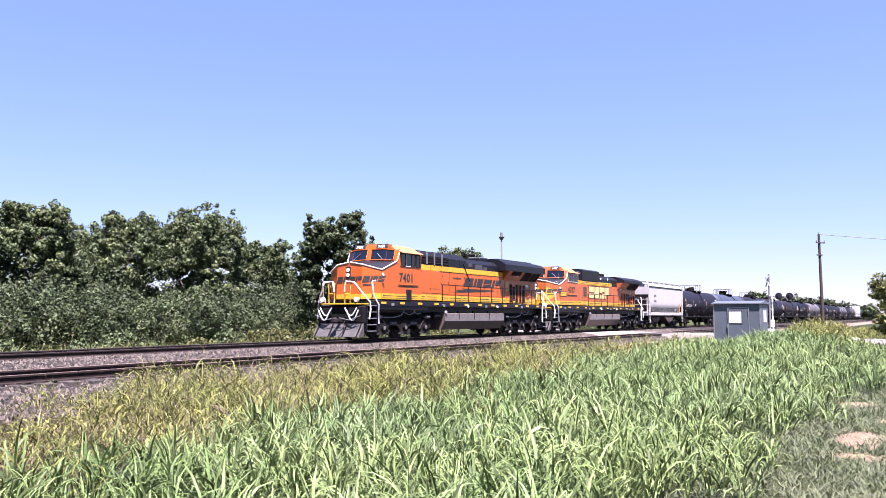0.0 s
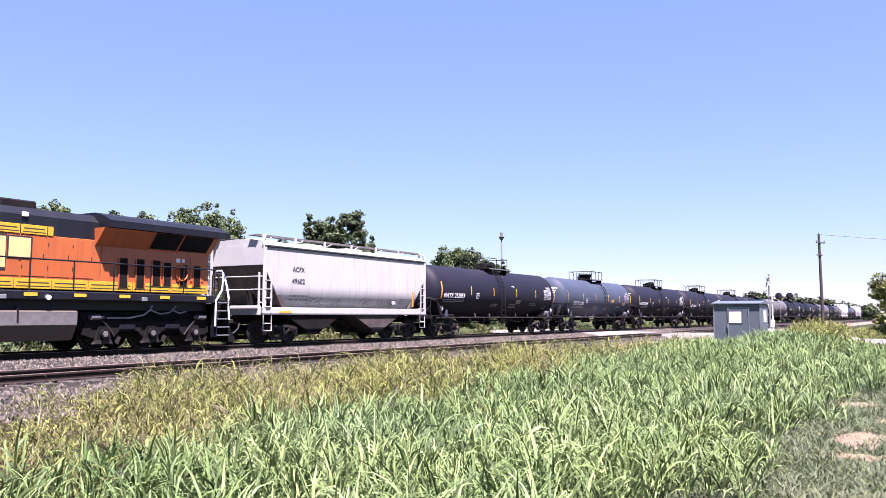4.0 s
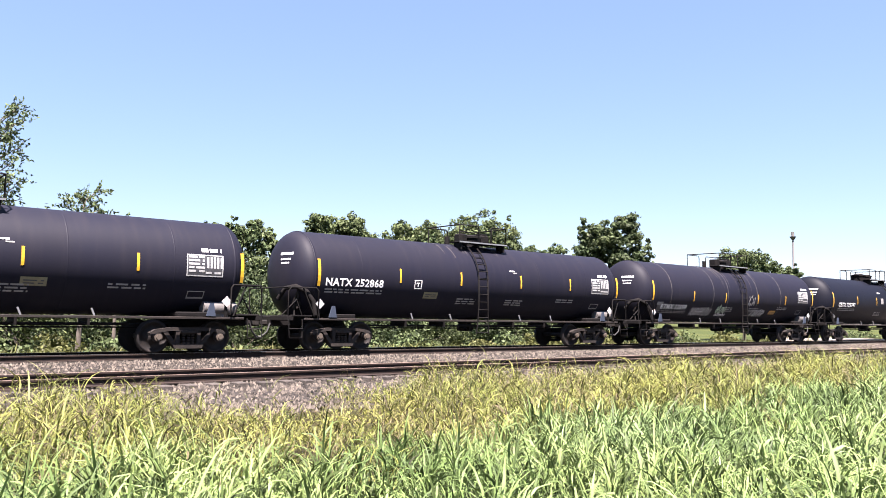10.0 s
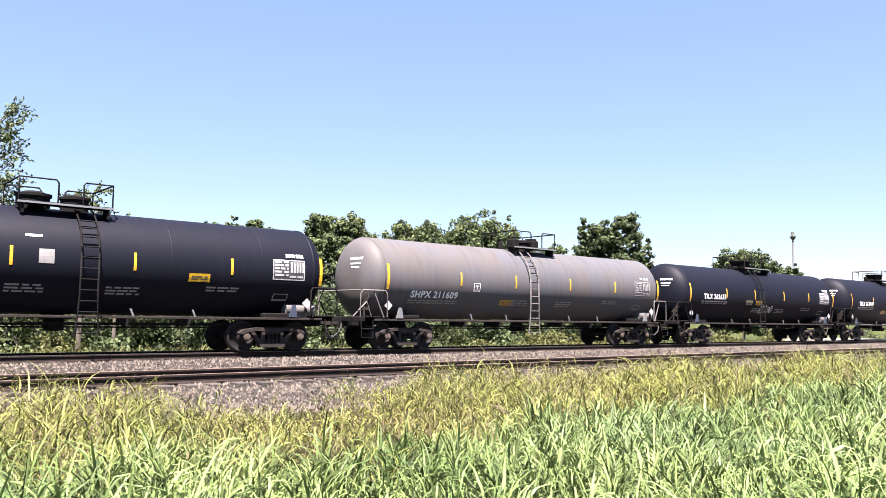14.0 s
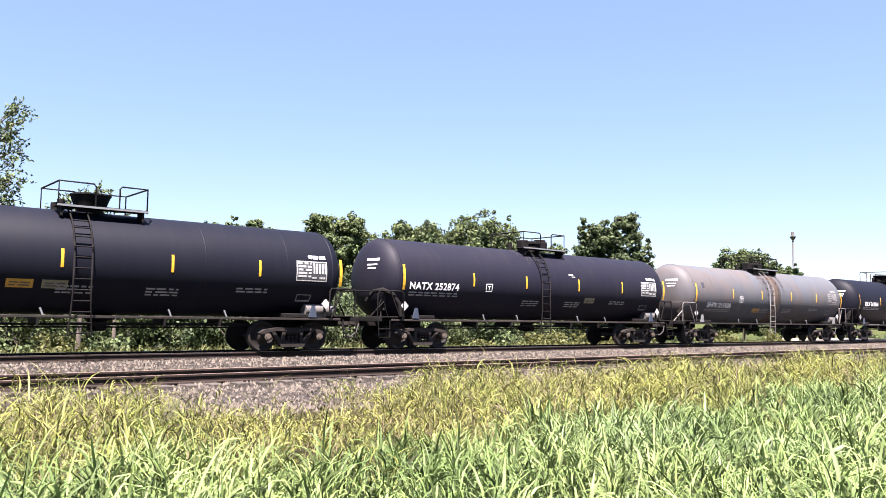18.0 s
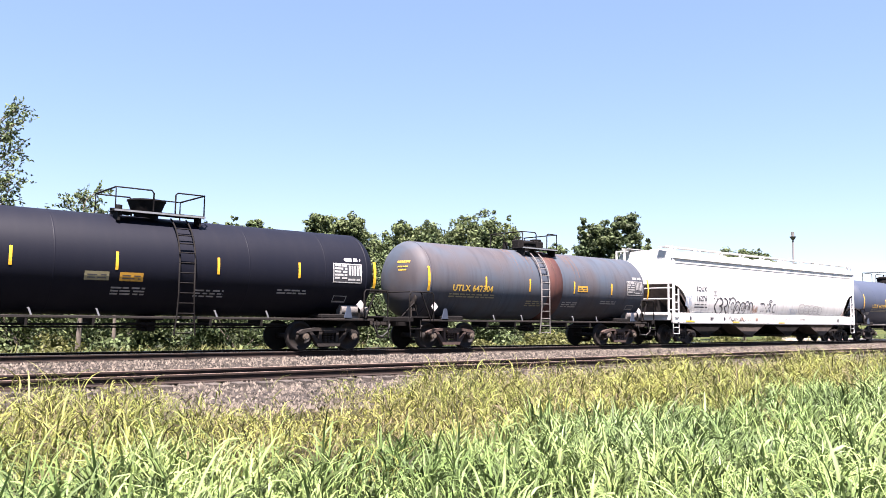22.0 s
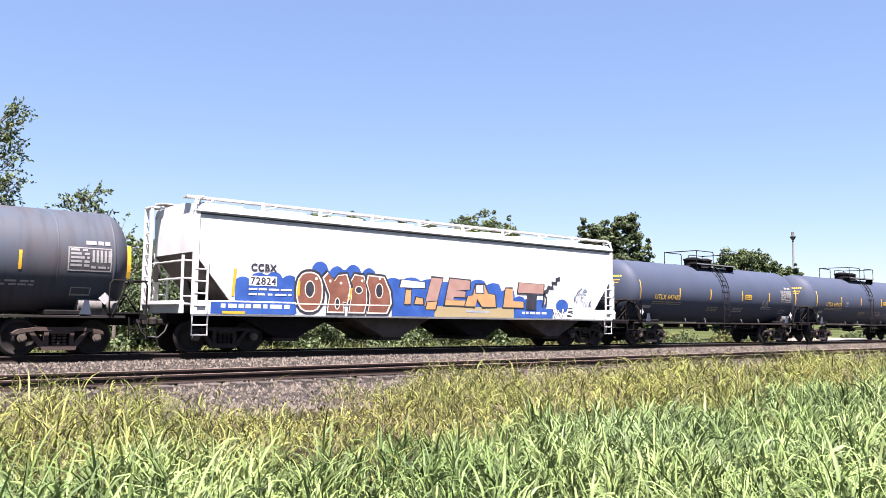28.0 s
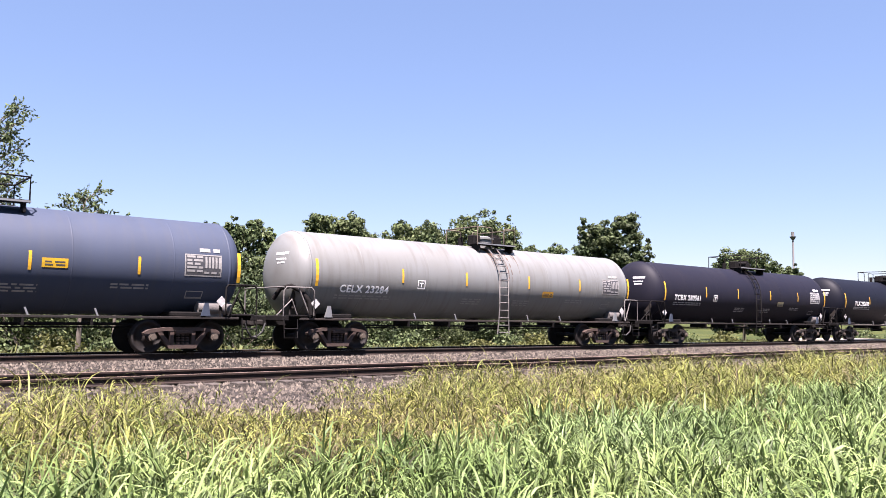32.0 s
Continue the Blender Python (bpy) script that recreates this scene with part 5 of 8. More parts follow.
    if top == "bowl":
        part("manway", Shape().cyl((px - 0.1, 0, zt - 0.1), (px - 0.1, 0, zt + 0.12), 0.34, 20).cyl((px - 0.1, 0, zt + 0.12), (px - 0.1, 0, zt + 0.46), 0.40, 24, 0.52).cyl((px - 0.1, 0, zt + 0.46), (px - 0.1, 0, zt + 0.50), 0.54, 24), dome, car, "wide bowl-shaped manway cover")
        part("valve_housing", Shape().cyl((px - 0.95, 0, zt - 0.05), (px - 0.95, 0, zt + 0.20), 0.16, 12).box((px - 0.72, 0, zt + 0.12), (0.4, 0.3, 0.14), 0.03), M[und], car)
    elif top == "drums":
        part("manway", drum(px - 0.62, 0.46), dome, car, "round bolted manway cover")
        part("valve_housing", drum(px + 0.42, 0.40), dome, car, "round valve dome")
    else:
        part("manway", drum(px + 0.12, 0.44), dome, car)
        part("valve_housing", Shape().box((px + 0.70, 0.0, zt + 0.26), (0.46, 0.5, 0.38), 0.05).cyl((px + 0.70, 0, zt + 0.44), (px + 0.70, 0, zt + 0.52), 0.24, 14), M[und], car)
        part("hatch_box", Shape().box((px - 0.42, -0.1, zt + 0.24), (0.34, 0.42, 0.40), 0.04), M[und], car)
    part("relief_valve", Shape().cyl((px - 0.8, 0.25, zt - 0.05), (px - 0.8, 0.25, zt + 0.34), 0.10, 12), M[und], car)
    # spilt product run down the side from the platform; on slate tanks, painted pale reflections
    for mt, lo, hi, count, most in drips:
        for i in range(count):
            x, w, v0 = xl + rng.uniform(lo, hi), rng.uniform(0.02, 0.085), rng.uniform(1.55, 1.95)
            n, ln = 7, rng.uniform(0.35, 1.0) * most
            pts, fs, sway = [], [], rng.uniform(-0.05, 0.05)
            for q in range(n):
                u = q / (n - 1)
                hw = w / 2 * (1 - 0.85 * u) * rng.uniform(0.75, 1.2)
                pts += [(sway * u - hw, v0 - ln * u), (sway * u + hw, v0 - ln * u)]
                if q:
                    fs.append((2 * q, 2 * q + 1, 2 * q - 1, 2 * q - 2))
            part("spill_run", wrap(Shape(), pts, fs, x, 0.0, 0.0045 + 0.0006 * (i % 5) + (0.022 if belt and 0.34 < x - xl < 1.14 else 0)), M[mt], car, "run of spilt product or painted reflection down the tank")
    # brake pipe looping over the front head
    if pipe:
        e = -half
        part("brake_conduit", Shape().tube([(e + 0.50, -0.55, 1.62), (e + 0.62, -0.78, 1.95), (e + 0.85, -1.02, 2.02), (e + 1.12, -1.22, 1.86), (e + 1.30, -1.34, 1.56), (e + 1.36, -1.36, 1.12)], 0.075, 8), M[und], car, "curved black brake conduit")
    lad = Shape()
    for dx in (-0.22, 0.22):
        pts = [(xl + dx, -(R_T + 0.13) * math.cos(a), Z_T + (R_T + 0.13) * math.sin(a)) for a in [radians(q) for q in range(62, -1, -8)]]
        lad.tube(pts + [(xl + dx, -R_T - 0.14, 1.6), (xl + dx * 1.15, -R_T - 0.12, 0.98), (xl + dx * 1.35, -R_T - 0.10, 0.52)], 0.024)
    ladder_m = M["walkway" if body in ("gray", "dingy", "palegray") or belt == "maroon" else und]
    ladder_ob = part("ladder", lad, ladder_m, car)
    zs = [0.58, 0.85, 1.12, 1.4, 1.68, 1.96, 2.24, 2.52, 2.80, 3.06, 3.30, 3.50]
    for z in zs:
        yy = -R_T - 0.13 if z < Z_T else -(R_T + 0.13) * math.cos(math.asin((z - Z_T) / (R_T + 0.13)))
        part("rung", shared("rung" + ladder_m.name, lambda: Shape().cyl((-0.24, 0, 0), (0.24, 0, 0), 0.018, 6).mesh("rung")), ladder_m, ladder_ob, at=pose(xl, yy, z))
    # yellow reflective strips, larger at the ends
    for f, big in ((0.085, 1), (0.268, 0), (0.425, 0), (0.600, 0), (0.762, 0), (0.935, 1)):
        part("reflective_strip", wrap_rect(Shape(), x_of(f), -0.42 if big else strip_v, 0.10 if big else 0.075, 0.87 if big else 0.48, 5), M["reflex"], car)
    # lettering
    fm = mark_at
    part("reporting_mark", wrap_text(mark, 0.33 if mark[:2] == "TI" else 0.31 if letter == "yellowletter" else 0.34, x_of(fm), mark_v), M[letter], car, "painted car number")
    small = M["olive" if letter == "yellowletter" else "grayletter"]
    tagged(part("small_writing", wrap_bars(wrap_bars(Shape(), rng, x_of(fm) - 1.1, mark_v - 0.15, 2.2, 2), rng, x_of(0.42), -0.72, 0.9, 3), small, car), kind="stuff")
    tagged(part("small_writing", wrap_bars(wrap_bars(Shape(), rng, x_of(0.56), -0.72, 0.9, 3), rng, x_of(0.72), -0.62, 1.0, 2), M["grayletter"], car), kind="stuff")
    tagged(part("load_stencil", frame_rect(wrap_rect(Shape(), x_of(0.86), -0.95, 0.5, 0.03), x_of(0.86), -0.98, 0.5, 0.26), M["grayletter"], car), kind="stuff")
    if not tags and body != "jet" and belt != "maroon":
        tagged(part("t_stencil", wrap_rect(wrap_rect(frame_rect(Shape(), x_of(0.312), -0.38, 0.32, 0.30, 0.028), x_of(0.312), -0.20, 0.16, 0.035), x_of(0.312), -0.32, 0.035, 0.13), M["whiteletter" if letter != "yellowletter" else "grayletter"], car), kind="stuff")
    dp = wrap_rect(Shape(), x_of(0.87), -0.28, 1.08, 0.62, 5, 0.006)
    panel = part("data_panel", dp, M["decal"], car)
    ds = frame_rect(Shape(), x_of(0.87), -0.28, 1.08, 0.62, 0.03, 0.010)
    for i in range(5):
        wrap_bars(ds, rng, x_of(0.87) - 0.48, 0.24 - i * 0.10, 0.46, 1, 0.06, lift=0.010)
        wrap_rect(ds, x_of(0.87) + 0.08 + i * 0.10, -0.04, 0.06, 0.32, 2, 0.010)
    wrap_bars(ds, rng, x_of(0.87) + 0.02, -0.20, 0.46, 1, 0.06, lift=0.010)
    tagged(part("data_marking", ds, M["placard" if body in ("black", "jet") else "grayletter"], panel), kind="stuff")
    tagged(part("stencil_band", wrap_bars(Shape(), rng, x_of(0.87) - 0.1, 0.42, 0.6, 1, 0.11), M["whiteletter" if body in ("black", "jet") else "grayletter"], car), kind="stuff")
    for pm, f, v in labels or [(p, q, -0.52) for p, q in zip(panels, (0.66, 0.60))]:
        q = part("label_panel", wrap_rect(Shape(), x_of(f), v, 0.62, 0.24, 2, 0.007), M[pm], car)
        tagged(part("label_marking", wrap_bars(Shape(), rng, x_of(f) - 0.24, v + 0.13, 0.48, 2, 0.035, 0.04, 0.010), M["decal" if pm != "decal" else "grayletter"], q), kind="stuff")
    for pm, f, v, w, h in patches:
        part("patch", wrap_rect(Shape(), x_of(f), v, w, h, 4, 0.007), M[pm], car, "painted-over patch")
    # pale slanted brackets over the trucks, and braces at the ends
    for k in (-1, 1):
        x = k * (half - 2.02)
        part("saddle_bracket", Shape().prism([(x - 0.14, 1.06), (x + 0.14, 1.06), (x + 0.07, 1.42), (x - 0.03, 1.42)], -1.36, -1.31), M["steel" if body in ("gray", "dingy", "palegray") else "bluegray"], car, "pale steel saddle bracket")
        part("end_brace", Shape().tube([(k * (half - 0.95), -1.33, 1.95), (k * (half - 1.35), -1.36, 1.06)], 0.024).tube([(k * (half - 0.5), -0.8, 1.1), (k * (half - 0.9), -1.0, 1.6), (k * (half - 1.15), -0.9, 1.1)], 0.03), M["walkway" if valve_lit else und], car)
    # diamond placards low at both ends and the writing on the front head
    for k in (-1, 1):
        x = k * (half - 1.55)
        part("placard_holder", Shape().box((x, -1.26, 1.25), (0.06, 0.05, 0.5)), M[und], car)
        part("placard", Shape().box((x, -1.33, 1.48), (0.225, 0.012, 0.225), 0, Matrix.Rotation(radians(45), 3, "Y")), M["placard"], car, "white diamond hazard placard")
    hs = Shape()
    head_x = lambda y, z: -hl + hd * (1 - math.sqrt(max(0.0, 1 - (math.hypot(y, z - Z_T) / R_T) ** 2.3))) - 0.006
    for w, z, h in ((0.62, 3.02, 0.085), (0.50, 2.86, 0.05), (0.40, 2.74, 0.05)):
        for q in range(6):
            a, b = -0.45 - w / 2 + w * q / 6, -0.45 - w / 2 + w * (q + 0.82) / 6
            hs.add([(head_x(y, zz), y, zz) for y, zz in ((a, z), (b, z), (b, z + h), (a, z + h))], [(0, 3, 2, 1)])
    tagged(part("head_writing", hs, M["whiteletter" if letter != "yellowletter" else "yellowletter"], car), kind="stuff")
    for f, w, h, v, n, mt in tags:
        line = strokes(rng, w, h, n)
        for t in (0.045, 0.03):
            part("graffiti", wrap(Shape(), *(lambda q: ([(c - w / 2, d + v) for c, d in q[0]], q[1]))(ribbon([(c + 0.4 * t, d - 0.5 * t) for c, d in line] if t < 0.04 else line, t)), x_of(f), 0.0, 0.012 + t / 20), M[mt], car, "pale sprayed tag")
    return car


def flat(shape, pts, faces, x0, z0, y):
    """Lays a flat drawing on an upright side at y."""
    at = y if callable(y) else (lambda z: y)
    return shape.add([(x0 + u, at(z0 + v), z0 + v) for u, v in pts], faces)


def flat_text(words, size, x0, z0, y):
    vs, fs = text_faces(words, size)
    return flat(Shape(), vs, fs, x0, z0, y)


def flat_bars(rng, x0, z0, w, rows, y, h=0.06, gap=0.05):
    s = Shape()
    for i in range(rows):
        x = x0
        while x < x0 + w - 0.02:
            b = min(rng.uniform(0.12, 0.4), x0 + w - x)
            z = z0 - i * (h + gap)
            flat(s, [(0, 0), (b, 0), (b, h), (0, h)], [(0, 1, 2, 3)], x, z, y)
            x += b + rng.uniform(0.04, 0.09)
    return s


def blob(cx, cz, rx, rz, y, n=18, wob=0.0, rng=None):
    pts = [(cx + rx * math.cos(6.28318 * i / n) * (1 + (rng.uniform(-wob, wob) if rng else 0)), y, cz + rz * math.sin(6.28318 * i / n) * (1 + (rng.uniform(-wob, wob) if rng else 0))) for i in range(n)]
    return Shape().add(pts, [tuple(range(n))])


def poly(pts, y):
    return Shape().add([(x, y, z) for x, z in pts], [tuple(range(len(pts)))])


def outline(pts, y, t):
    s = Shape()
    n = len(pts)
    cx, cz = sum(p[0] for p in pts) / n, sum(p[1] for p in pts) / n
    big = []
    for x, z in pts:
        d = math.hypot(x - cx, z - cz) or 1
        big.append((x + (x - cx) / d * t, z + (z - cz) / d * t))
    return s.add([(x, y, z) for x, z in big], [tuple(range(n))])


def hopper_car(mid, half, a, body, label, bays, seed, zc=2.85, cut=1.15, eave=(3.90, 4.00), top=4.32, sill=(1.10, 1.50), dark_eave=True, tuck=0.0, rounded=False):
    """A covered hopper with cut-away slope-sheet ends, roof walk, end cages and discharge bays."""
    rng = random.Random(seed)
    car = thing("covered_hopper", label, "hopper car", group="freight train")
    ROLLING.append((car, mid))
    m = M[body]
    zb = sill[1] - 0.02
    lower = lambda z: tuck * max(0.0, (2.3 - z) / 0.8) ** 2

    def reach_x(z):
        if z >= zc:
            return a
        q = (zc - z) / (zc - zb)
        return a - cut * ((1 - (1 - q) ** 2.2) ** 0.6 if rounded else q)

    levels = [zb + (zc - zb) * i / 10 for i in range(11)] + [zc + 0.002, eave[0]]
    n = len(levels)
    sh = Shape()
    for s in (-1, 1):
        sh.add([(k * reach_x(z), s * (1.50 - lower(z)), z) for z in levels for k in (-1, 1)], [(i * 2, i * 2 + 1, i * 2 + 3, i * 2 + 2)[::-s] for i in range(n - 1)], tuck > 0)
    for k in (-1, 1):
        sh.add([(k * reach_x(z), s * (1.50 - lower(z)), z) for z in levels for s in (-1, 1)], [(i * 2, i * 2 + 1, i * 2 + 3, i * 2 + 2)[::k] for i in range(n - 1)])
    b = part("body", sh, m, car)
    part("roof", Shape().beam([(-1.50, eave[0] - 0.01), (1.50, eave[0] - 0.01), (1.50, eave[1]), (1.36, top - 0.10), (0.8, top - 0.02), (0, top), (-0.8, top - 0.02), (-1.36, top - 0.10), (-1.50, eave[1])], -a, a), m, car)
    for k in (-1, 1):
        q = [(k * (reach_x(z) + 0.012), z) for z in levels[:11]] + [(k * (a - 0.25), zc), (k * (a - cut - 0.25), zb)]
        # laid over the body's own slope, coloured dark for the shade below the overhang
        part("slope_sheet", Shape().prism(q[::k], -1.44, 1.44), M["slope"], car, "sloping end sheet, its shade put into the colour")
        part("bolster_web", Shape().prism([(k * (a - 0.05), 2.2), (k * (a - 0.05), zb), (k * (a - cut + 0.1), zb)][::k], -0.62, -0.58), M["under"], car)
    part("eave_strip", Shape().box((0, -1.504, (eave[0] + eave[1]) / 2), (2 * a - 0.06, 0.024, 0.04 if dark_eave else eave[1] - eave[0])), M["darkletter"] if dark_eave else m, car, "dark strip along the eaves" if dark_eave else "")
    part("eave_lip", Shape().box((0, -1.53, eave[1] + 0.02), (2 * a, 0.07, 0.04), 0.01), m, car)
    for i in range(1, max(3, int(a / 1.1))):
        x = -a + 2 * a * i / max(3, int(a / 1.1))
        part("side_seam", Shape().box((x, -1.5015, (eave[0] + 2.35) / 2), (0.02, 0.006, eave[0] - 2.4)), m, b)
    for s in (-1, 1):
        part("side_sill", Shape().box((0, s * 1.454, (sill[0] + sill[1]) / 2), (2 * (a - 0.02), 0.10, sill[1] - sill[0]), 0.012), m, car)
        part("sill_flange", Shape().box((0, s * 1.49, sill[0] - 0.02), (2 * a, 0.09, 0.03)), M["steel"], car)
    # roof walk on brackets
    zr = top + 0.04
    for s in (-1, 1):
        part("roof_walk", Shape().box((0, s * 1.02, zr + 0.08), (2 * a + 0.3, 0.40, 0.03)).box((0, s * 1.24, zr + 0.08), (2 * a + 0.3, 0.03, 0.08)), M["hopgray" if body == "white" else "walkway"], car)
        for i in range(int(a * 0.9) + 2):
            x = -a + 0.2 + (2 * a - 0.4) * i / (int(a * 0.9) + 1)
            part("walk_bracket", Shape().prism([(x - 0.05, zr - 0.16), (x + 0.05, zr - 0.16), (x + 0.05, zr + 0.12), (x - 0.05, zr + 0.12)], s * 1.26 - 0.03, s * 1.26 + 0.03).tube([(x, s * 1.26, zr - 0.1), (x + 0.35, s * 1.26, zr - 0.02), (x + 0.5, s * 1.24, zr + 0.06)], 0.02, 5), m, car)
    for i in range(bays * 2):
        part("hatch", Shape().box((-a + 1.4 + (2 * a - 2.8) * i / (bays * 2 - 1), 0, top + 0.05), (1.2, 0.7, 0.12), 0.03), m, car)
    # ends: corner posts, ladders and cages
    for k in (-1, 1):
        xe, xp = k * (half - 0.30), k * a
        for s in (-1, 1):
            part("corner_post", Shape().box((xp - k * 0.06, s * 1.51, (eave[1] + sill[0]) / 2), (0.18, 0.05, eave[1] - sill[0]), 0.01), m, car)
            part("corner_bow", Shape().tube([(xp - k * 0.3, s * 1.3, zr + 0.1), (xp - k * 0.05, s * 1.44, zr - 0.02), (xp + k * 0.02, s * 1.50, eave[1])], 0.045), m, car)
            part("stile", Shape().box((k * (a - 0.42), s * 1.52, (zc + sill[0]) / 2 - 0.1), (0.06, 0.05, zc - sill[0] - 0.25)), m, car)
            for i in range(4):
                part("rung", Shape().cyl((k * (a - 0.42), s * 1.53, sill[0] + 0.25 + i * 0.34), (xp - k * 0.05, s * 1.53, sill[0] + 0.25 + i * 0.34), 0.022, 6), m, car)
            part("end_post", Shape().box((xe, s * 1.38, 1.95), (0.07, 0.07, 1.6), 0.01), m, car)
            part("cage_rail", Shape().tube([(xe, s * 1.40, 2.6), (xp, s * 1.46, 2.6)], 0.025).tube([(xe, s * 1.40, 2.1), (xp, s * 1.46, 2.1)], 0.025).tube([(xe, s * 1.40, 1.6), (xp, s * 1.46, 1.6)], 0.025), m, car)
            part("stirrup", Shape().tube([(xp - k * 0.02, s * 1.5, sill[0]), (xp - k * 0.02, s * 1.5, 0.52), (xp - k * 0.48, s * 1.5, 0.52), (xp - k * 0.48, s * 1.5, sill[0])], 0.028)
                 .tube([(xp - k * 0.02, s * 1.5, 0.80), (xp - k * 0.48, s * 1.5, 0.80)], 0.022), m, car)
        lad = part("ladder", Shape().box((xp + k * 0.34, 0.95, (top + 1.2) / 2), (0.09, 0.06, top - 1.2)).box((xp + k * 0.34, 1.40, (top + 1.2) / 2), (0.12, 0.07, top - 1.2)).box((xp + k * 0.2, 1.17, top), (0.4, 0.5, 0.05)), m, car)
        for i in range(8):
            part("rung", Shape().cyl((xp + k * 0.34, 0.95, 1.55 + i * 0.33), (xp + k * 0.34, 1.40, 1.55 + i * 0.33), 0.022, 6), m, lad)
        part("cage_rail", Shape().tube([(xe, -1.38, 2.6), (xe, 1.38, 2.6)], 0.025).tube([(xe, -1.38, 2.1), (xe, 1.38, 2.1)], 0.025), m, car)
        part("end_sill", Shape().box((xe, 0, 1.30), (0.12, 2.9, 0.36), 0.02).box(((xe + xp) / 2 - k * 0.4, 0, 1.40), (abs(xe - xp) + 1.1, 2.8, 0.05)), m, car)
        part("centre_sill", Shape().box((k * (half - 1.6), 0, 0.95), (2.6, 0.5, 0.36), 0.03), M["under"], car)
        part("end_panel", Shape().box((k * (a + 0.01), 0.0, (eave[1] + zc) / 2), (0.03, 2.96, eave[1] - zc)), m, car)
        coupler(car, k * half, k)
        truck(car, k * (half - 1.75), "truck")
    part("centre_sill", Shape().box((0, 0, 1.05), (2 * half - 5, 0.45, 0.3)), M["under"], car)
    inner = a - cut - 0.1
    for i in range(bays):
        x = -inner + 2 * inner * (i + 0.5) / bays
        w = inner / bays * 0.92
        for s in (-1, 1):
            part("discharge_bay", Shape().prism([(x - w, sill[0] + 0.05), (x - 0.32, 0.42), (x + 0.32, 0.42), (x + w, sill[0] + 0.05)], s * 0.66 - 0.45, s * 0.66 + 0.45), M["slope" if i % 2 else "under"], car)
        part("outlet_gate", Shape().box((x, 0, 0.38), (0.9, 2.1, 0.12), 0.02), M["truck"], car)
    part("hand_brake", Shape().cyl((-half + 0.32, 0.6, 2.3), (-half + 0.26, 0.6, 2.3), 0.27, 16), M["truck"], car)
    part("air_reservoir", Shape().cyl((a - 1.0, -0.6, 1.75), (a - 0.2, -0.6, 1.75), 0.22, 14), M["under"], car)
    part("reflective_strip", Shape().box((-a + cut + 0.1, -1.519, sill[0] + 0.07), (0.7, 0.008, 0.07)), M["reflex"], car)
    side_y = lambda z: -1.50 + lower(z) - 0.010
    return car, side_y, rng


def small_bars(car, rng, x, z, w, rows, y, h, gap, material):
    tagged(part("small_writing", flat_bars(rng, x, z, w, rows, y, h, gap), M[material], car), kind="stuff")


def scribbles(car, spots, material, rng, y, t=0.05):
    for x, z, w, h, n in spots:
        vs, fs = ribbon(strokes(rng, w, h, n), t)
        part("graffiti", flat(Shape(), vs, fs, x, z, y), M[material], car, "sprayed scribble")


def gray_hopper_marks(car, y, rng):
    part("owner_mark", flat_text("ACFX", 0.26, -3.75, 2.86, y), M["ink"], car, "stencilled owner mark")
    part("car_number", flat_text("49602", 0.28, -3.75, 2.38, y), M["ink"], car, "stencilled car number")
    small_bars(car, rng, -4.2, 1.85, 1.2, 2, y, 0.07, 0.08, "grayletter")
    part("data_panel", flat(Shape(), [(0, 0), (0.44, 0), (0.44, 0.24), (0, 0.24)], [(0, 1, 2, 3)], 2.75, 1.58, lambda z: -1.5), M["ink"], car, "dark data panel")
    small_bars(car, rng, 2.82, 1.72, 0.3, 2, lambda z: -1.506, 0.05, 0.04, "whiteletter")
    small_bars(car, rng, 3.6, 1.85, 0.5, 3, y, 0.04, 0.06, "grayletter")
    part("reflective_strip", Shape().box((4.62, -1.50, 1.90), (0.09, 0.05, 0.74)), M["amber"], car)
    for x, w in ((-3.2, 1.2), (-1.5, 0.6), (0.4, 0.9), (1.8, 0.5)):
        scribbles(car, ((x, 1.55, w, 0.35, 2),), "grayletter", rng, y, 0.04)


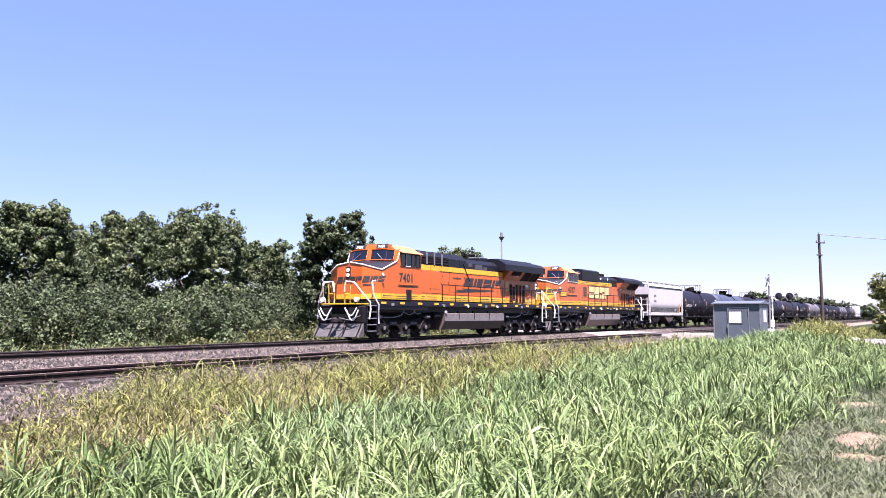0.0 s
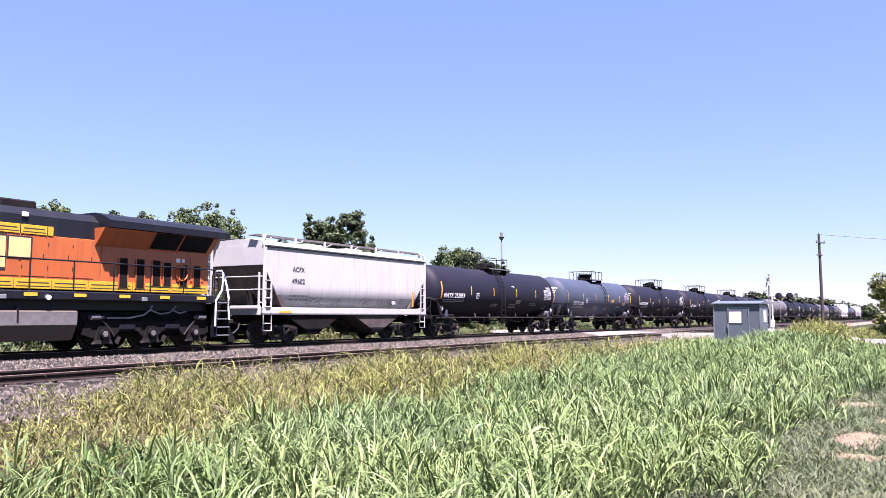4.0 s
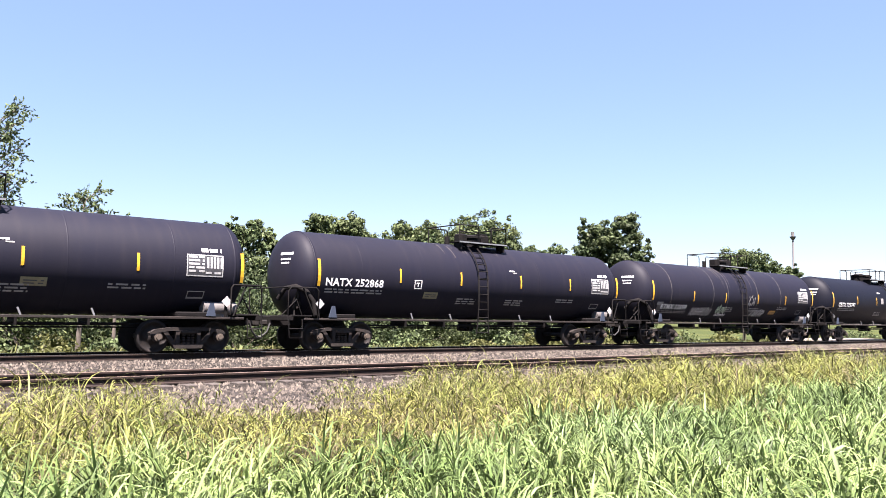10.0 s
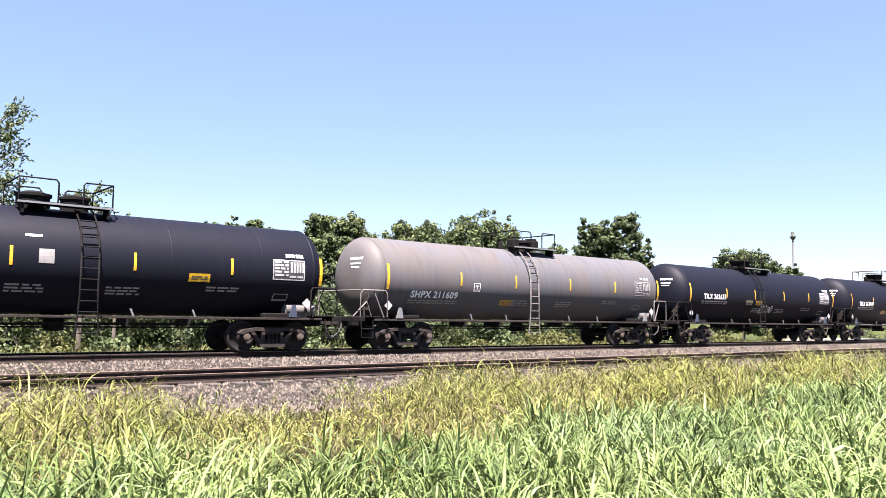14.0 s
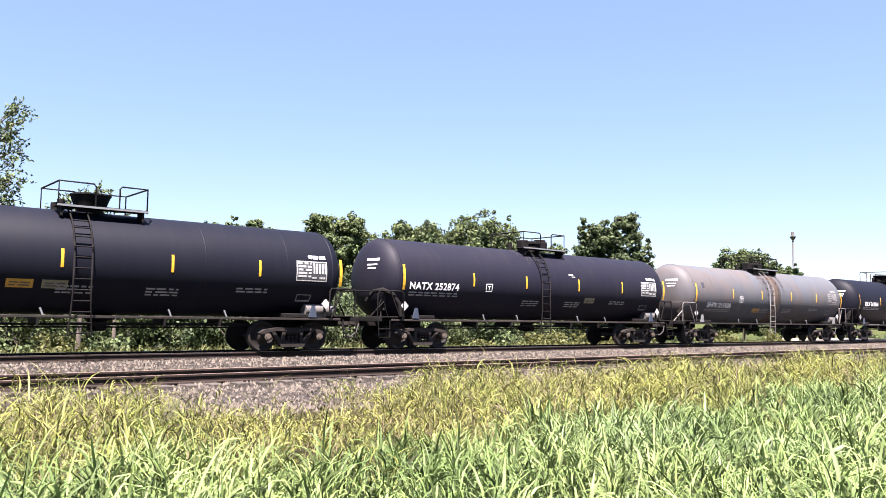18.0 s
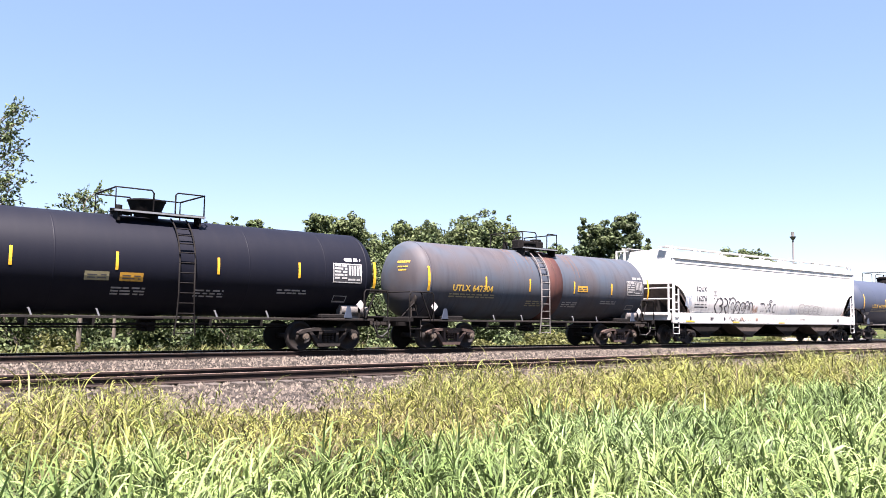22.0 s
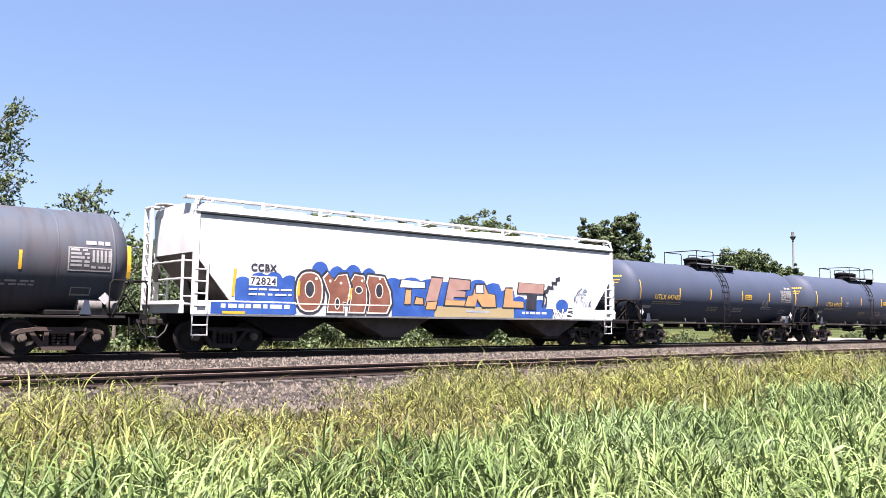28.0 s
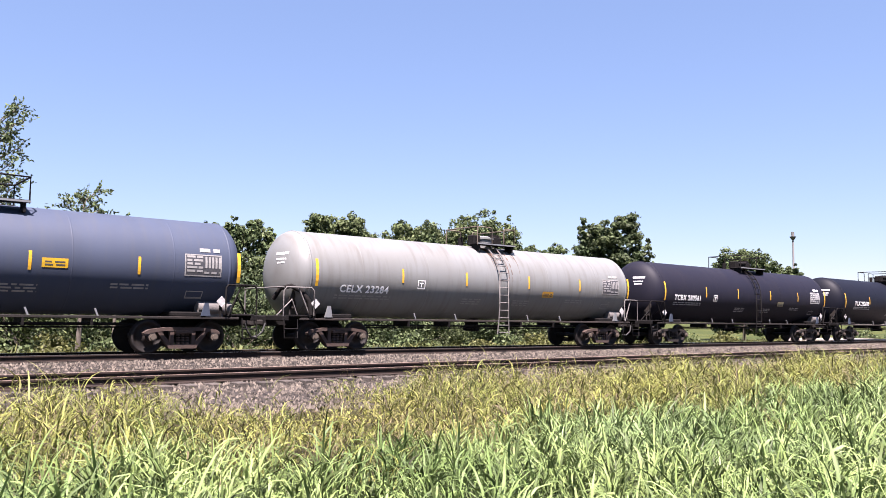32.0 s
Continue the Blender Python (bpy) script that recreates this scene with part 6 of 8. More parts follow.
def white_hopper_marks(car, y, rng):
    part("owner_mark", flat_text("EQUX", 0.30, -6.86, 2.52, y), M["ink"], car, "stencilled owner mark")
    part("car_number", flat_text("16276", 0.32, -6.86, 2.07, y), M["ink"], car, "stencilled car number")
    small_bars(car, rng, -7.4, 1.86, 1.05, 2, y, 0.05, 0.08, "ink")
    part("data_panel", flat(Shape(), [(0, 0), (0.28, 0), (0.28, 0.05), (0, 0.05), (0, 0.20), (0.28, 0.20), (0.28, 0.25), (0, 0.25), (0.1, 0.08), (0.18, 0.08), (0.18, 0.17), (0.1, 0.17)],
                               [(0, 1, 2, 3), (4, 5, 6, 7), (8, 9, 10, 11)], -5.85, 2.32, y), M["grayletter"], car)
    tag = random.Random(5)
    stroke = lambda pts, x, z, w, h, t, m: part("graffiti", flat(Shape(), *ribbon([(u * w, v * h) for u, v in pts], t), x, z, y), M[m], car, "hand-drawn sprayed line")
    arc = lambda cx, cy, rx, ry, a0, a1, n=12: [(cx + rx * math.cos(a0 + (a1 - a0) * i / n), cy + ry * math.sin(a0 + (a1 - a0) * i / n)) for i in range(n + 1)]
    # tall tag in heavy strokes
    for x, runs in ((-5.78, ([(0, 1), (0.05, 0)], [(0.8, 1), (0.08, 0.45), (0.9, 0)])), (-5.36, ([(0, 0), (0.05, 1)], arc(0.1, 0.75, 0.7, 0.25, 1.57, -1.57), arc(0.1, 0.25, 0.8, 0.25, 1.57, -1.57))),
                    (-4.94, ([(0, 0), (0.1, 1)], arc(0.1, 0.72, 0.7, 0.28, 1.57, -1.57), [(0.15, 0.45), (0.95, 0)])), (-4.58, ([(0.1, 0), (0.2, 1), (0.5, 1.05)],))):
        for pts in runs:
            stroke(pts, x, 1.46, 0.40, 0.78, 0.06, "ink")
            stroke([(u + 0.10, v * 0.9 + 0.04) for u, v in pts], x, 1.46, 0.40, 0.78, 0.035, "ink")
    # a run of bubble letters whose feet cross the sill
    for x, w, h, a0, a1 in ((-4.45, 0.62, 0.80, -0.6, 4.6), (-3.92, 0.52, 0.62, 0.2, 6.2), (-3.42, 0.50, 0.58, 0.0, 6.1), (-2.98, 0.42, 0.66, -0.2, 3.4), (-2.62, 0.40, 0.60, -0.2, 3.3)):
        stroke(arc(0.5, 0.45, 0.55, 0.55, a0, a1, 18), x, 1.48, w, h, 0.05, "ink")
        stroke(arc(0.5, 0.5, 0.2, 0.22, a0 + 1, a1 + 0.6, 9), x, 1.48, w, h, 0.035, "ink")
    for x in (-4.4, -3.85, -3.35):
        part("graffiti", flat(Shape(), *ribbon([(u * 0.4, v * 0.3) for u, v in arc(0.5, 0.9, 0.5, 0.8, 3.3, 6.1, 9)], 0.035), x, 1.10, -1.521), M["ink"], car, "hand-drawn sprayed line")
    scribbles(car, ((-2.35, 1.54, 0.62, 0.42, 4), (-2.2, 1.56, 0.5, 0.3, 3)), "rusty_line", tag, y, 0.035)
    for x, runs in ((-1.50, ([(0, 1), (1, 1)], [(0.5, 1), (0.45, 0)])), (-1.12, ([(0, 0), (0.1, 1), (0.5, 0.4), (0.9, 1), (1, 0)],)), (-0.70, ([(0, 0), (0.1, 1)], arc(0.1, 0.75, 0.6, 0.25, 1.57, -1.57), [(0.15, 0.5), (0.95, 0)])),
                    (-0.28, (arc(0.6, 0.5, 0.5, 0.5, 1.0, 5.4),))):
        for pts in runs:
            stroke(pts, x, 1.60, 0.36, 0.46, 0.05, "ink")
    stroke(arc(0.5, 0.5, 0.5, 0.5, 0, 6.28), -0.62, 2.14, 0.3, 0.1, 0.035, "ink")
    for x, w, h in ((2.55, 0.75, 0.56), (3.15, 0.65, 0.5), (3.7, 0.6, 0.52), (4.2, 0.62, 0.48), (4.75, 0.5, 0.4)):
        stroke(arc(0.5, 0.5, 0.5, 0.5, 0.4, 6.4, 16), x, 1.56, w, h, 0.035, "grayletter")
        stroke(arc(0.45, 0.5, 0.2, 0.2, 0.4, 6.0, 8), x, 1.56, w, h, 0.03, "grayletter")
    scribbles(car, ((1.5, 1.54, 0.9, 0.34, 4),), "slateline", tag, y, 0.035)
    scribbles(car, ((-8.15, 1.75, 0.5, 0.65, 5),), "slateline", tag, y, 0.035)
    scribbles(car, ((4.0, 2.0, 1.3, 0.3, 3),), "faint", tag, y, 0.03)
    ys = -1.521
    for x, w, mt in ((-7.9, 0.14, "ink"), (-6.2, 0.3, "ink"), (-5.0, 0.12, "ink"), (-4.6, 0.8, "grayletter"), (-3.5, 0.3, "rusty_line"), (-2.9, 0.4, "rusty_line"), (-2.1, 0.4, "rusty_line"), (-0.5, 0.9, "grayletter"), (0.9, 1.2, "grayletter"),
                     (2.5, 0.7, "grayletter"), (4.0, 0.9, "faint"), (5.3, 0.7, "grayletter"), (6.9, 0.3, "ink")):
        scribbles(car, ((x, 1.14, w, 0.24, 3),), mt, tag, ys, 0.03)
    part("reflective_strip", Shape().box((-3.9, -1.519, 1.07), (0.6, 0.008, 0.06)).box((0.6, -1.519, 1.07), (0.6, 0.008, 0.06)), M["reflex"], car)


def spray(car, pts, y, material, edge=0.07, rim=None, label=""):
    """One sprayed shape with a dark outline and, if asked, a pale one inside it."""
    part("graffiti", outline(pts, y, edge), M["ink"], car, "black sprayed outline")
    if rim:
        part("graffiti", poly(pts, y - 0.0008), M[rim], car)
        n = len(pts)
        cx, cz = sum(p[0] for p in pts) / n, sum(p[1] for p in pts) / n
        pts = [(cx + (x - cx) * 0.90, cz + (z - cz) * 0.93) for x, z in pts]
    part("graffiti", poly(pts, y - 0.0016), M[material], car, label)


def humps(x0, x1, z0, tops, depth):
    """A closed outline with a flat foot and a row of rounded humps on top."""
    pts = [(x1, z0), (x0, z0)][::-1]
    n = len(tops)
    up = []
    for i, z in enumerate(tops):
        for q in range(6):
            u = (i + q / 6) / n
            up.append((x0 + (x1 - x0) * u, z - depth + depth * math.sin(math.pi * (q + 0.3) / 6.3) ** 0.7))
    return [(x0, z0), (x1, z0)] + up[::-1]


def mural(car, y0):
    """The blue, brown and tan spray painting along the lower side of a hopper."""
    rng = random.Random(77)
    y = -1.511
    blue = "blue sprayed cloud"
    for x0, x1, z0, tops, d, o in ((-7.88, -5.85, 1.15, (2.22, 2.36, 2.40, 2.32), 0.14, 0.0), (-5.35, -2.9, 2.2, (2.80, 2.68, 2.76, 2.68), 0.25, 0.002), (-2.6, 3.5, 1.50, (2.40, 2.45, 2.42, 2.36, 2.44, 2.50, 2.40, 2.2), 0.12, 0.001), (3.4, 5.1, 1.5, (1.95, 1.9, 1.85), 0.1, 0.0005)):
        part("graffiti", poly(humps(x0, x1, z0, tops, d), y + 0.006 - o), M["spray_blue"], car, blue)
    for x0, x1, mt in ((-8.6, -5.9, "spray_blue"), (-2.3, -0.48, "spray_blue"), (-0.48, 3.37, "spray_cream"), (3.37, 5.5, "spray_blue")):
        part("graffiti", poly([(x0, 1.13), (x1, 1.13), (x1 + 0.03, 1.50), (x0, 1.50)], y + 0.0005), M[mt], car)
    # rounded brown letters outlined in black and white, reaching down over the sill
    def ringed(cx, cz, rx, rz, sq):
        out = []
        for q in range(20):
            a = q * math.pi / 10
            c, s = math.cos(a), math.sin(a)
            k = (abs(c) ** sq + abs(s) ** sq) ** (-1 / sq)
            out.append((cx + rx * c * k, cz + rz * s * k))
        return out
    letters = [ringed(-5.42, 1.84, 0.47, 0.62, 2.6),
               [(-4.80, 1.20), (-4.15, 1.20), (-4.20, 1.55), (-4.02, 1.50), (-3.92, 2.05), (-4.08, 2.45), (-4.40, 2.40), (-4.55, 2.22), (-4.80, 2.48), (-4.98, 2.30), (-4.72, 1.75)],
               [(-4.0, 1.20), (-3.38, 1.20), (-3.28, 1.60), (-3.32, 2.10), (-3.42, 2.42), (-3.80, 2.46), (-3.96, 2.2), (-3.90, 1.75)],
               [(-3.28, 1.20), (-2.48, 1.20), (-2.30, 1.55), (-2.36, 1.95), (-2.62, 2.42), (-3.28, 2.46), (-3.34, 2.2), (-3.20, 1.85), (-3.20, 1.5)]]
    for i, pts in enumerate(letters):
        spray(car, pts, y - 0.003 * (i % 2) - 0.001, "spray_brown", 0.08, "spray_rim", "brown sprayed letter shape")
    for x, z, rx, rz in ((-5.42, 1.92, 0.15, 0.24), (-3.62, 1.95, 0.12, 0.10), (-2.82, 1.95, 0.13, 0.22), (-4.42, 1.5, 0.07, 0.16)):
        part("graffiti", blob(x, z, rx + 0.035, rz + 0.035, y - 0.0075, 12), M["spray_rim"], car)
        part("graffiti", blob(x, z, rx, rz, y - 0.0085, 12), M["ink"], car)
    for x, z in ((-5.2, 2.25), (-4.7, 2.2), (-4.3, 2.15), (-3.5, 2.25), (-2.8, 2.35), (-4.0, 1.75)):
        part("graffiti", blob(x, z, 0.05, 0.05, y - 0.0085, 8), M["spray_rim"], car, "pale sprayed dot")
    part("graffiti", poly([(-5.92, 1.44), (-2.35, 1.46), (-2.35, 1.50), (-5.92, 1.48)], y - 0.009), M["spray_rim"], car)
    part("graffiti", poly([(-5.88, 1.75), (-5.78, 1.7), (-5.76, 2.15), (-5.82, 2.2)], y - 0.009), M["reflex"], car)
    part("graffiti", poly([(-4.0, 1.62), (-3.94, 1.62), (-3.86, 2.0), (-3.92, 2.0)], y - 0.009), M["reflex"], car)
    # slanted tan and rosy letters
    P = lambda *a: [(a[i], a[i + 1]) for i in range(0, len(a), 2)]
    tan = "tan sprayed letter shape"
    for i, (pts, mt) in enumerate(((P(-1.98, 2.10, -0.92, 2.10, -0.92, 2.30, -1.90, 2.36), "spray_pale"), (P(-1.78, 1.55, -1.52, 1.55, -1.50, 2.02, -1.72, 2.02), "spray_tan"), (P(-1.35, 1.55, -0.98, 1.55, -1.0, 1.74, -1.28, 1.78), "spray_tan"),
                                   (P(-0.92, 1.50, -0.42, 1.50, -0.12, 2.46, -0.62, 2.48), "spray_rose"), (P(-0.85, 1.38, -0.44, 1.38, -0.36, 1.66, -0.80, 1.62), "spray_tan"),
                                   (P(-0.04, 1.52, 1.08, 1.52, 1.06, 1.72, 0.36, 1.74, 0.40, 1.84, 0.92, 1.84, 0.94, 2.04, 0.46, 2.06, 1.14, 2.12, 1.16, 2.44, 0.20, 2.48), "spray_rose"),
                                   (P(-0.02, 1.54, 1.06, 1.54, 1.04, 1.70, 0.02, 1.72), "spray_tan"), (P(0.92, 1.52, 1.42, 1.52, 1.5, 1.80, 1.74, 1.52, 2.42, 1.52, 2.38, 1.96, 2.02, 2.0, 1.84, 2.32, 1.42, 2.30, 1.3, 1.92, 1.06, 1.88), "spray_tan"),
                                   (P(1.45, 2.02, 1.80, 2.02, 1.78, 2.30, 1.44, 2.28), "spray_pale"), (P(2.80, 1.52, 3.86, 1.52, 3.86, 1.74, 3.32, 1.76, 3.30, 2.22, 2.92, 2.22), "spray_tan"),
                                   (P(4.02, 1.50, 4.52, 1.50, 4.56, 2.06, 4.10, 2.06), "ink"), (P(3.56, 2.08, 4.94, 2.08, 4.96, 2.44, 3.62, 2.46), "spray_rose"))):
        spray(car, pts, y + 0.002 - 0.0018 * i if i > 5 else y - 0.0018 * (i % 3), mt, 0.06, None, tan)
    for pts in ([(5.0, 2.12), (5.2, 2.2), (5.25, 2.34), (5.5, 2.32), (5.48, 2.52), (5.7, 2.5), (5.72, 2.66), (5.92, 2.70)], [(4.98, 2.10), (5.0, 1.8), (4.9, 1.55)], [(5.0, 2.1), (5.15, 1.9), (5.1, 1.55)]):
        vs, fs = ribbon(pts, 0.16 if len(pts) > 4 else 0.09)
        part("graffiti", flat(Shape(), vs, fs, 0, 0, y), M["ink"], car, "thick black sprayed line")
    part("graffiti", blob(6.05, 1.62, 0.36, 0.27, y + 0.003, 16), M["spray_blue"], car, blue)
    for i, (mt, t) in enumerate((("ink", 0.17), ("whiteletter", 0.08))):
        for pts in ([(5.55, 1.5), (5.65, 1.18), (5.82, 1.42), (6.0, 1.18), (6.1, 1.5)], [(6.66, 1.48), (6.35, 1.46), (6.36, 1.32), (6.66, 1.28), (6.64, 1.14), (6.32, 1.16)]):
            vs, fs = ribbon(pts, t)
            part("graffiti", flat(Shape(), vs, fs, 0, 0, y - 0.002 * i - 0.003), M[mt], car)
    scribbles(car, ((6.75, 1.80, 0.6, 0.4, 3), (7.3, 1.62, 0.55, 0.3, 3), (6.9, 2.1, 0.7, 0.35, 2)), "slateline", rng, -1.512, 0.045)
    part("graffiti", flat_bars(rng, -8.3, 1.30, 2.2, 1, y - 0.004, 0.12), M["spray_pale"], car)
    part("graffiti", flat_bars(rng, 3.8, 1.28, 1.4, 1, y - 0.004, 0.09), M["spray_pale"], car)
    part("graffiti", flat_bars(rng, 1.0, 1.30, 1.1, 1, y - 0.004, 0.07), M["slateline"], car)
    part("sill_line", poly([(-8.6, 1.47), (-5.9, 1.47), (-5.9, 1.51), (-8.6, 1.51)], y - 0.002), M["whiteletter"], car)
    part("owner_mark", flat_text("CCBX", 0.29, -6.99, 2.41, y - 0.004), M["ink"], car, "black stencilled mark")
    part("number_patch", poly([(-7.45, 1.97), (-6.55, 1.97), (-6.55, 2.25), (-7.45, 2.25)], y - 0.003), M["whiteletter"], car)
    part("car_number", flat_text("72824", 0.31, -6.99, 2.0, y - 0.006), M["ink"], car, "black stencilled number")
    small_bars(car, rng, -7.45, 1.84, 1.4, 2, y - 0.003, 0.05, 0.10, "whiteletter")
    part("reflective_strip", poly([(-7.99, 1.64), (-7.90, 1.64), (-7.84, 2.44), (-7.93, 2.44)], y), M["reflex"], car)


def loco_truck(car, x):
    t = part("truck", Shape().box((0, 0, 0.66), (3.9, 1.8, 0.5), 0.03).box((0, 0, 1.05), (4.6, 1.9, 0.42), 0.04), M["under"], car, at=pose(x, 0, 0))
    for s in (-1, 1):
        y = s * 1.10
        part("side_frame", Shape().prism([(-2.5, 0.52), (-2.45, 0.92), (-1.2, 0.98), (-0.9, 0.90), (0.9, 0.90), (1.2, 0.98), (2.45, 0.92), (2.5, 0.52), (2.2, 0.42), (1.4, 0.42), (1.2, 0.60), (0.5, 0.60), (0.3, 0.42),
                                          (-0.3, 0.42), (-0.5, 0.60), (-1.2, 0.60), (-1.4, 0.42), (-2.2, 0.42)], y - 0.10, y + 0.10), M["under"], t)
        for k in (-0.9, 0.9):
            part("spring_plank", Shape().box((k, y + s * 0.06, 0.74), (0.6, 0.16, 0.18), 0.03), M["locoblack"], t)
        for wx in (-1.8, 0, 1.8):
            part("journal_box", Shape().prism([(wx - 0.30, 0.28), (wx - 0.17, 0.76), (wx + 0.17, 0.76), (wx + 0.30, 0.28)], y + s * 0.10 - 0.07, y + s * 0.10 + 0.07).cyl((wx, y + s * 0.16, 0.53), (wx, y + s * 0.26, 0.53), 0.15, 12), M["under"], t)
            part("bearing_cap", Shape().cyl((wx, y + s * 0.26, 0.53), (wx, y + s * 0.275, 0.53), 0.09, 10), M["walkway"], t, "dusty bearing cap")
            part("brake_shoe", Shape().prism([(wx + 0.50, 0.25), (wx + 0.62, 0.18), (wx + 0.72, 0.40), (wx + 0.56, 0.48)], y - 0.05, y + 0.05), M["truck"], t, "rusty brake shoe")
            part("pedestal_tie", Shape().prism([(wx - 0.34, 0.22), (wx - 0.26, 0.34), (wx + 0.26, 0.34), (wx + 0.34, 0.22)], y + s * 0.10 - 0.08, y + s * 0.10 + 0.08), M["truck"], t, "dusty pedestal tie")
        for k in (-1, 1):
            part("brake_cylinder", Shape().cyl((k * 1.95, y + s * 0.14, 1.04), (k * 2.28, y + s * 0.14, 1.04), 0.09, 12).cyl((k * 1.8, y + s * 0.14, 1.04), (k * 1.95, y + s * 0.14, 1.04), 0.05, 8), M["walkway"], t, "dusty brake cylinder")
            part("brake_lever", Shape().tube([(k * 1.9, y + s * 0.13, 0.98), (k * 1.62, y + s * 0.14, 0.72), (k * 1.4, y + s * 0.12, 0.44)], 0.035), M["truck"], t)
        part("air_pipe", Shape().tube([(-1.7, y + s * 0.14, 1.02), (-0.9, y + s * 0.18, 1.02), (-0.35, y + s * 0.20, 1.12), (-0.1, y + s * 0.18, 1.28), (0.0, y + s * 0.16, 1.44)], 0.03)
             .tube([(-0.1, y + s * 0.18, 1.28), (0.3, y + s * 0.2, 1.15), (0.7, y + s * 0.2, 1.20), (0.95, y + s * 0.18, 1.42)], 0.024).tube([(0.8, y + s * 0.18, 1.28), (1.1, y + s * 0.2, 1.18), (1.4, y + s * 0.2, 1.24)], 0.024), M["steel"], t, "pale air pipe looped over the truck")
        part("sand_hose", Shape().tube([(2.3, y, 1.1), (2.52, y, 0.7), (2.58, y * 0.75, 0.2)], 0.025), M["rubber"], t)
    for wx in (-1.8, 0, 1.8):
        w = part("wheelset", shared("loco_wheelset", lambda: wheelset_mesh(0.53)), M["wheel"], t, at=pose(wx, 0, 0.53))
        WHEELS.append((w, wx, 0.53))


def logo_blocks(x0, z0, w, h, slant):
    """The railway's word drawn as four plain slanted masses, each with its own notches."""
    kinds = (((0, 0, 0.90, 0, 0.90, 0.40, 0, 0.40), (0, 0.52, 0.86, 0.52, 0.86, 1, 0, 1)),
             ((0, 0, 0.24, 0, 0.24, 1, 0, 1), (0.32, 0, 0.88, 0, 0.88, 1, 0.32, 1)),
             ((0, 0, 0.88, 0, 0.88, 0.46, 0.06, 0.30), (0, 0.46, 0.88, 0.62, 0.88, 1, 0, 1)),
             ((0, 0, 0.24, 0, 0.24, 1, 0, 1), (0.32, 0.36, 0.90, 0.36, 0.90, 1, 0.32, 1)))
    out = []
    for i, kind in enumerate(kinds):
        a, c = x0 + w * i / 4, w / 4
        for q in kind:
            out.append([(a + c * q[j] + slant * q[j + 1], z0 + h * q[j + 1]) for j in range(0, len(q), 2)])
    return out


def band(car, x0, x1, z0, z1, y, segments, rng, lines=True):
    """A yellow band in pieces, each lined in black."""
    zc, h = (z0 + z1) / 2, z1 - z0
    x = x0
    while x < x1 - 0.05:
        w = min(rng.uniform(*segments), x1 - x)
        p = part("stripe", Shape().box((x + w / 2, y, zc), (w - 0.03, 0.02, h - 0.02), 0.004), M["yellow"], car, "yellow painted stripe")
        if lines and w > 0.5:
            part("stripe_line", Shape().box((x + w / 2, y - 0.011, zc + h * 0.10), (w - 0.2, 0.006, 0.028)).box((x + w / 2, y - 0.011, zc - h * 0.24), (w - 0.12, 0.006, 0.022)), M["darkletter"], p)
        x += w


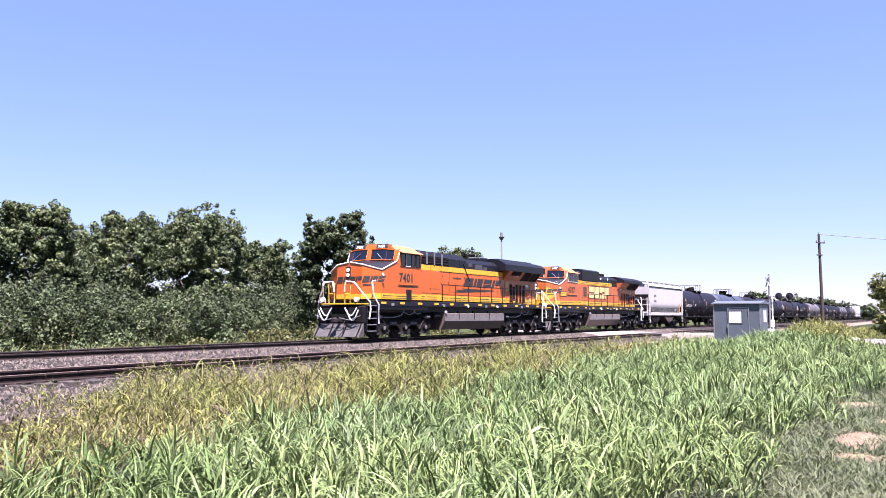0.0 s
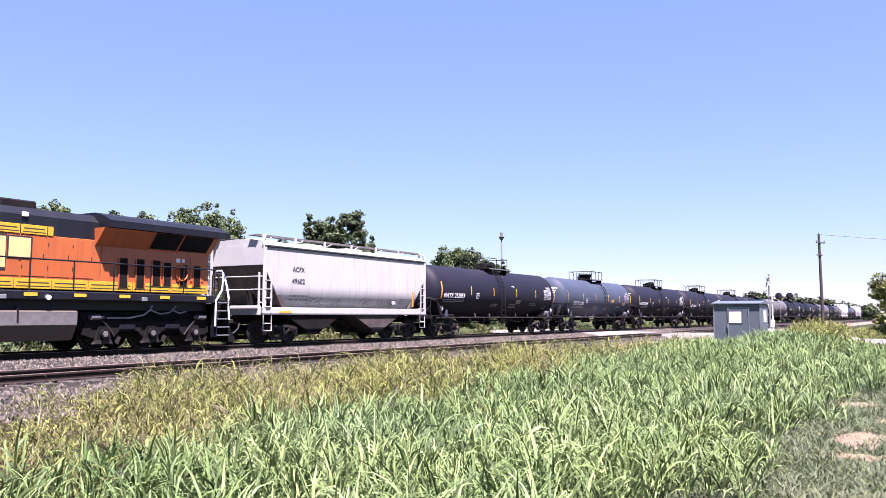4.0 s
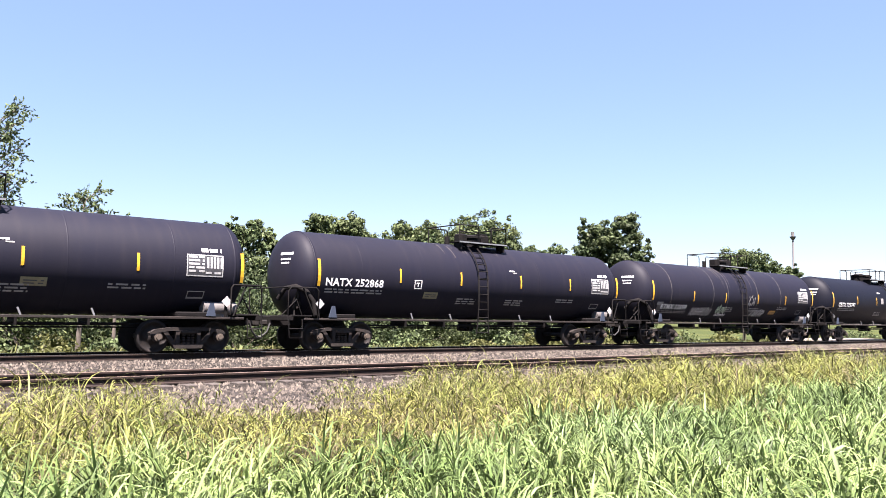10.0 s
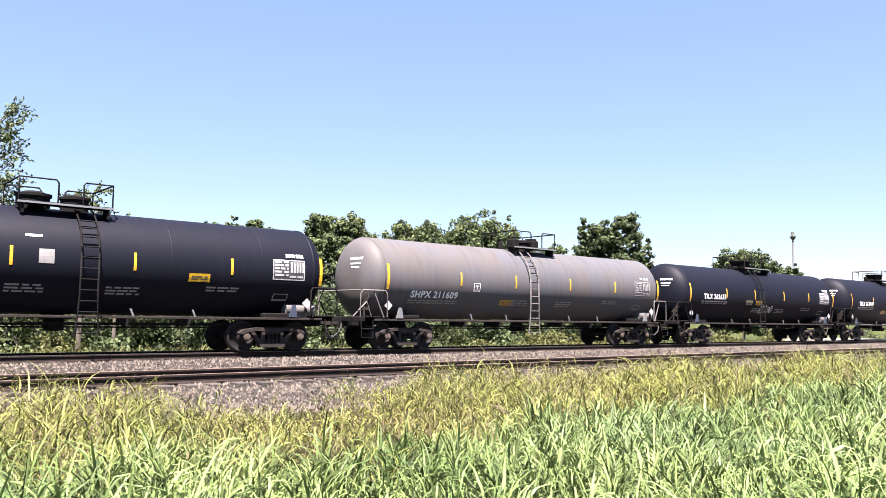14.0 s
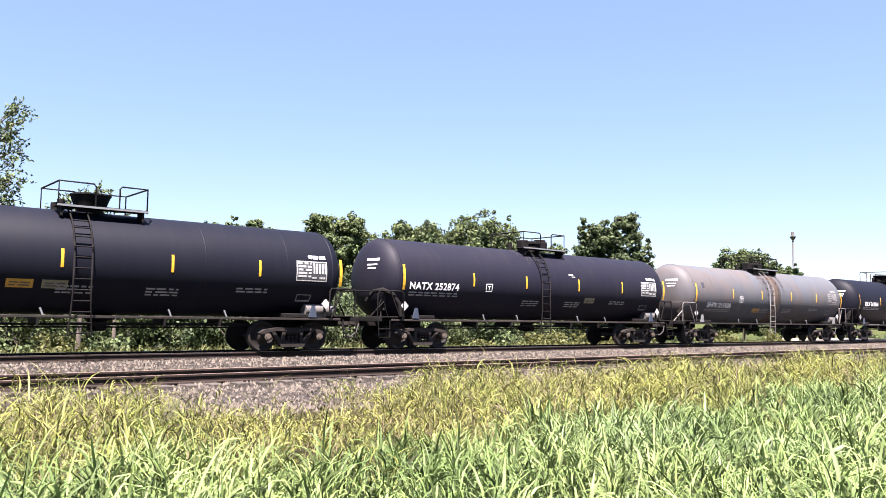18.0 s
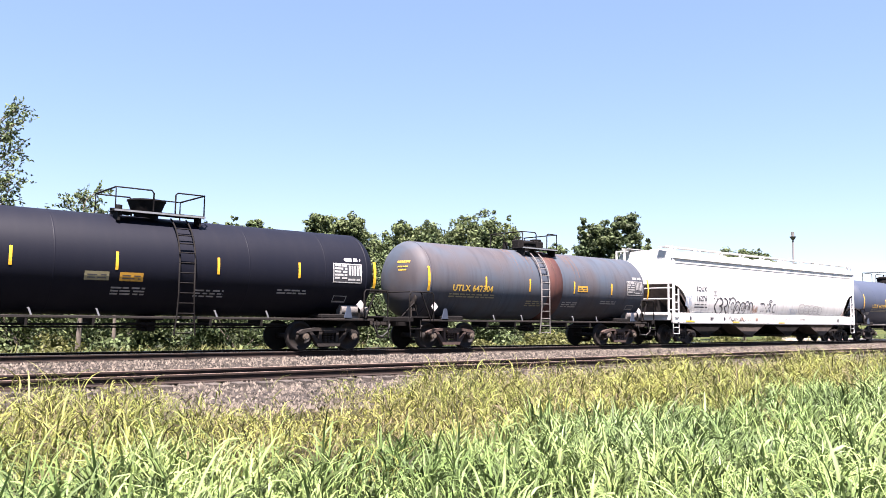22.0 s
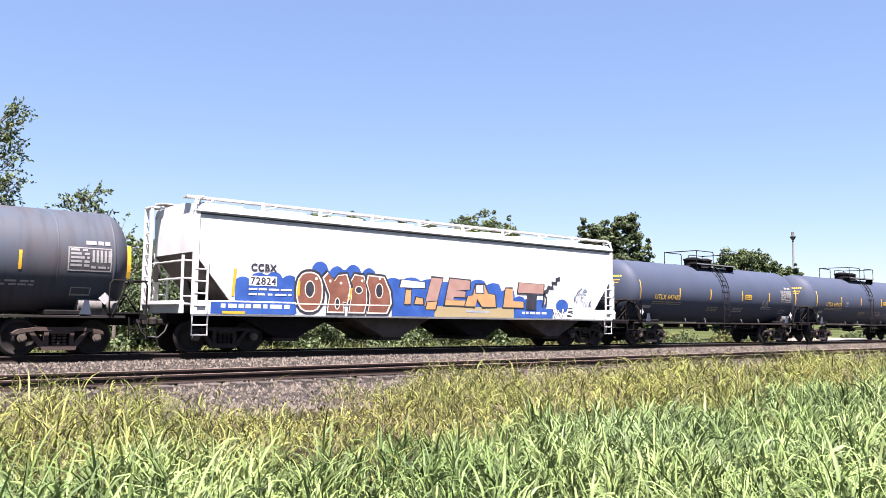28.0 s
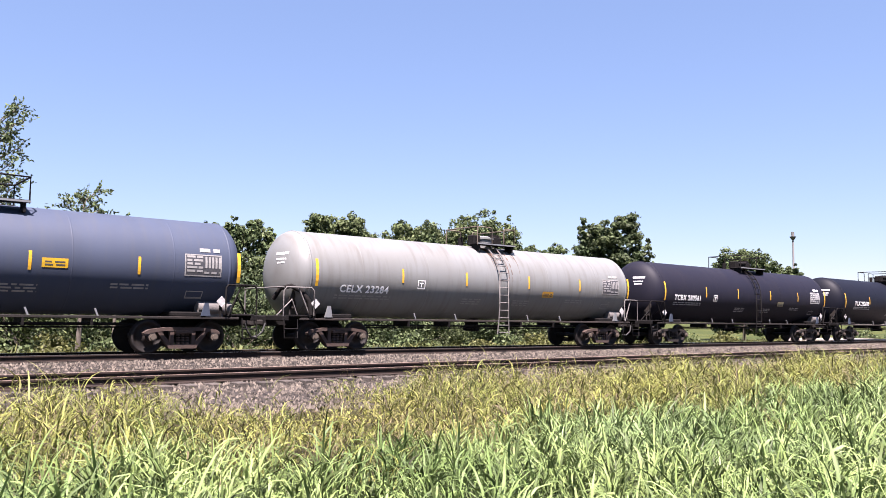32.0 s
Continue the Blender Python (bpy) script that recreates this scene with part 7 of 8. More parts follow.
def locomotive(mid, number, scheme, label):
    """A wide-cab six-axle diesel freight locomotive."""
    rng = random.Random(int(number))
    car = thing("locomotive", label, "locomotive", group="freight train")
    ROLLING.append((car, mid))
    half = 10.5
    one = scheme == 1
    org, blk = M["orange" if one else "orangeold"], M["locoblack"]
    part("deck", Shape().box((0, 0, 1.68), (18.5, 3.0, 0.26), 0.03).box((-6.9, 0, 1.50), (4.4, 2.9, 0.26), 0.03).box((0, 0, 1.42), (18.2, 2.2, 0.36), 0.03), blk, car, "black frame and walkway edge")
    part("underframe", Shape().box((0, 0, 1.12), (18.6, 1.5, 0.5), 0.05).box((-4.3, 0, 0.9), (1.6, 2.3, 0.6), 0.06).box((4.6, 0, 0.9), (1.2, 2.3, 0.6), 0.06), M["under"], car)
    for i in range(12):
        x = -8.7 + i * 1.56
        part("reflective_strip", Shape().box((x, -1.512, 1.70), (0.40, 0.012, 0.10)), M["reflex"], car)
        if i % 3 == 0:
            part("jacking_pad", Shape().box((x + 0.75, -1.512, 1.62), (0.22, 0.03, 0.12), 0.01), M["steel"], car)
    # hood
    x0, x1, xr = -5.45, 9.25, 4.85
    part("hood", Shape().box(((x0 + xr) / 2, 0, 2.67), (xr - x0, 1.90, 1.58), 0.02), org, car, "orange long hood with doors")
    band(car, -3.2, x1, 1.87, 2.18, -0.965, (1.0, 2.2), rng)
    if one:
        band(car, x0 + 0.4, xr - 0.1, 3.45, 3.74, -0.965, (0.7, 1.5), rng, False)
        top = [(-0.96, 3.46), (0.96, 3.46), (0.96, 4.18), (0.70, 4.46), (-0.70, 4.46), (-0.96, 4.18)]
        part("hood_top", Shape().beam(top, x0, 0.0), blk, car, "tall black hood top behind the cab")
        part("hood_top", Shape().beam([(-0.95, 3.46), (0.95, 3.46), (0.95, 4.06), (0.72, 4.30), (-0.72, 4.30), (-0.95, 4.06)], 0.0, xr), blk, car, "lower black hood top")
        for i in range(3):
            part("roof_panel", Shape().box((-4.2 + i * 1.6, 0, 4.475), (1.45, 1.1, 0.05), 0.02), blk, car)
        part("air_horn", Shape().cyl((1.5, -0.35, 4.62), (1.95, -0.35, 4.66), 0.05, 8, 0.12).cyl((1.5, -0.12, 4.66), (1.12, -0.12, 4.70), 0.05, 8, 0.12).cyl((1.5, 0.1, 4.60), (1.85, 0.1, 4.62), 0.04, 8, 0.10).cyl((1.5, -0.2, 4.28), (1.5, -0.2, 4.66), 0.05, 8), M["under"], car, "cluster of black air horns")
        part("exhaust_box", Shape().box((3.25, 0, 4.42), (1.1, 0.8, 0.26), 0.04), blk, car)
        part("exhaust_lip", Shape().box((3.25, 0, 4.57), (1.0, 0.7, 0.05), 0.01), M["steel"], car, "pale exhaust lip")
        for x, w, z, h in ((0.55, 0.5, 3.98, 0.22), (1.55, 0.95, 3.90, 0.30), (2.35, 0.5, 3.84, 0.2)):
            part("grey_patch", poly([(x - w / 2, z - h / 2), (x + w / 2, z - h * 0.4), (x + w * 0.42, z + h / 2), (x - w * 0.45, z + h * 0.42)], -0.954), M["decal"], car, "scuffed grey patch")
        for i in range(9):
            part("hood_seam", Shape().box((-4.9 + i * 0.6, -0.962, 3.85), (0.022, 0.008, 0.62)), M["under"], car)
        part("side_brace", Shape().tube([(-0.35, -1.0, 3.98), (0.45, -0.985, 3.02)], 0.022, 5), M["under"], car)
    else:
        band(car, x0 + 0.4, 3.2, 3.45, 3.74, -0.965, (0.5, 1.2), rng)
        part("hood_top", Shape().beam([(-0.95, 3.46), (0.95, 3.46), (0.95, 4.30), (0.8, 4.44), (-0.8, 4.44), (-0.95, 4.30)], x0, -3.4), blk, car, "black hood top")
        part("resistor_housing", Shape().beam([(-1.0, 3.76), (1.0, 3.76), (1.06, 4.50), (0.8, 4.62), (-0.8, 4.62), (-1.06, 4.50)], -3.4, 0.15), blk, car, "tall black brake resistor housing")
        part("hood_top", Shape().beam([(-0.94, 3.46), (0.94, 3.46), (0.90, 4.02), (0.62, 4.26), (-0.62, 4.26), (-0.90, 4.02)], 0.15, xr), blk, car, "black hood top")
        for x in (0.7, 2.3):
            part("grating_lamp", Shape().box((x, -0.95, 4.02), (0.2, 0.05, 0.14), 0.02), M["whiteletter"], car, "small pale bracket")
        part("exhaust_box", Shape().box((2.4, 0, 4.36), (1.1, 0.9, 0.30), 0.04), M["under"], car)
        part("air_horn", Shape().cyl((0.9, -0.4, 4.42), (1.35, -0.4, 4.42), 0.05, 8, 0.11).cyl((0.9, -0.2, 4.46), (0.5, -0.2, 4.46), 0.05, 8, 0.11).cyl((0.9, -0.3, 4.2), (0.9, -0.3, 4.45), 0.05, 8), blk, car)
    # barred intake opening behind the cab
    xa, xb = (-4.9, -1.9) if one else (-5.0, -3.45)
    n = 4 if one else 2
    for i in range(n):
        w = (xb - xa) / n
        g = part("intake_grille", Shape().box((xa + w * (i + 0.5), -0.965, 4.0), (w * 0.86, 0.02, 0.42), 0.005), M["under"], car)
        part("grille_post", Shape().box((xa + w * i, -1.0, 4.08), (0.06, 0.05, 0.62)), M["steel"], car)
        for q in range(3):
            part("grille_bar", Shape().box((xa + w * (i + 0.5), -0.985, 3.86 + q * 0.14), (w * 0.8, 0.02, 0.025)), M["truck"], g)
    # doors along the hood, with latches and hinges
    for i in range(10):
        x = -3.0 + i * 0.80
        d = part("hood_door", Shape().box((x, -0.956, 2.82), (0.74, 0.016, 1.16), 0.004), org, car)
        part("door_latch", Shape().box((x + 0.30, -0.968, 2.85), (0.03, 0.012, 0.12)), M["darkletter"], d)
        part("hinge", Shape().box((x - 0.35, -0.968, 3.2), (0.03, 0.012, 0.1)).box((x - 0.35, -0.968, 2.5), (0.03, 0.012, 0.1)), M["darkletter"], d)
    # radiator compartment with the overhanging black wings
    part("radiator_body", Shape().box(((xr + x1) / 2, 0, 2.60), (x1 - xr, 1.94, 1.46), 0.02), M["orangeold"], car, "radiator compartment in faded, streaked orange")
    part("radiator_neck", Shape().beam([(-0.97, 3.28), (0.97, 3.28), (1.44, 3.84), (-1.44, 3.84)], xr - 0.25, x1 + 0.05), M["orangeold"], car, "orange flared radiator side")
    part("radiator_wing", Shape().beam([(-1.5, 3.82), (1.5, 3.82), (1.5, 4.20), (1.2, 4.40), (0.7, 4.52), (-0.7, 4.52), (-1.2, 4.40), (-1.5, 4.20)] if one else
                                       [(-1.5, 3.86), (1.5, 3.86), (1.5, 4.08), (1.1, 4.26), (0.7, 4.36), (-0.7, 4.36), (-1.1, 4.26), (-1.5, 4.08)], (3.9 if one else 4.75), x1 + 0.5), blk, car, "black overhanging radiator roof")
    if one:
        part("wing_cap", Shape().beam([(-0.75, 4.50), (0.75, 4.50), (0.62, 4.60), (-0.62, 4.60)], 4.6, 9.3), blk, car)
    for xs, w, zc in ((5.75, 1.25, 3.70), (7.42, 1.10, 3.56), (8.62, 1.10, 3.56)) if one else ((7.15, 1.1, 3.58), (8.42, 1.25, 3.58)):
        part("radiator_screen", Shape().box((xs, -0.97 - (zc - 3.28) * 0.84 - 0.012, zc), (w, 0.02, 0.64 if zc < 3.65 else 0.30), 0, Matrix.Rotation(radians(40), 3, "X")), M["under"], car, "dark radiator screen")
    for x, zb, zt in ((5.62, 1.95, 3.05), (6.03, 2.12, 2.90), (6.42, 1.95, 3.05), (6.95, 1.95, 3.03), (7.45, 1.95, 3.02)) if one else ((5.65, 2.0, 2.95), (6.3, 2.0, 2.95), (6.95, 2.1, 2.95), (7.4, 2.1, 2.9), (8.1, 2.1, 2.85), (8.7, 2.1, 2.85)):
        v = part("vent", Shape().box((x, -0.983, (zb + zt) / 2), (0.30, 0.03, zt - zb), 0.005), M["under"], car, "dark louvred opening")
        part("vent_frame", Shape().box((x - 0.17, -0.985, (zb + zt) / 2), (0.035, 0.04, zt - zb)).box((x + 0.17, -0.985, (zb + zt) / 2), (0.035, 0.04, zt - zb)), M["orangeold"], v)
    part("hand_brake_wheel", Shape().tube([(8.0 + 0.26 * math.cos(q * 0.5236), -1.02, 2.56 + 0.26 * math.sin(q * 0.5236)) for q in range(13)], 0.03), M["orange"], car, "orange hand brake wheel")
    part("notice_plate", Shape().box((7.86, -0.985, 3.0), (0.16, 0.012, 0.14)).box((8.08, -0.985, 3.0), (0.12, 0.012, 0.12)), M["whiteletter"], car)
    part("rear_door", Shape().box((8.7, -0.98, 2.72), (0.6, 0.02, 0.86), 0.006), M["orangeold"], car)
    part("rear_end", Shape().box((x1 + 0.02, 0, 2.8), (0.06, 1.8, 1.5)), org, car)
    # electrical cabinet flush behind the cab
    part("cabinet", Shape().box((-4.47, 0, 2.62), (2.0, 2.84, 1.56), 0.02), org, car, "orange cabinet behind the cab")
    for x in (-4.95, -4.0):
        part("cabinet_door", Shape().box((x, -1.425, 2.78), (0.86, 0.016, 1.05), 0.004), org, car)
    band(car, -5.45, -3.47, 1.87, 2.18, -1.43, (0.5, 1.1), rng)
    if one:
        part("battery_vent", Shape().box((-6.58, -1.50, 2.10), (0.46, 0.03, 0.54), 0.01), blk, car, "black vent panel")
    else:
        part("battery_vent", Shape().box((-3.95, -1.44, 2.90), (0.62, 0.03, 0.66), 0.01), M["redtruck"], car, "brown vent panel")
    # cab and nose: full-width sides, front faces swept back
    c0, c1, n0, nc = -7.40, -5.45, -9.40, -8.86
    side = [(nc, 1.86), (c1, 1.86), (c1, 4.10), (-7.34, 4.22), (-7.62, 3.68), (nc, 3.22)]
    cab = part("cab", Shape().prism(side, -1.49, 1.49), org, car, "orange crew cab and nose sides")
    part("nose", Shape().add([(n0, -0.72, 1.86), (n0, 0.72, 1.86), (nc, 1.49, 1.86), (nc, -1.49, 1.86), (n0 + 0.05, -0.72, 3.46), (n0 + 0.05, 0.72, 3.46), (nc, 1.49, 3.22), (nc, -1.49, 3.22), (n0 + 0.06, 0, 3.58)],
                             [(0, 4, 8, 5, 1), (0, 3, 7, 4), (1, 5, 6, 2), (4, 7, 6, 5, 8), (0, 1, 2, 3)]), org, car, "orange nose with swept-back faces")
    ws = [(-7.61, -1.46, 3.70), (-7.61, 1.46, 3.70)]
    part("glare_panel", Shape().add([(n0 + 0.06, 0, 3.585), (n0 + 0.06, -0.72, 3.47), (nc, -1.47, 3.235), ws[0], (-7.9, 0, 3.78), ws[1], (nc, 1.47, 3.235), (n0 + 0.06, 0.72, 3.47)],
                                   [(0, 1, 2, 3, 4), (0, 4, 5, 6, 7)]), blk, car, "black anti-glare panel below the windscreen")
    part("cab_front", Shape().prism([(-7.90, 3.66), (-7.3, 3.60), (-7.3, 4.56), (-7.62, 4.52)], -1.0, 1.0).prism([(-7.62, 3.66), (-7.3, 3.60), (-7.3, 4.30), (-7.40, 4.26)], -1.46, 1.46), org, car, "orange cab front")
    part("cab_roof", Shape().beam([(-1.50, 4.06), (1.50, 4.06), (1.42, 4.20), (1.0, 4.48), (0.5, 4.60), (-0.5, 4.60), (-1.0, 4.48), (-1.42, 4.20)], -7.42, c1), M["roofpale"], car, "sun-bleached cab roof")
    for s in (-1, 1):
        fx = lambda y, z: -7.92 + (z - 3.66) * 0.32 + max(0, abs(y) - 0.9) * 0.45
        q = [(fx(y, z) - 0.02, y, z) for y, z in ((s * 0.12, 3.80), (s * 0.9, 3.76), (s * 1.36, 3.74), (s * 1.34, 4.24), (s * 0.9, 4.30), (s * 0.12, 4.32))]
        part("windscreen", Shape().add(q + [(a + 0.02, b, c) for a, b, c in q], [(0, 1, 4, 5), (1, 2, 3, 4), (0, 6, 7, 1), (1, 7, 8, 2), (2, 8, 9, 3), (3, 9, 10, 4), (4, 10, 11, 5), (5, 11, 6, 0)]), M["glass"], car, "dark windscreen pane")
        part("windscreen_frame", Shape().tube([(a - 0.01, b, c) for a, b, c in q + q[:1]], 0.03, 6), org, car)
        part("wiper", Shape().tube([(q[1][0] - 0.03, q[1][1], 3.78), (q[1][0] + 0.06, q[1][1] - s * 0.4, 4.1)], 0.012, 5), M["steel"], car)
        nb = part("number_board", Shape().box((-7.62, s * 0.66, 4.45), (0.12, 0.66, 0.22), 0.01, Matrix.Rotation(radians(20), 3, "Y")), M["darkletter"], car)
        vs, fs = text_faces(number, 0.19)
        part("board_number", Shape().add([(-7.718 + 0.36 * b, s * 0.66 - a, 4.385 + b) for a, b in vs], fs), M["whiteletter"], nb)
        part("nose_trim", Shape().tube([(n0 + 0.04, s * 0.05, 3.60), (n0 + 0.04, s * 0.72, 3.49), (nc - 0.01, s * 1.50, 3.24), (-7.63, s * 1.50, 3.70), (-7.36, s * 1.50, 4.22), (-7.2, s * 1.50, 4.24)], 0.032), M["whiteletter"], car, "white painted edge of the nose")
        part("marker_lamp", Shape().cyl((nc + 0.1, s * 1.49, 3.02), (nc + 0.1, s * 1.53, 3.02), 0.07, 10), M["lens"], cab)
    # side windows
    part("side_window", Shape().box((-6.48, -1.492, 3.80), (1.74, 0.03, 0.66), 0.01), org, cab)
    for x, w in ((-7.10, 0.34), (-6.64, 0.34), (-6.22, 0.28), (-5.80, 0.28)):
        wp = part("window_pane", Shape().box((x, -1.508, 3.80), (w, 0.012, 0.56)), M["glass"], cab)
        part("window_frame", Shape().box((x - w / 2 - 0.02, -1.514, 3.80), (0.045, 0.02, 0.64)).box((x + w / 2 + 0.02, -1.514, 3.80), (0.03, 0.02, 0.64)).box((x, -1.514, 4.1), (w, 0.02, 0.035)).box((x, -1.514, 3.50), (w, 0.02, 0.035)), M["frosted" if not one or x > -6.9 and x < -6.5 else "truck"], wp)
    part("sunshade", Shape().box((-6.48, -1.60, 4.16), (1.9, 0.26, 0.03), 0, Matrix.Rotation(radians(24), 3, "X")), M["roofpale"], cab)
    part("door_step", Shape().box((-6.6, -1.51, 2.60), (1.7, 0.05, 0.05), 0.01), org, cab)
    # stripes round the nose
    band(car, nc, c1, 1.86, 2.15, -1.498, (1.0, 1.4), rng)
    fp = lambda u, z, d=0.012: (n0 + (nc - n0) * u - d * 0.8, -0.72 - 0.77 * u - d * 0.6, z)
    part("nose_stripe", Shape().add([fp(0, 1.88), fp(1, 1.88), fp(1, 2.14), fp(0, 2.10)], [(0, 1, 2, 3)]).add([(n0 - 0.012, -0.72, 1.88), (n0 - 0.012, 0.72, 1.88), (n0 - 0.012, 0.72, 2.10), (n0 - 0.012, -0.72, 2.10)], [(0, 3, 2, 1)]), M["yellow"], car, "yellow stripe round the nose")
    lf = lambda z: n0 + 0.05 * (z - 1.86) / 1.6
    part("headlight_housing", Shape().box((lf(3.1) - 0.01, 0.05, 3.12), (0.06, 0.26, 0.56), 0.03), blk, car)
    for z in (3.23, 3.00):
        part("headlight", Shape().cyl((n0 + 0.03, 0.05, z), (n0 - 0.03, 0.05, z), 0.095, 14), M["lens"], car, "round headlight lens")
    part("nose_door_window", Shape().box((lf(3.1) - 0.008, -0.46, 3.08), (0.03, 0.28, 0.30), 0.01), M["darkletter"], car, "dark nose door window")
    part("nose_door", Shape().box((lf(2.6) - 0.002, -0.46, 2.62), (0.02, 0.5, 1.4), 0.01), org, car)
    mk = Shape()
    for bl in logo_blocks(-0.72, 2.66, 1.44, 0.26, 0.10):
        mk.add([(n0 + 0.0, -x, z) for x, z in bl], [tuple(range(len(bl)))])
    for bl in logo_blocks(0.04, 2.66, 1.5, 0.26, 0.10)[:6]:
        mk.add([fp(x, z + 0.02) for x, z in bl], [tuple(range(len(bl)))])
    mk.add([fp(0.05, 2.50), fp(0.7, 2.53), fp(0.7, 2.56), fp(0.1, 2.58)], [(0, 1, 2, 3)])
    if not one:
        part("nose_panel", Shape().add([fp(u, z, 0.008) for u, z in ((0, 2.18), (0.35, 2.24), (0.7, 2.5), (0.7, 2.72), (0.35, 3.0), (0, 3.06))], [tuple(range(6))])
             .add([(n0 - 0.004, -0.72, 2.18), (n0 - 0.004, 0.72, 2.18), (n0 + 0.02, 0.72, 3.06), (n0 + 0.02, -0.72, 3.06)], [(0, 3, 2, 1)]), M["yellow"], car, "yellow emblem panel on the nose")
        ns = part("nose_side_stripe", Shape().box((-8.25, -1.498, 2.62), (1.22, 0.014, 0.36)), M["darkletter"], cab)
        part("stripe", Shape().box((-8.25, -1.506, 2.70), (1.14, 0.008, 0.13)).box((-8.25, -1.506, 2.54), (1.14, 0.008, 0.13)), M["yellow"], ns, "yellow painted stripe")
    tagged(part("nose_emblem", mk, M["darkletter"], car, "dark slanted emblem bars"), kind="stuff")
    part("cab_number", flat_text(number, 0.58, -6.78 if one else -6.70, 2.74, -1.499), M["darkletter"], cab, "black painted number")
    tagged(part("small_writing", flat_bars(rng, -7.5, 2.5, 1.5, 1, -1.499, 0.03), M["darkletter"], cab), kind="stuff")
    tagged(part("small_writing", flat_bars(rng, -4.6, 2.46, 1.0, 1, -1.436, 0.03), M["darkletter"], car), kind="stuff")
    # the railway's word as plain bars
    y = -0.978
    for bl in logo_blocks(-0.3, 2.76, 4.5, 0.46, 0.26) if one else logo_blocks(-1.9, 2.46, 4.5, 0.88, 0.0):
        if not one:
            part("emblem_outline", outline(bl, y, 0.07), M["darkletter"], car)
        part("emblem_bar", poly(bl, y - 0.004), M["darkletter" if one else "cream"], car, "dark slanted bar" if one else "cream bar")
    if one:
        part("emblem_swoosh", poly([(-1.5, 2.36), (3.3, 2.56), (3.4, 2.60), (-0.5, 2.62), (-0.1, 2.56), (-1.4, 2.50), (-0.6, 2.46)], y), M["darkletter"], car)
        part("emblem_line", Shape().box((-1.0, y, 3.16), (0.9, 0.006, 0.04)), M["darkletter"], car)
    # old patches on the radiator side
    part("touch_up_patch", poly([(5.0, 2.6), (5.35, 2.62), (5.3, 3.2), (5.05, 3.15)], -0.974), M["yellow"] if one else M["orange"], car, "mismatched paint patch")
    # fuel tank
    part("fuel_tank", Shape().beam([(-1.42, 1.24), (1.42, 1.24), (1.45, 1.20), (1.45, 0.82), (1.2, 0.36), (-1.2, 0.36), (-1.45, 0.82), (-1.45, 1.20)], -3.1, 3.75), M["dust"], car, "dusty brown fuel tank")
    part("tank_seam", Shape().box((0.3, -1.453, 0.84), (6.8, 0.03, 0.035)), M["walkway"], car, "pale lip along the fuel tank")
    part("tank_side", Shape().box((0.33, -1.452, 1.02), (6.82, 0.012, 0.33)), M["walkway"], car, "paler grey upper tank side")
    for x in (-0.75, 2.75):
        part("walkway_lamp", Shape().cyl((x, -1.50, 1.62), (x, -1.56, 1.62), 0.075, 12), M["whiteletter"], car, "small white walkway lamp")
    for x in (-1.6, 0.1, 1.9):
        part("tank_strap", Shape().box((x, -1.455, 1.10), (0.05, 0.03, 0.4)).cyl((x, -1.35, 1.24), (x, -1.35, 1.36), 0.05, 8), M["under"], car)
    part("filler_cap", Shape().cyl((-2.9, -1.3, 1.24), (-3.05, -1.5, 1.30), 0.08, 10), M["steel"], car)
    part("air_tank", Shape().cyl((-3.9, -1.15, 1.1), (-3.3, -1.15, 1.1), 0.2, 14), M["under"], car)
    loco_truck(car, -6.6)
    loco_truck(car, 6.6)
    # pilot, plough, porch, steps and white end handrails
    for k in (-1, 1):
        xe = k * 9.95
        part("pilot", Shape().box((xe - k * 0.1, 0, 1.15), (0.3, 2.7, 0.8), 0.05).box((xe + k * 0.05, -0.75, 1.25), (0.2, 0.5, 0.5), 0.06).box((xe + k * 0.05, 0.75, 1.25), (0.2, 0.5, 0.5), 0.06), M["under"], car)
        part("porch_floor", Shape().box((k * 9.65, 0, 1.64), (0.95, 2.1, 0.06), 0.01), M["yellow" if k < 0 else "locoblack"], car, "yellow-edged porch floor" if k < 0 else "")
        pl = [(xe + k * 0.0, 0.78), (xe + k * 0.16, 0.5), (xe + k * 0.42, 0.14), (xe + k * 0.0, 0.14)]
        part("snow_plough", Shape().prism(pl[::-k], -1.32, 1.32), M["plough" if k < 0 else "under"], car, "worn steel plough blade")
        for i in range(4):
            part("plough_rib", Shape().prism([(xe + k * 0.02, 0.80), (xe + k * 0.2, 0.52), (xe + k * 0.46, 0.14), (xe + k * 0.2, 0.4)][::-k], -1.2 + i * 0.8 - 0.03, -1.2 + i * 0.8 + 0.03), M["under"], car)
        coupler(car, k * half, k)
        for s in (-1, 1):
            part("ditch_light", Shape().cyl((xe + k * 0.06, s * 0.98, 1.84), (xe + k * 0.2, s * 0.98, 1.84), 0.11, 12), M["lens" if k < 0 else "truck"], car)
            for i in range(5):
                part("step", Shape().box((k * 9.52, s * 1.38, 0.40 + i * 0.29), (0.62, 0.24, 0.035)), M["steel"], car)
            part("step_side", Shape().box((k * 9.20, s * 1.36, 0.98), (0.03, 0.30, 1.3)).box((k * 9.84, s * 1.30, 0.98), (0.03, 0.24, 1.2)), blk, car)
            part("end_handrail", Shape().tube([(k * 9.12, s * 1.53, 0.72), (k * 9.12, s * 1.53, 1.62), (k * 9.45, s * 1.48, 2.02), (k * 9.52, s * 1.44, 2.62), (k * 9.46, s * 1.42, 2.70), (k * 9.22, s * 1.40, 2.70)], 0.036), M["whiteletter"], car, "white handrail")
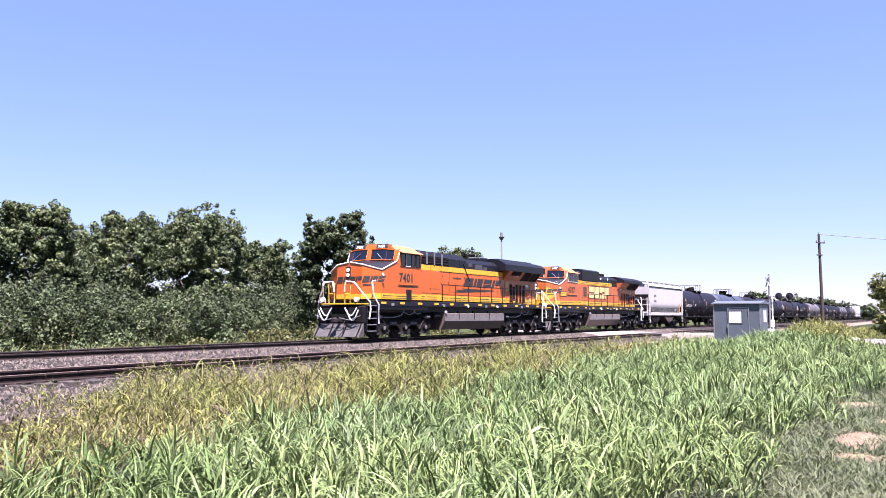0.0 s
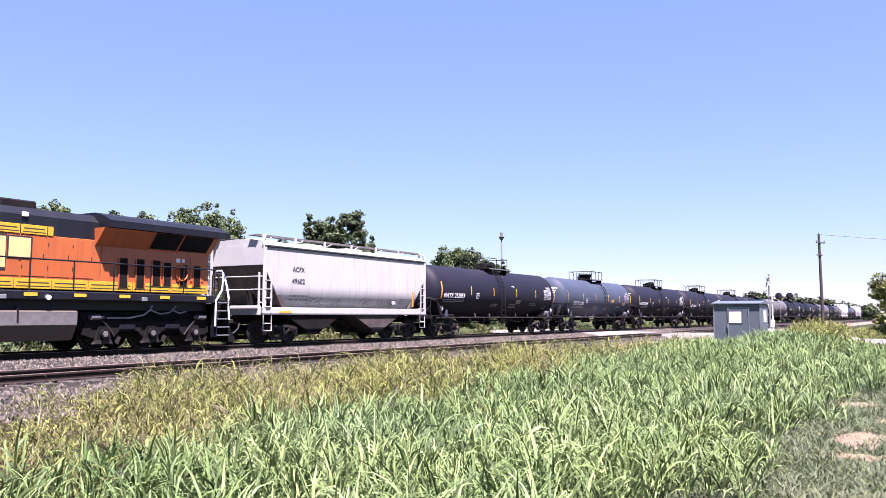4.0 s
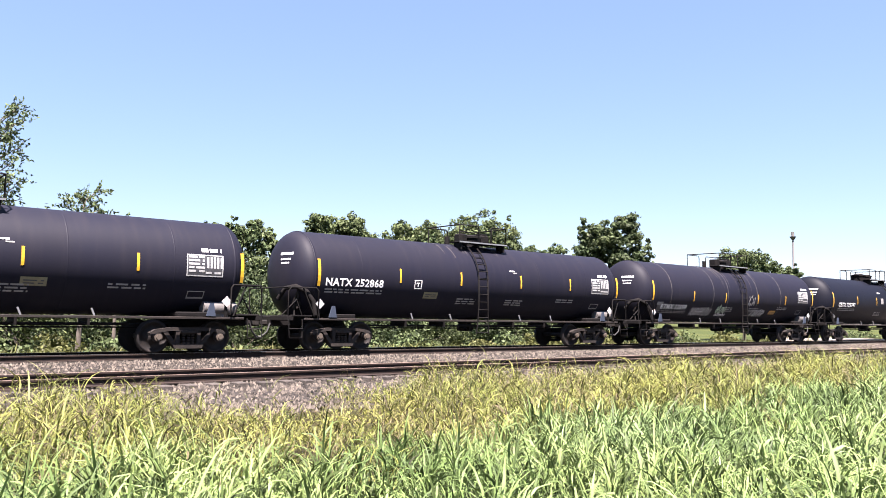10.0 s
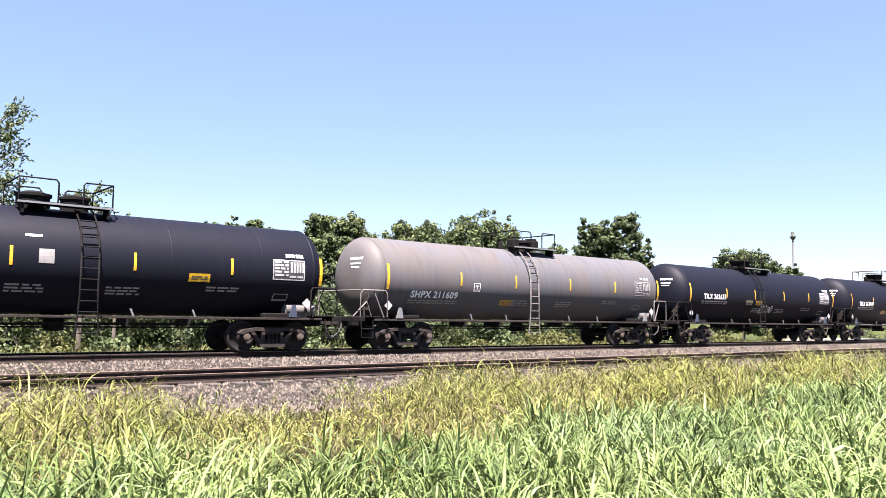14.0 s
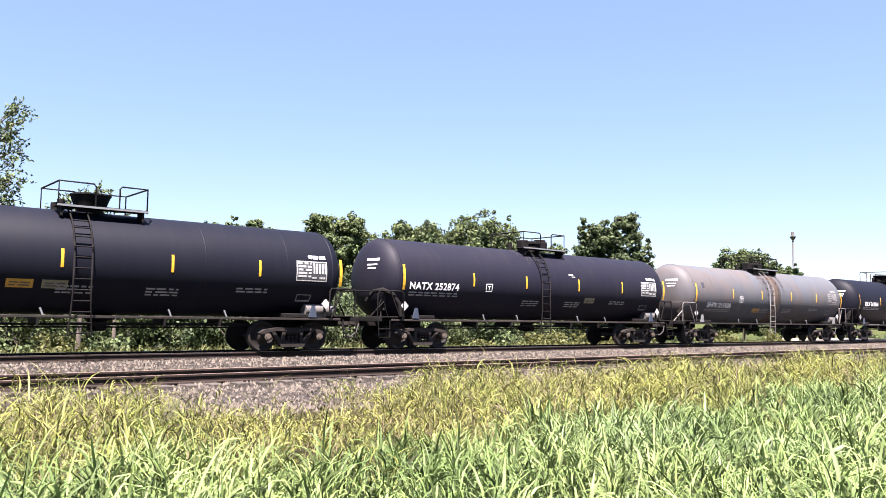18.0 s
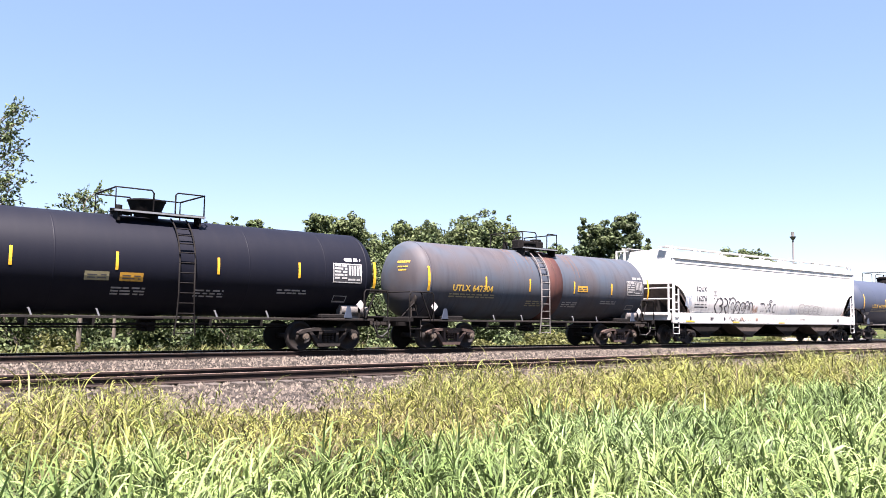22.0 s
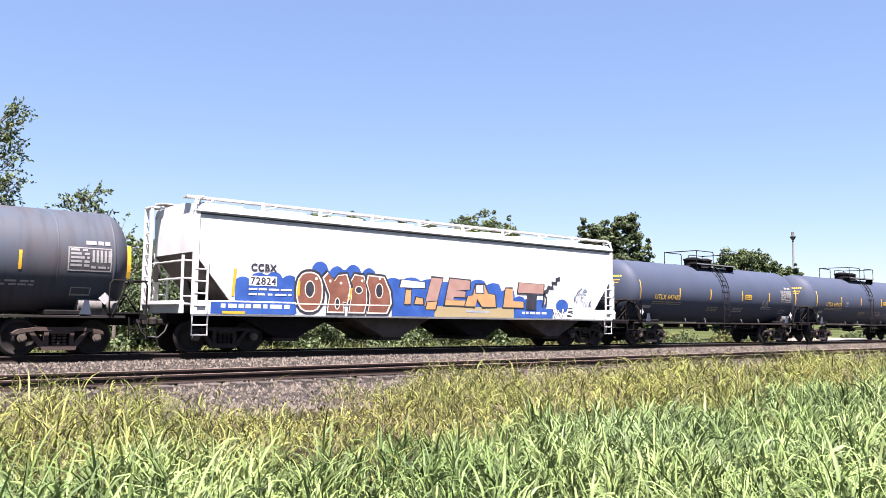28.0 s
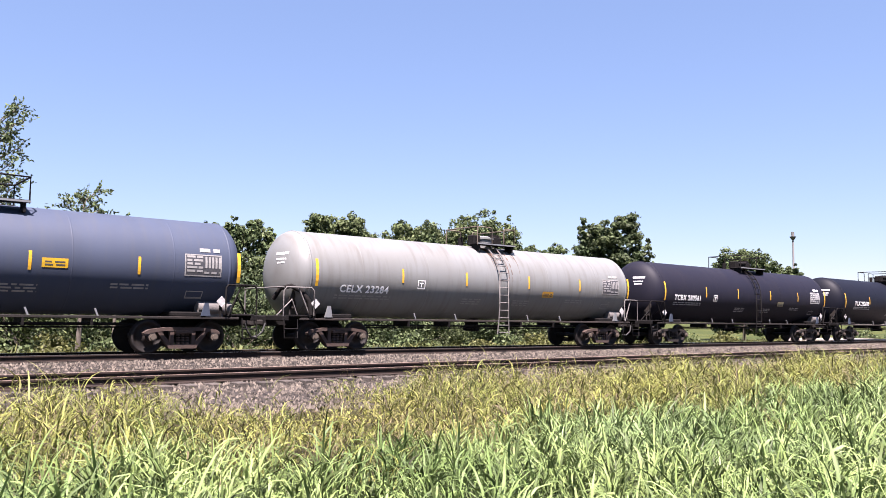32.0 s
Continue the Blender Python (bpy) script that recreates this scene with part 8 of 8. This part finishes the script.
            part("end_handrail", Shape().tube([(k * 9.80, s * 1.50, 0.95), (k * 9.72, s * 1.52, 1.4), (k * 9.76, s * 1.50, 1.72), (k * 9.95, s * 1.2, 2.15), (k * 10.1, s * 0.86, 2.62), (k * 10.1, s * 0.40, 2.68), (k * 10.1, s * 0.30, 2.2)], 0.036), M["whiteletter"], car, "white handrail")
            part("porch_post", Shape().tube([(k * 10.08, s * 0.30, 1.64), (k * 10.08, s * 0.30, 2.60), (k * 10.08, s * 0.62, 2.60), (k * 10.08, s * 0.62, 1.64)], 0.034).tube([(k * 10.08, s * 0.30, 2.1), (k * 10.08, s * 0.62, 2.1)], 0.028), M["yellow"], car, "dirty yellow porch railing")
            hose = M["whiteletter" if k < 0 and one else "rubber"]
            for q in range(2):
                part("hose", Shape().tube([(xe + k * 0.22, s * (0.38 + 0.075 * i + 0.1 * q), 1.46 - 0.1 * q - (0.36 + 0.12 * q) * math.sin(math.pi * i / 9)) for i in range(10)], 0.03), hose, car, "looped air hose")
            part("cut_lever", Shape().tube([(xe + k * 0.25, s * 0.1, 1.0), (xe + k * 0.3, s * 0.7, 0.9), (xe + k * 0.2, s * 1.25, 1.1)], 0.02), M["steel"], car)
    # walkway handrail along the hood
    for s in (-1, 1):
        for i in range(10):
            part("stanchion", Shape().cyl((-3.3 + i * 1.38, s * 1.43, 1.80), (-3.3 + i * 1.38, s * 1.43, 2.72), 0.024, 6), blk, car)
        part("walkway_rail", Shape().tube([(-3.4, s * 1.43, 2.72), (9.2, s * 1.43, 2.72)], 0.026), blk, car)
    return car


# ---- the train, front to rear: ends of the cars along the line at the start, in metres ----
ENDS = [28.90, 49.90, 70.85, 83.74, 101.01, 117.18, 134.59, 151.84, 169.23, 186.37, 203.91, 220.83, 237.11, 254.39, 271.95, 288.14, 302.79, 322.27, 339.09,
        354.29, 374.06, 390.34, 406.94, 425.17, 443.23, 461.10]


def span(i):
    """Middle and length of the i-th car."""
    return (ENDS[i] + ENDS[i + 1]) / 2, ENDS[i + 1] - ENDS[i]


def consist():
    locomotive(39.40, "7401", 1, "orange and black diesel locomotive with yellow bands leading the train")
    locomotive(60.36, "4767", 2, "orange diesel locomotive with a yellow nose panel and cream blocks")
    car, y, rng = hopper_car(77.62, 6.15, 5.75, "hopgray", "short light grey covered hopper car with dark eaves", 2, 31, 3.05, 1.15, (3.70, 3.80), 4.08, (1.18, 1.42), True, 0.25)
    gray_hopper_marks(car, y, rng)
    car, y, rng = hopper_car(span(16)[0] + 0.2, 9.65, 9.2, "white", "long white covered hopper car with black graffiti", 4, 32, 2.80, 1.25, (3.77, 3.97), 4.40, (1.02, 1.48), False, 0.16, True)
    white_hopper_marks(car, y, rng)
    car, y, rng = hopper_car(span(19)[0], 9.70, 9.15, "white", "white covered hopper car with a blue and brown graffiti mural", 4, 33)
    mural(car, y)
    tank_car(*span(3), "black", "NATX 252859", ladder=-0.02, mark_at=0.163, label="black tank car with white lettering and yellow strips", seed=1, pipe=True, deck=(0.52, 2.35), drips=(("palerun", -1.6, 1.5, 9, 0.9),), labels=(("olive", 0.62, -0.62),), patches=(("whiteletter", 0.575, 0.42, 0.26, 0.05), ("grayletter", 0.583, 0.35, 0.20, 0.04)))
    tank_car(*span(4), "bluegray", "CGTX 33242", ladder=0.045, mark_at=0.216, mark_v=-0.55, labels=(("amber", 0.66, -0.30), ("amber", 0.83, -0.52)), label="blue-grey tank car with white lettering", panels=("amber", "amber"), seed=2, deck=(-0.48, 2.2), top="bowl")
    tank_car(*span(5), "black", "NATX 252897", ladder=-0.02, mark_at=0.163, label="black tank car with white lettering and yellow strips", seed=3, pipe=True, deck=(0.52, 2.35), drips=(("palerun", -1.6, 1.5, 9, 0.9),), labels=(("olive", 0.617, -0.72),), patches=(("whiteletter", 0.575, 0.42, 0.26, 0.05), ("grayletter", 0.583, 0.35, 0.20, 0.04)))
    tank_car(*span(6), "black", "NATX 252868", ladder=-0.02, mark_at=0.163, label="dusty black tank car with white lettering", seed=4, pipe=True, deck=(0.52, 2.35), drips=(("palerun", -1.6, 1.5, 9, 0.9),), labels=(("olive", 0.348, -0.72),), patches=(("whiteletter", 0.575, 0.42, 0.26, 0.05), ("grayletter", 0.583, 0.35, 0.20, 0.04)))
    tank_car(*span(7), "black", "RTMX 12699", mark_v=-0.85, ladder=0.01, strip_v=-0.42, labels=(("amber", 0.702, -1.02),), seams=(0.164, 0.363, 0.436, 0.595, 0.732), seam="seamline", patches=(("decal", 0.121, -1.35, 0.32, 0.75), ("grayletter", 0.121, -0.66, 0.46, 0.16)),
             label="black tank car with graffiti scribbles and white lettering", tags=((0.32, 1.7, 0.62, -1.22, 5, "chalk"), (0.415, 0.85, 0.50, -1.02, 4, "greenline"), (0.425, 0.95, 0.22, -1.22, 5, "chalk"), (0.62, 1.3, 0.50, -1.20, 5, "chalk"), (0.565, 0.62, 0.7, -0.55, 3, "grayletter")), seed=5, top="tall", deck=(0.0, 2.6), pipe=True, drips=(("palerun", -1.9, 1.9, 12, 1.6),))
    tank_car(*span(8), "jet", "CBTX 725747", ladder=0.031, label="jet black tank car with white lettering", panels=("amber",), seed=6, deck=(-0.48, 2.3), pipe=True, top="drums", labels=(("yellow", 0.706, -0.44),), patches=(("grayletter", 0.472, -0.12, 0.36, 0.36), ("whiteletter", 0.455, 0.55, 0.4, 0.07)))
    tank_car(*span(9), "gray", "SHPX 211609", mark_v=-0.68, mark_at=0.203, ladder=-0.025, labels=(("amber", 0.404, -0.92),), label="weathered light grey tank car with rust streaks", panels=("amber",), seed=7, valve_lit=True, deck=(0.62, 2.3), drips=(("palerun", -1.0, 1.6, 10, 1.3),))
    tank_car(*span(10), "jet", "TILX 262633", mark_at=0.207, mark_v=-0.26, ladder=-0.047, labels=(("amber", 0.45, -0.50), ("olive", 0.395, -0.50)), label="jet black tank car with white lettering", seed=8, deck=(0.58, 2.4), top="bowl", tags=((0.50, 1.3, 0.60, -0.95, 5, "chalk"),))
    tank_car(*span(11), "jet", "TILX 262649", mark_at=0.207, mark_v=-0.26, ladder=-0.046, labels=(("amber", 0.368, -0.78), ("olive", 0.418, -0.78)), label="jet black tank car with white lettering", seed=9, deck=(0.62, 2.3), top="bowl")
    tank_car(*span(12), "black", "NATX 252874", ladder=-0.02, mark_at=0.163, label="dusty black tank car with white lettering", seed=10, pipe=True, deck=(0.52, 2.35), drips=(("palerun", -1.6, 1.5, 9, 0.9),), labels=(("olive", 0.644, -0.7),), patches=(("whiteletter", 0.575, 0.42, 0.26, 0.05), ("grayletter", 0.583, 0.35, 0.20, 0.04)))
    tank_car(*span(13), "dingy", "SHPX 211626", mark_v=-0.68, mark_at=0.203, ladder=-0.03, labels=(("amber", 0.404, -0.92),), patches=(("decal", 0.304, -0.78, 0.5, 0.3), ("decal", 0.119, 0.28, 0.22, 0.24)), label="weathered grey tank car with a rust-stained middle", panels=("amber",), seed=11, belt="beltstain", valve_lit=True, deck=(0.42, 2.4), drips=(("drip", -0.75, 1.55, 26, 2.3), ("rustdrip", -1.2, 1.9, 16, 1.7)))
    tank_car(*span(14), "jet", "TILX 262636", mark_at=0.187, mark_v=-0.26, ladder=0.04, labels=(("amber", 0.45, -0.50), ("olive", 0.395, -0.50)), label="jet black tank car with white lettering", seed=12, deck=(-0.58, 2.5), top="bowl")
    tank_car(*span(15), "rustgray", "UTLX 647304", "yellowletter", ladder=-0.025, mark_at=0.226, label="grey tank car browned with rust, a red-brown band round it", belt="maroon", strip_v=-0.30, labels=(("amber", 0.635, -0.22),), red=True, seed=13, deck=(0.30, 1.95), top="tall", drips=(("rustdrip", -1.5, 2.4, 14, 1.5),))
    # pale runs on the slate tanks are reflections painted below the platform
    tank_car(*span(17), "slate", "UTLX 647431", "yellowletter", mark_at=0.212, label="dark slate tank car with yellow lettering", strip_v=-0.30, labels=(("yellow", 0.635, -0.22),), seed=14, deck=(0.05, 3.35), ladder=-0.003, top="drums", pipe=True, patches=(("grayletter", 0.125, -0.85, 0.62, 0.17),), drips=(("palerun", -1.5, 0.9, 9, 1.1),))
    tank_car(*span(18), "rustgray", "UTLX 647321", "yellowletter", mark_at=0.194, label="rust-browned grey tank car with a black band", belt="black", strip_v=-0.30, labels=(("amber", 0.635, -0.22),), red=True, seed=15, deck=(-0.44, 2.3), ladder=0.025, drips=(("drip", -1.4, 0.9, 18, 2.0), ("rustdrip", -2.6, 2.2, 10, 1.2)))
    tank_car(*span(20), "slate", "UTLX 647482", "yellowletter", mark_at=0.212, label="dark slate tank car with yellow lettering", strip_v=-0.30, labels=(("yellow", 0.635, -0.22),), seed=16, deck=(0.05, 3.35), ladder=-0.003, top="drums", pipe=True, patches=(("grayletter", 0.125, -0.85, 0.62, 0.17),), drips=(("palerun", -1.5, 0.9, 9, 1.1),), tags=((0.74, 0.7, 0.5, -0.62, 2, "grayletter"),))
    tank_car(*span(21), "slate", "UTLX 647476", "yellowletter", mark_at=0.212, label="dark slate tank car with yellow lettering", strip_v=-0.30, labels=(("yellow", 0.635, -0.22),), red=True, seed=17, deck=(0.05, 3.35), ladder=-0.003, top="drums", pipe=True, patches=(("grayletter", 0.125, -0.85, 0.62, 0.17),), drips=(("palerun", -1.5, 0.9, 9, 1.1),))
    tank_car(*span(22), "palegray", "CELX 23284", mark_v=-0.58, label="pale grey tank car rust-stained below its platform", panels=("amber",), red=True, seed=18, valve_lit=True, deck=(0.15, 1.9), pipe=True, drips=(("rustdrip", -0.4, 1.1, 16, 1.9),))
    tank_car(*span(23), "black", "TCBX 280561", label="black tank car with white lettering", seed=19)
    tank_car(*span(24), "jet", "TILX 262650", mark_at=0.207, mark_v=-0.26, label="jet black tank car with white lettering", seed=20)


consist()


# ---- movement ----
# metres gone by the train at each full second
GONE = [0.0, 12.31, 24.57, 36.81, 49.09, 61.40, 73.68, 85.90, 98.30, 110.85, 123.03, 135.25, 147.50, 159.67, 172.18, 184.75, 197.31, 209.85, 222.24, 234.69,
        247.33, 259.68, 271.97, 284.32, 296.74, 309.07, 321.33, 333.74, 346.13, 358.54, 370.94, 383.24, 395.54]


def travelled(t):
    """How far the train has gone at t seconds."""
    return float(np.interp(t, range(33), GONE))


def motions():
    times = [float(i) for i in range(33)]
    for car, mid in ROLLING:
        walk(car, [(t, pose(mid - travelled(t), MAIN_Y, 0.004)) for t in times])
    rows = {}
    for w, x, r in WHEELS:
        if (x, r) not in rows:
            rows[x, r] = [(i / 30, pose(x, 0, r, 0, -math.degrees(travelled(i / 30) / r), 0)) for i in range(961)]
        walk(w, rows[x, r])


motions()
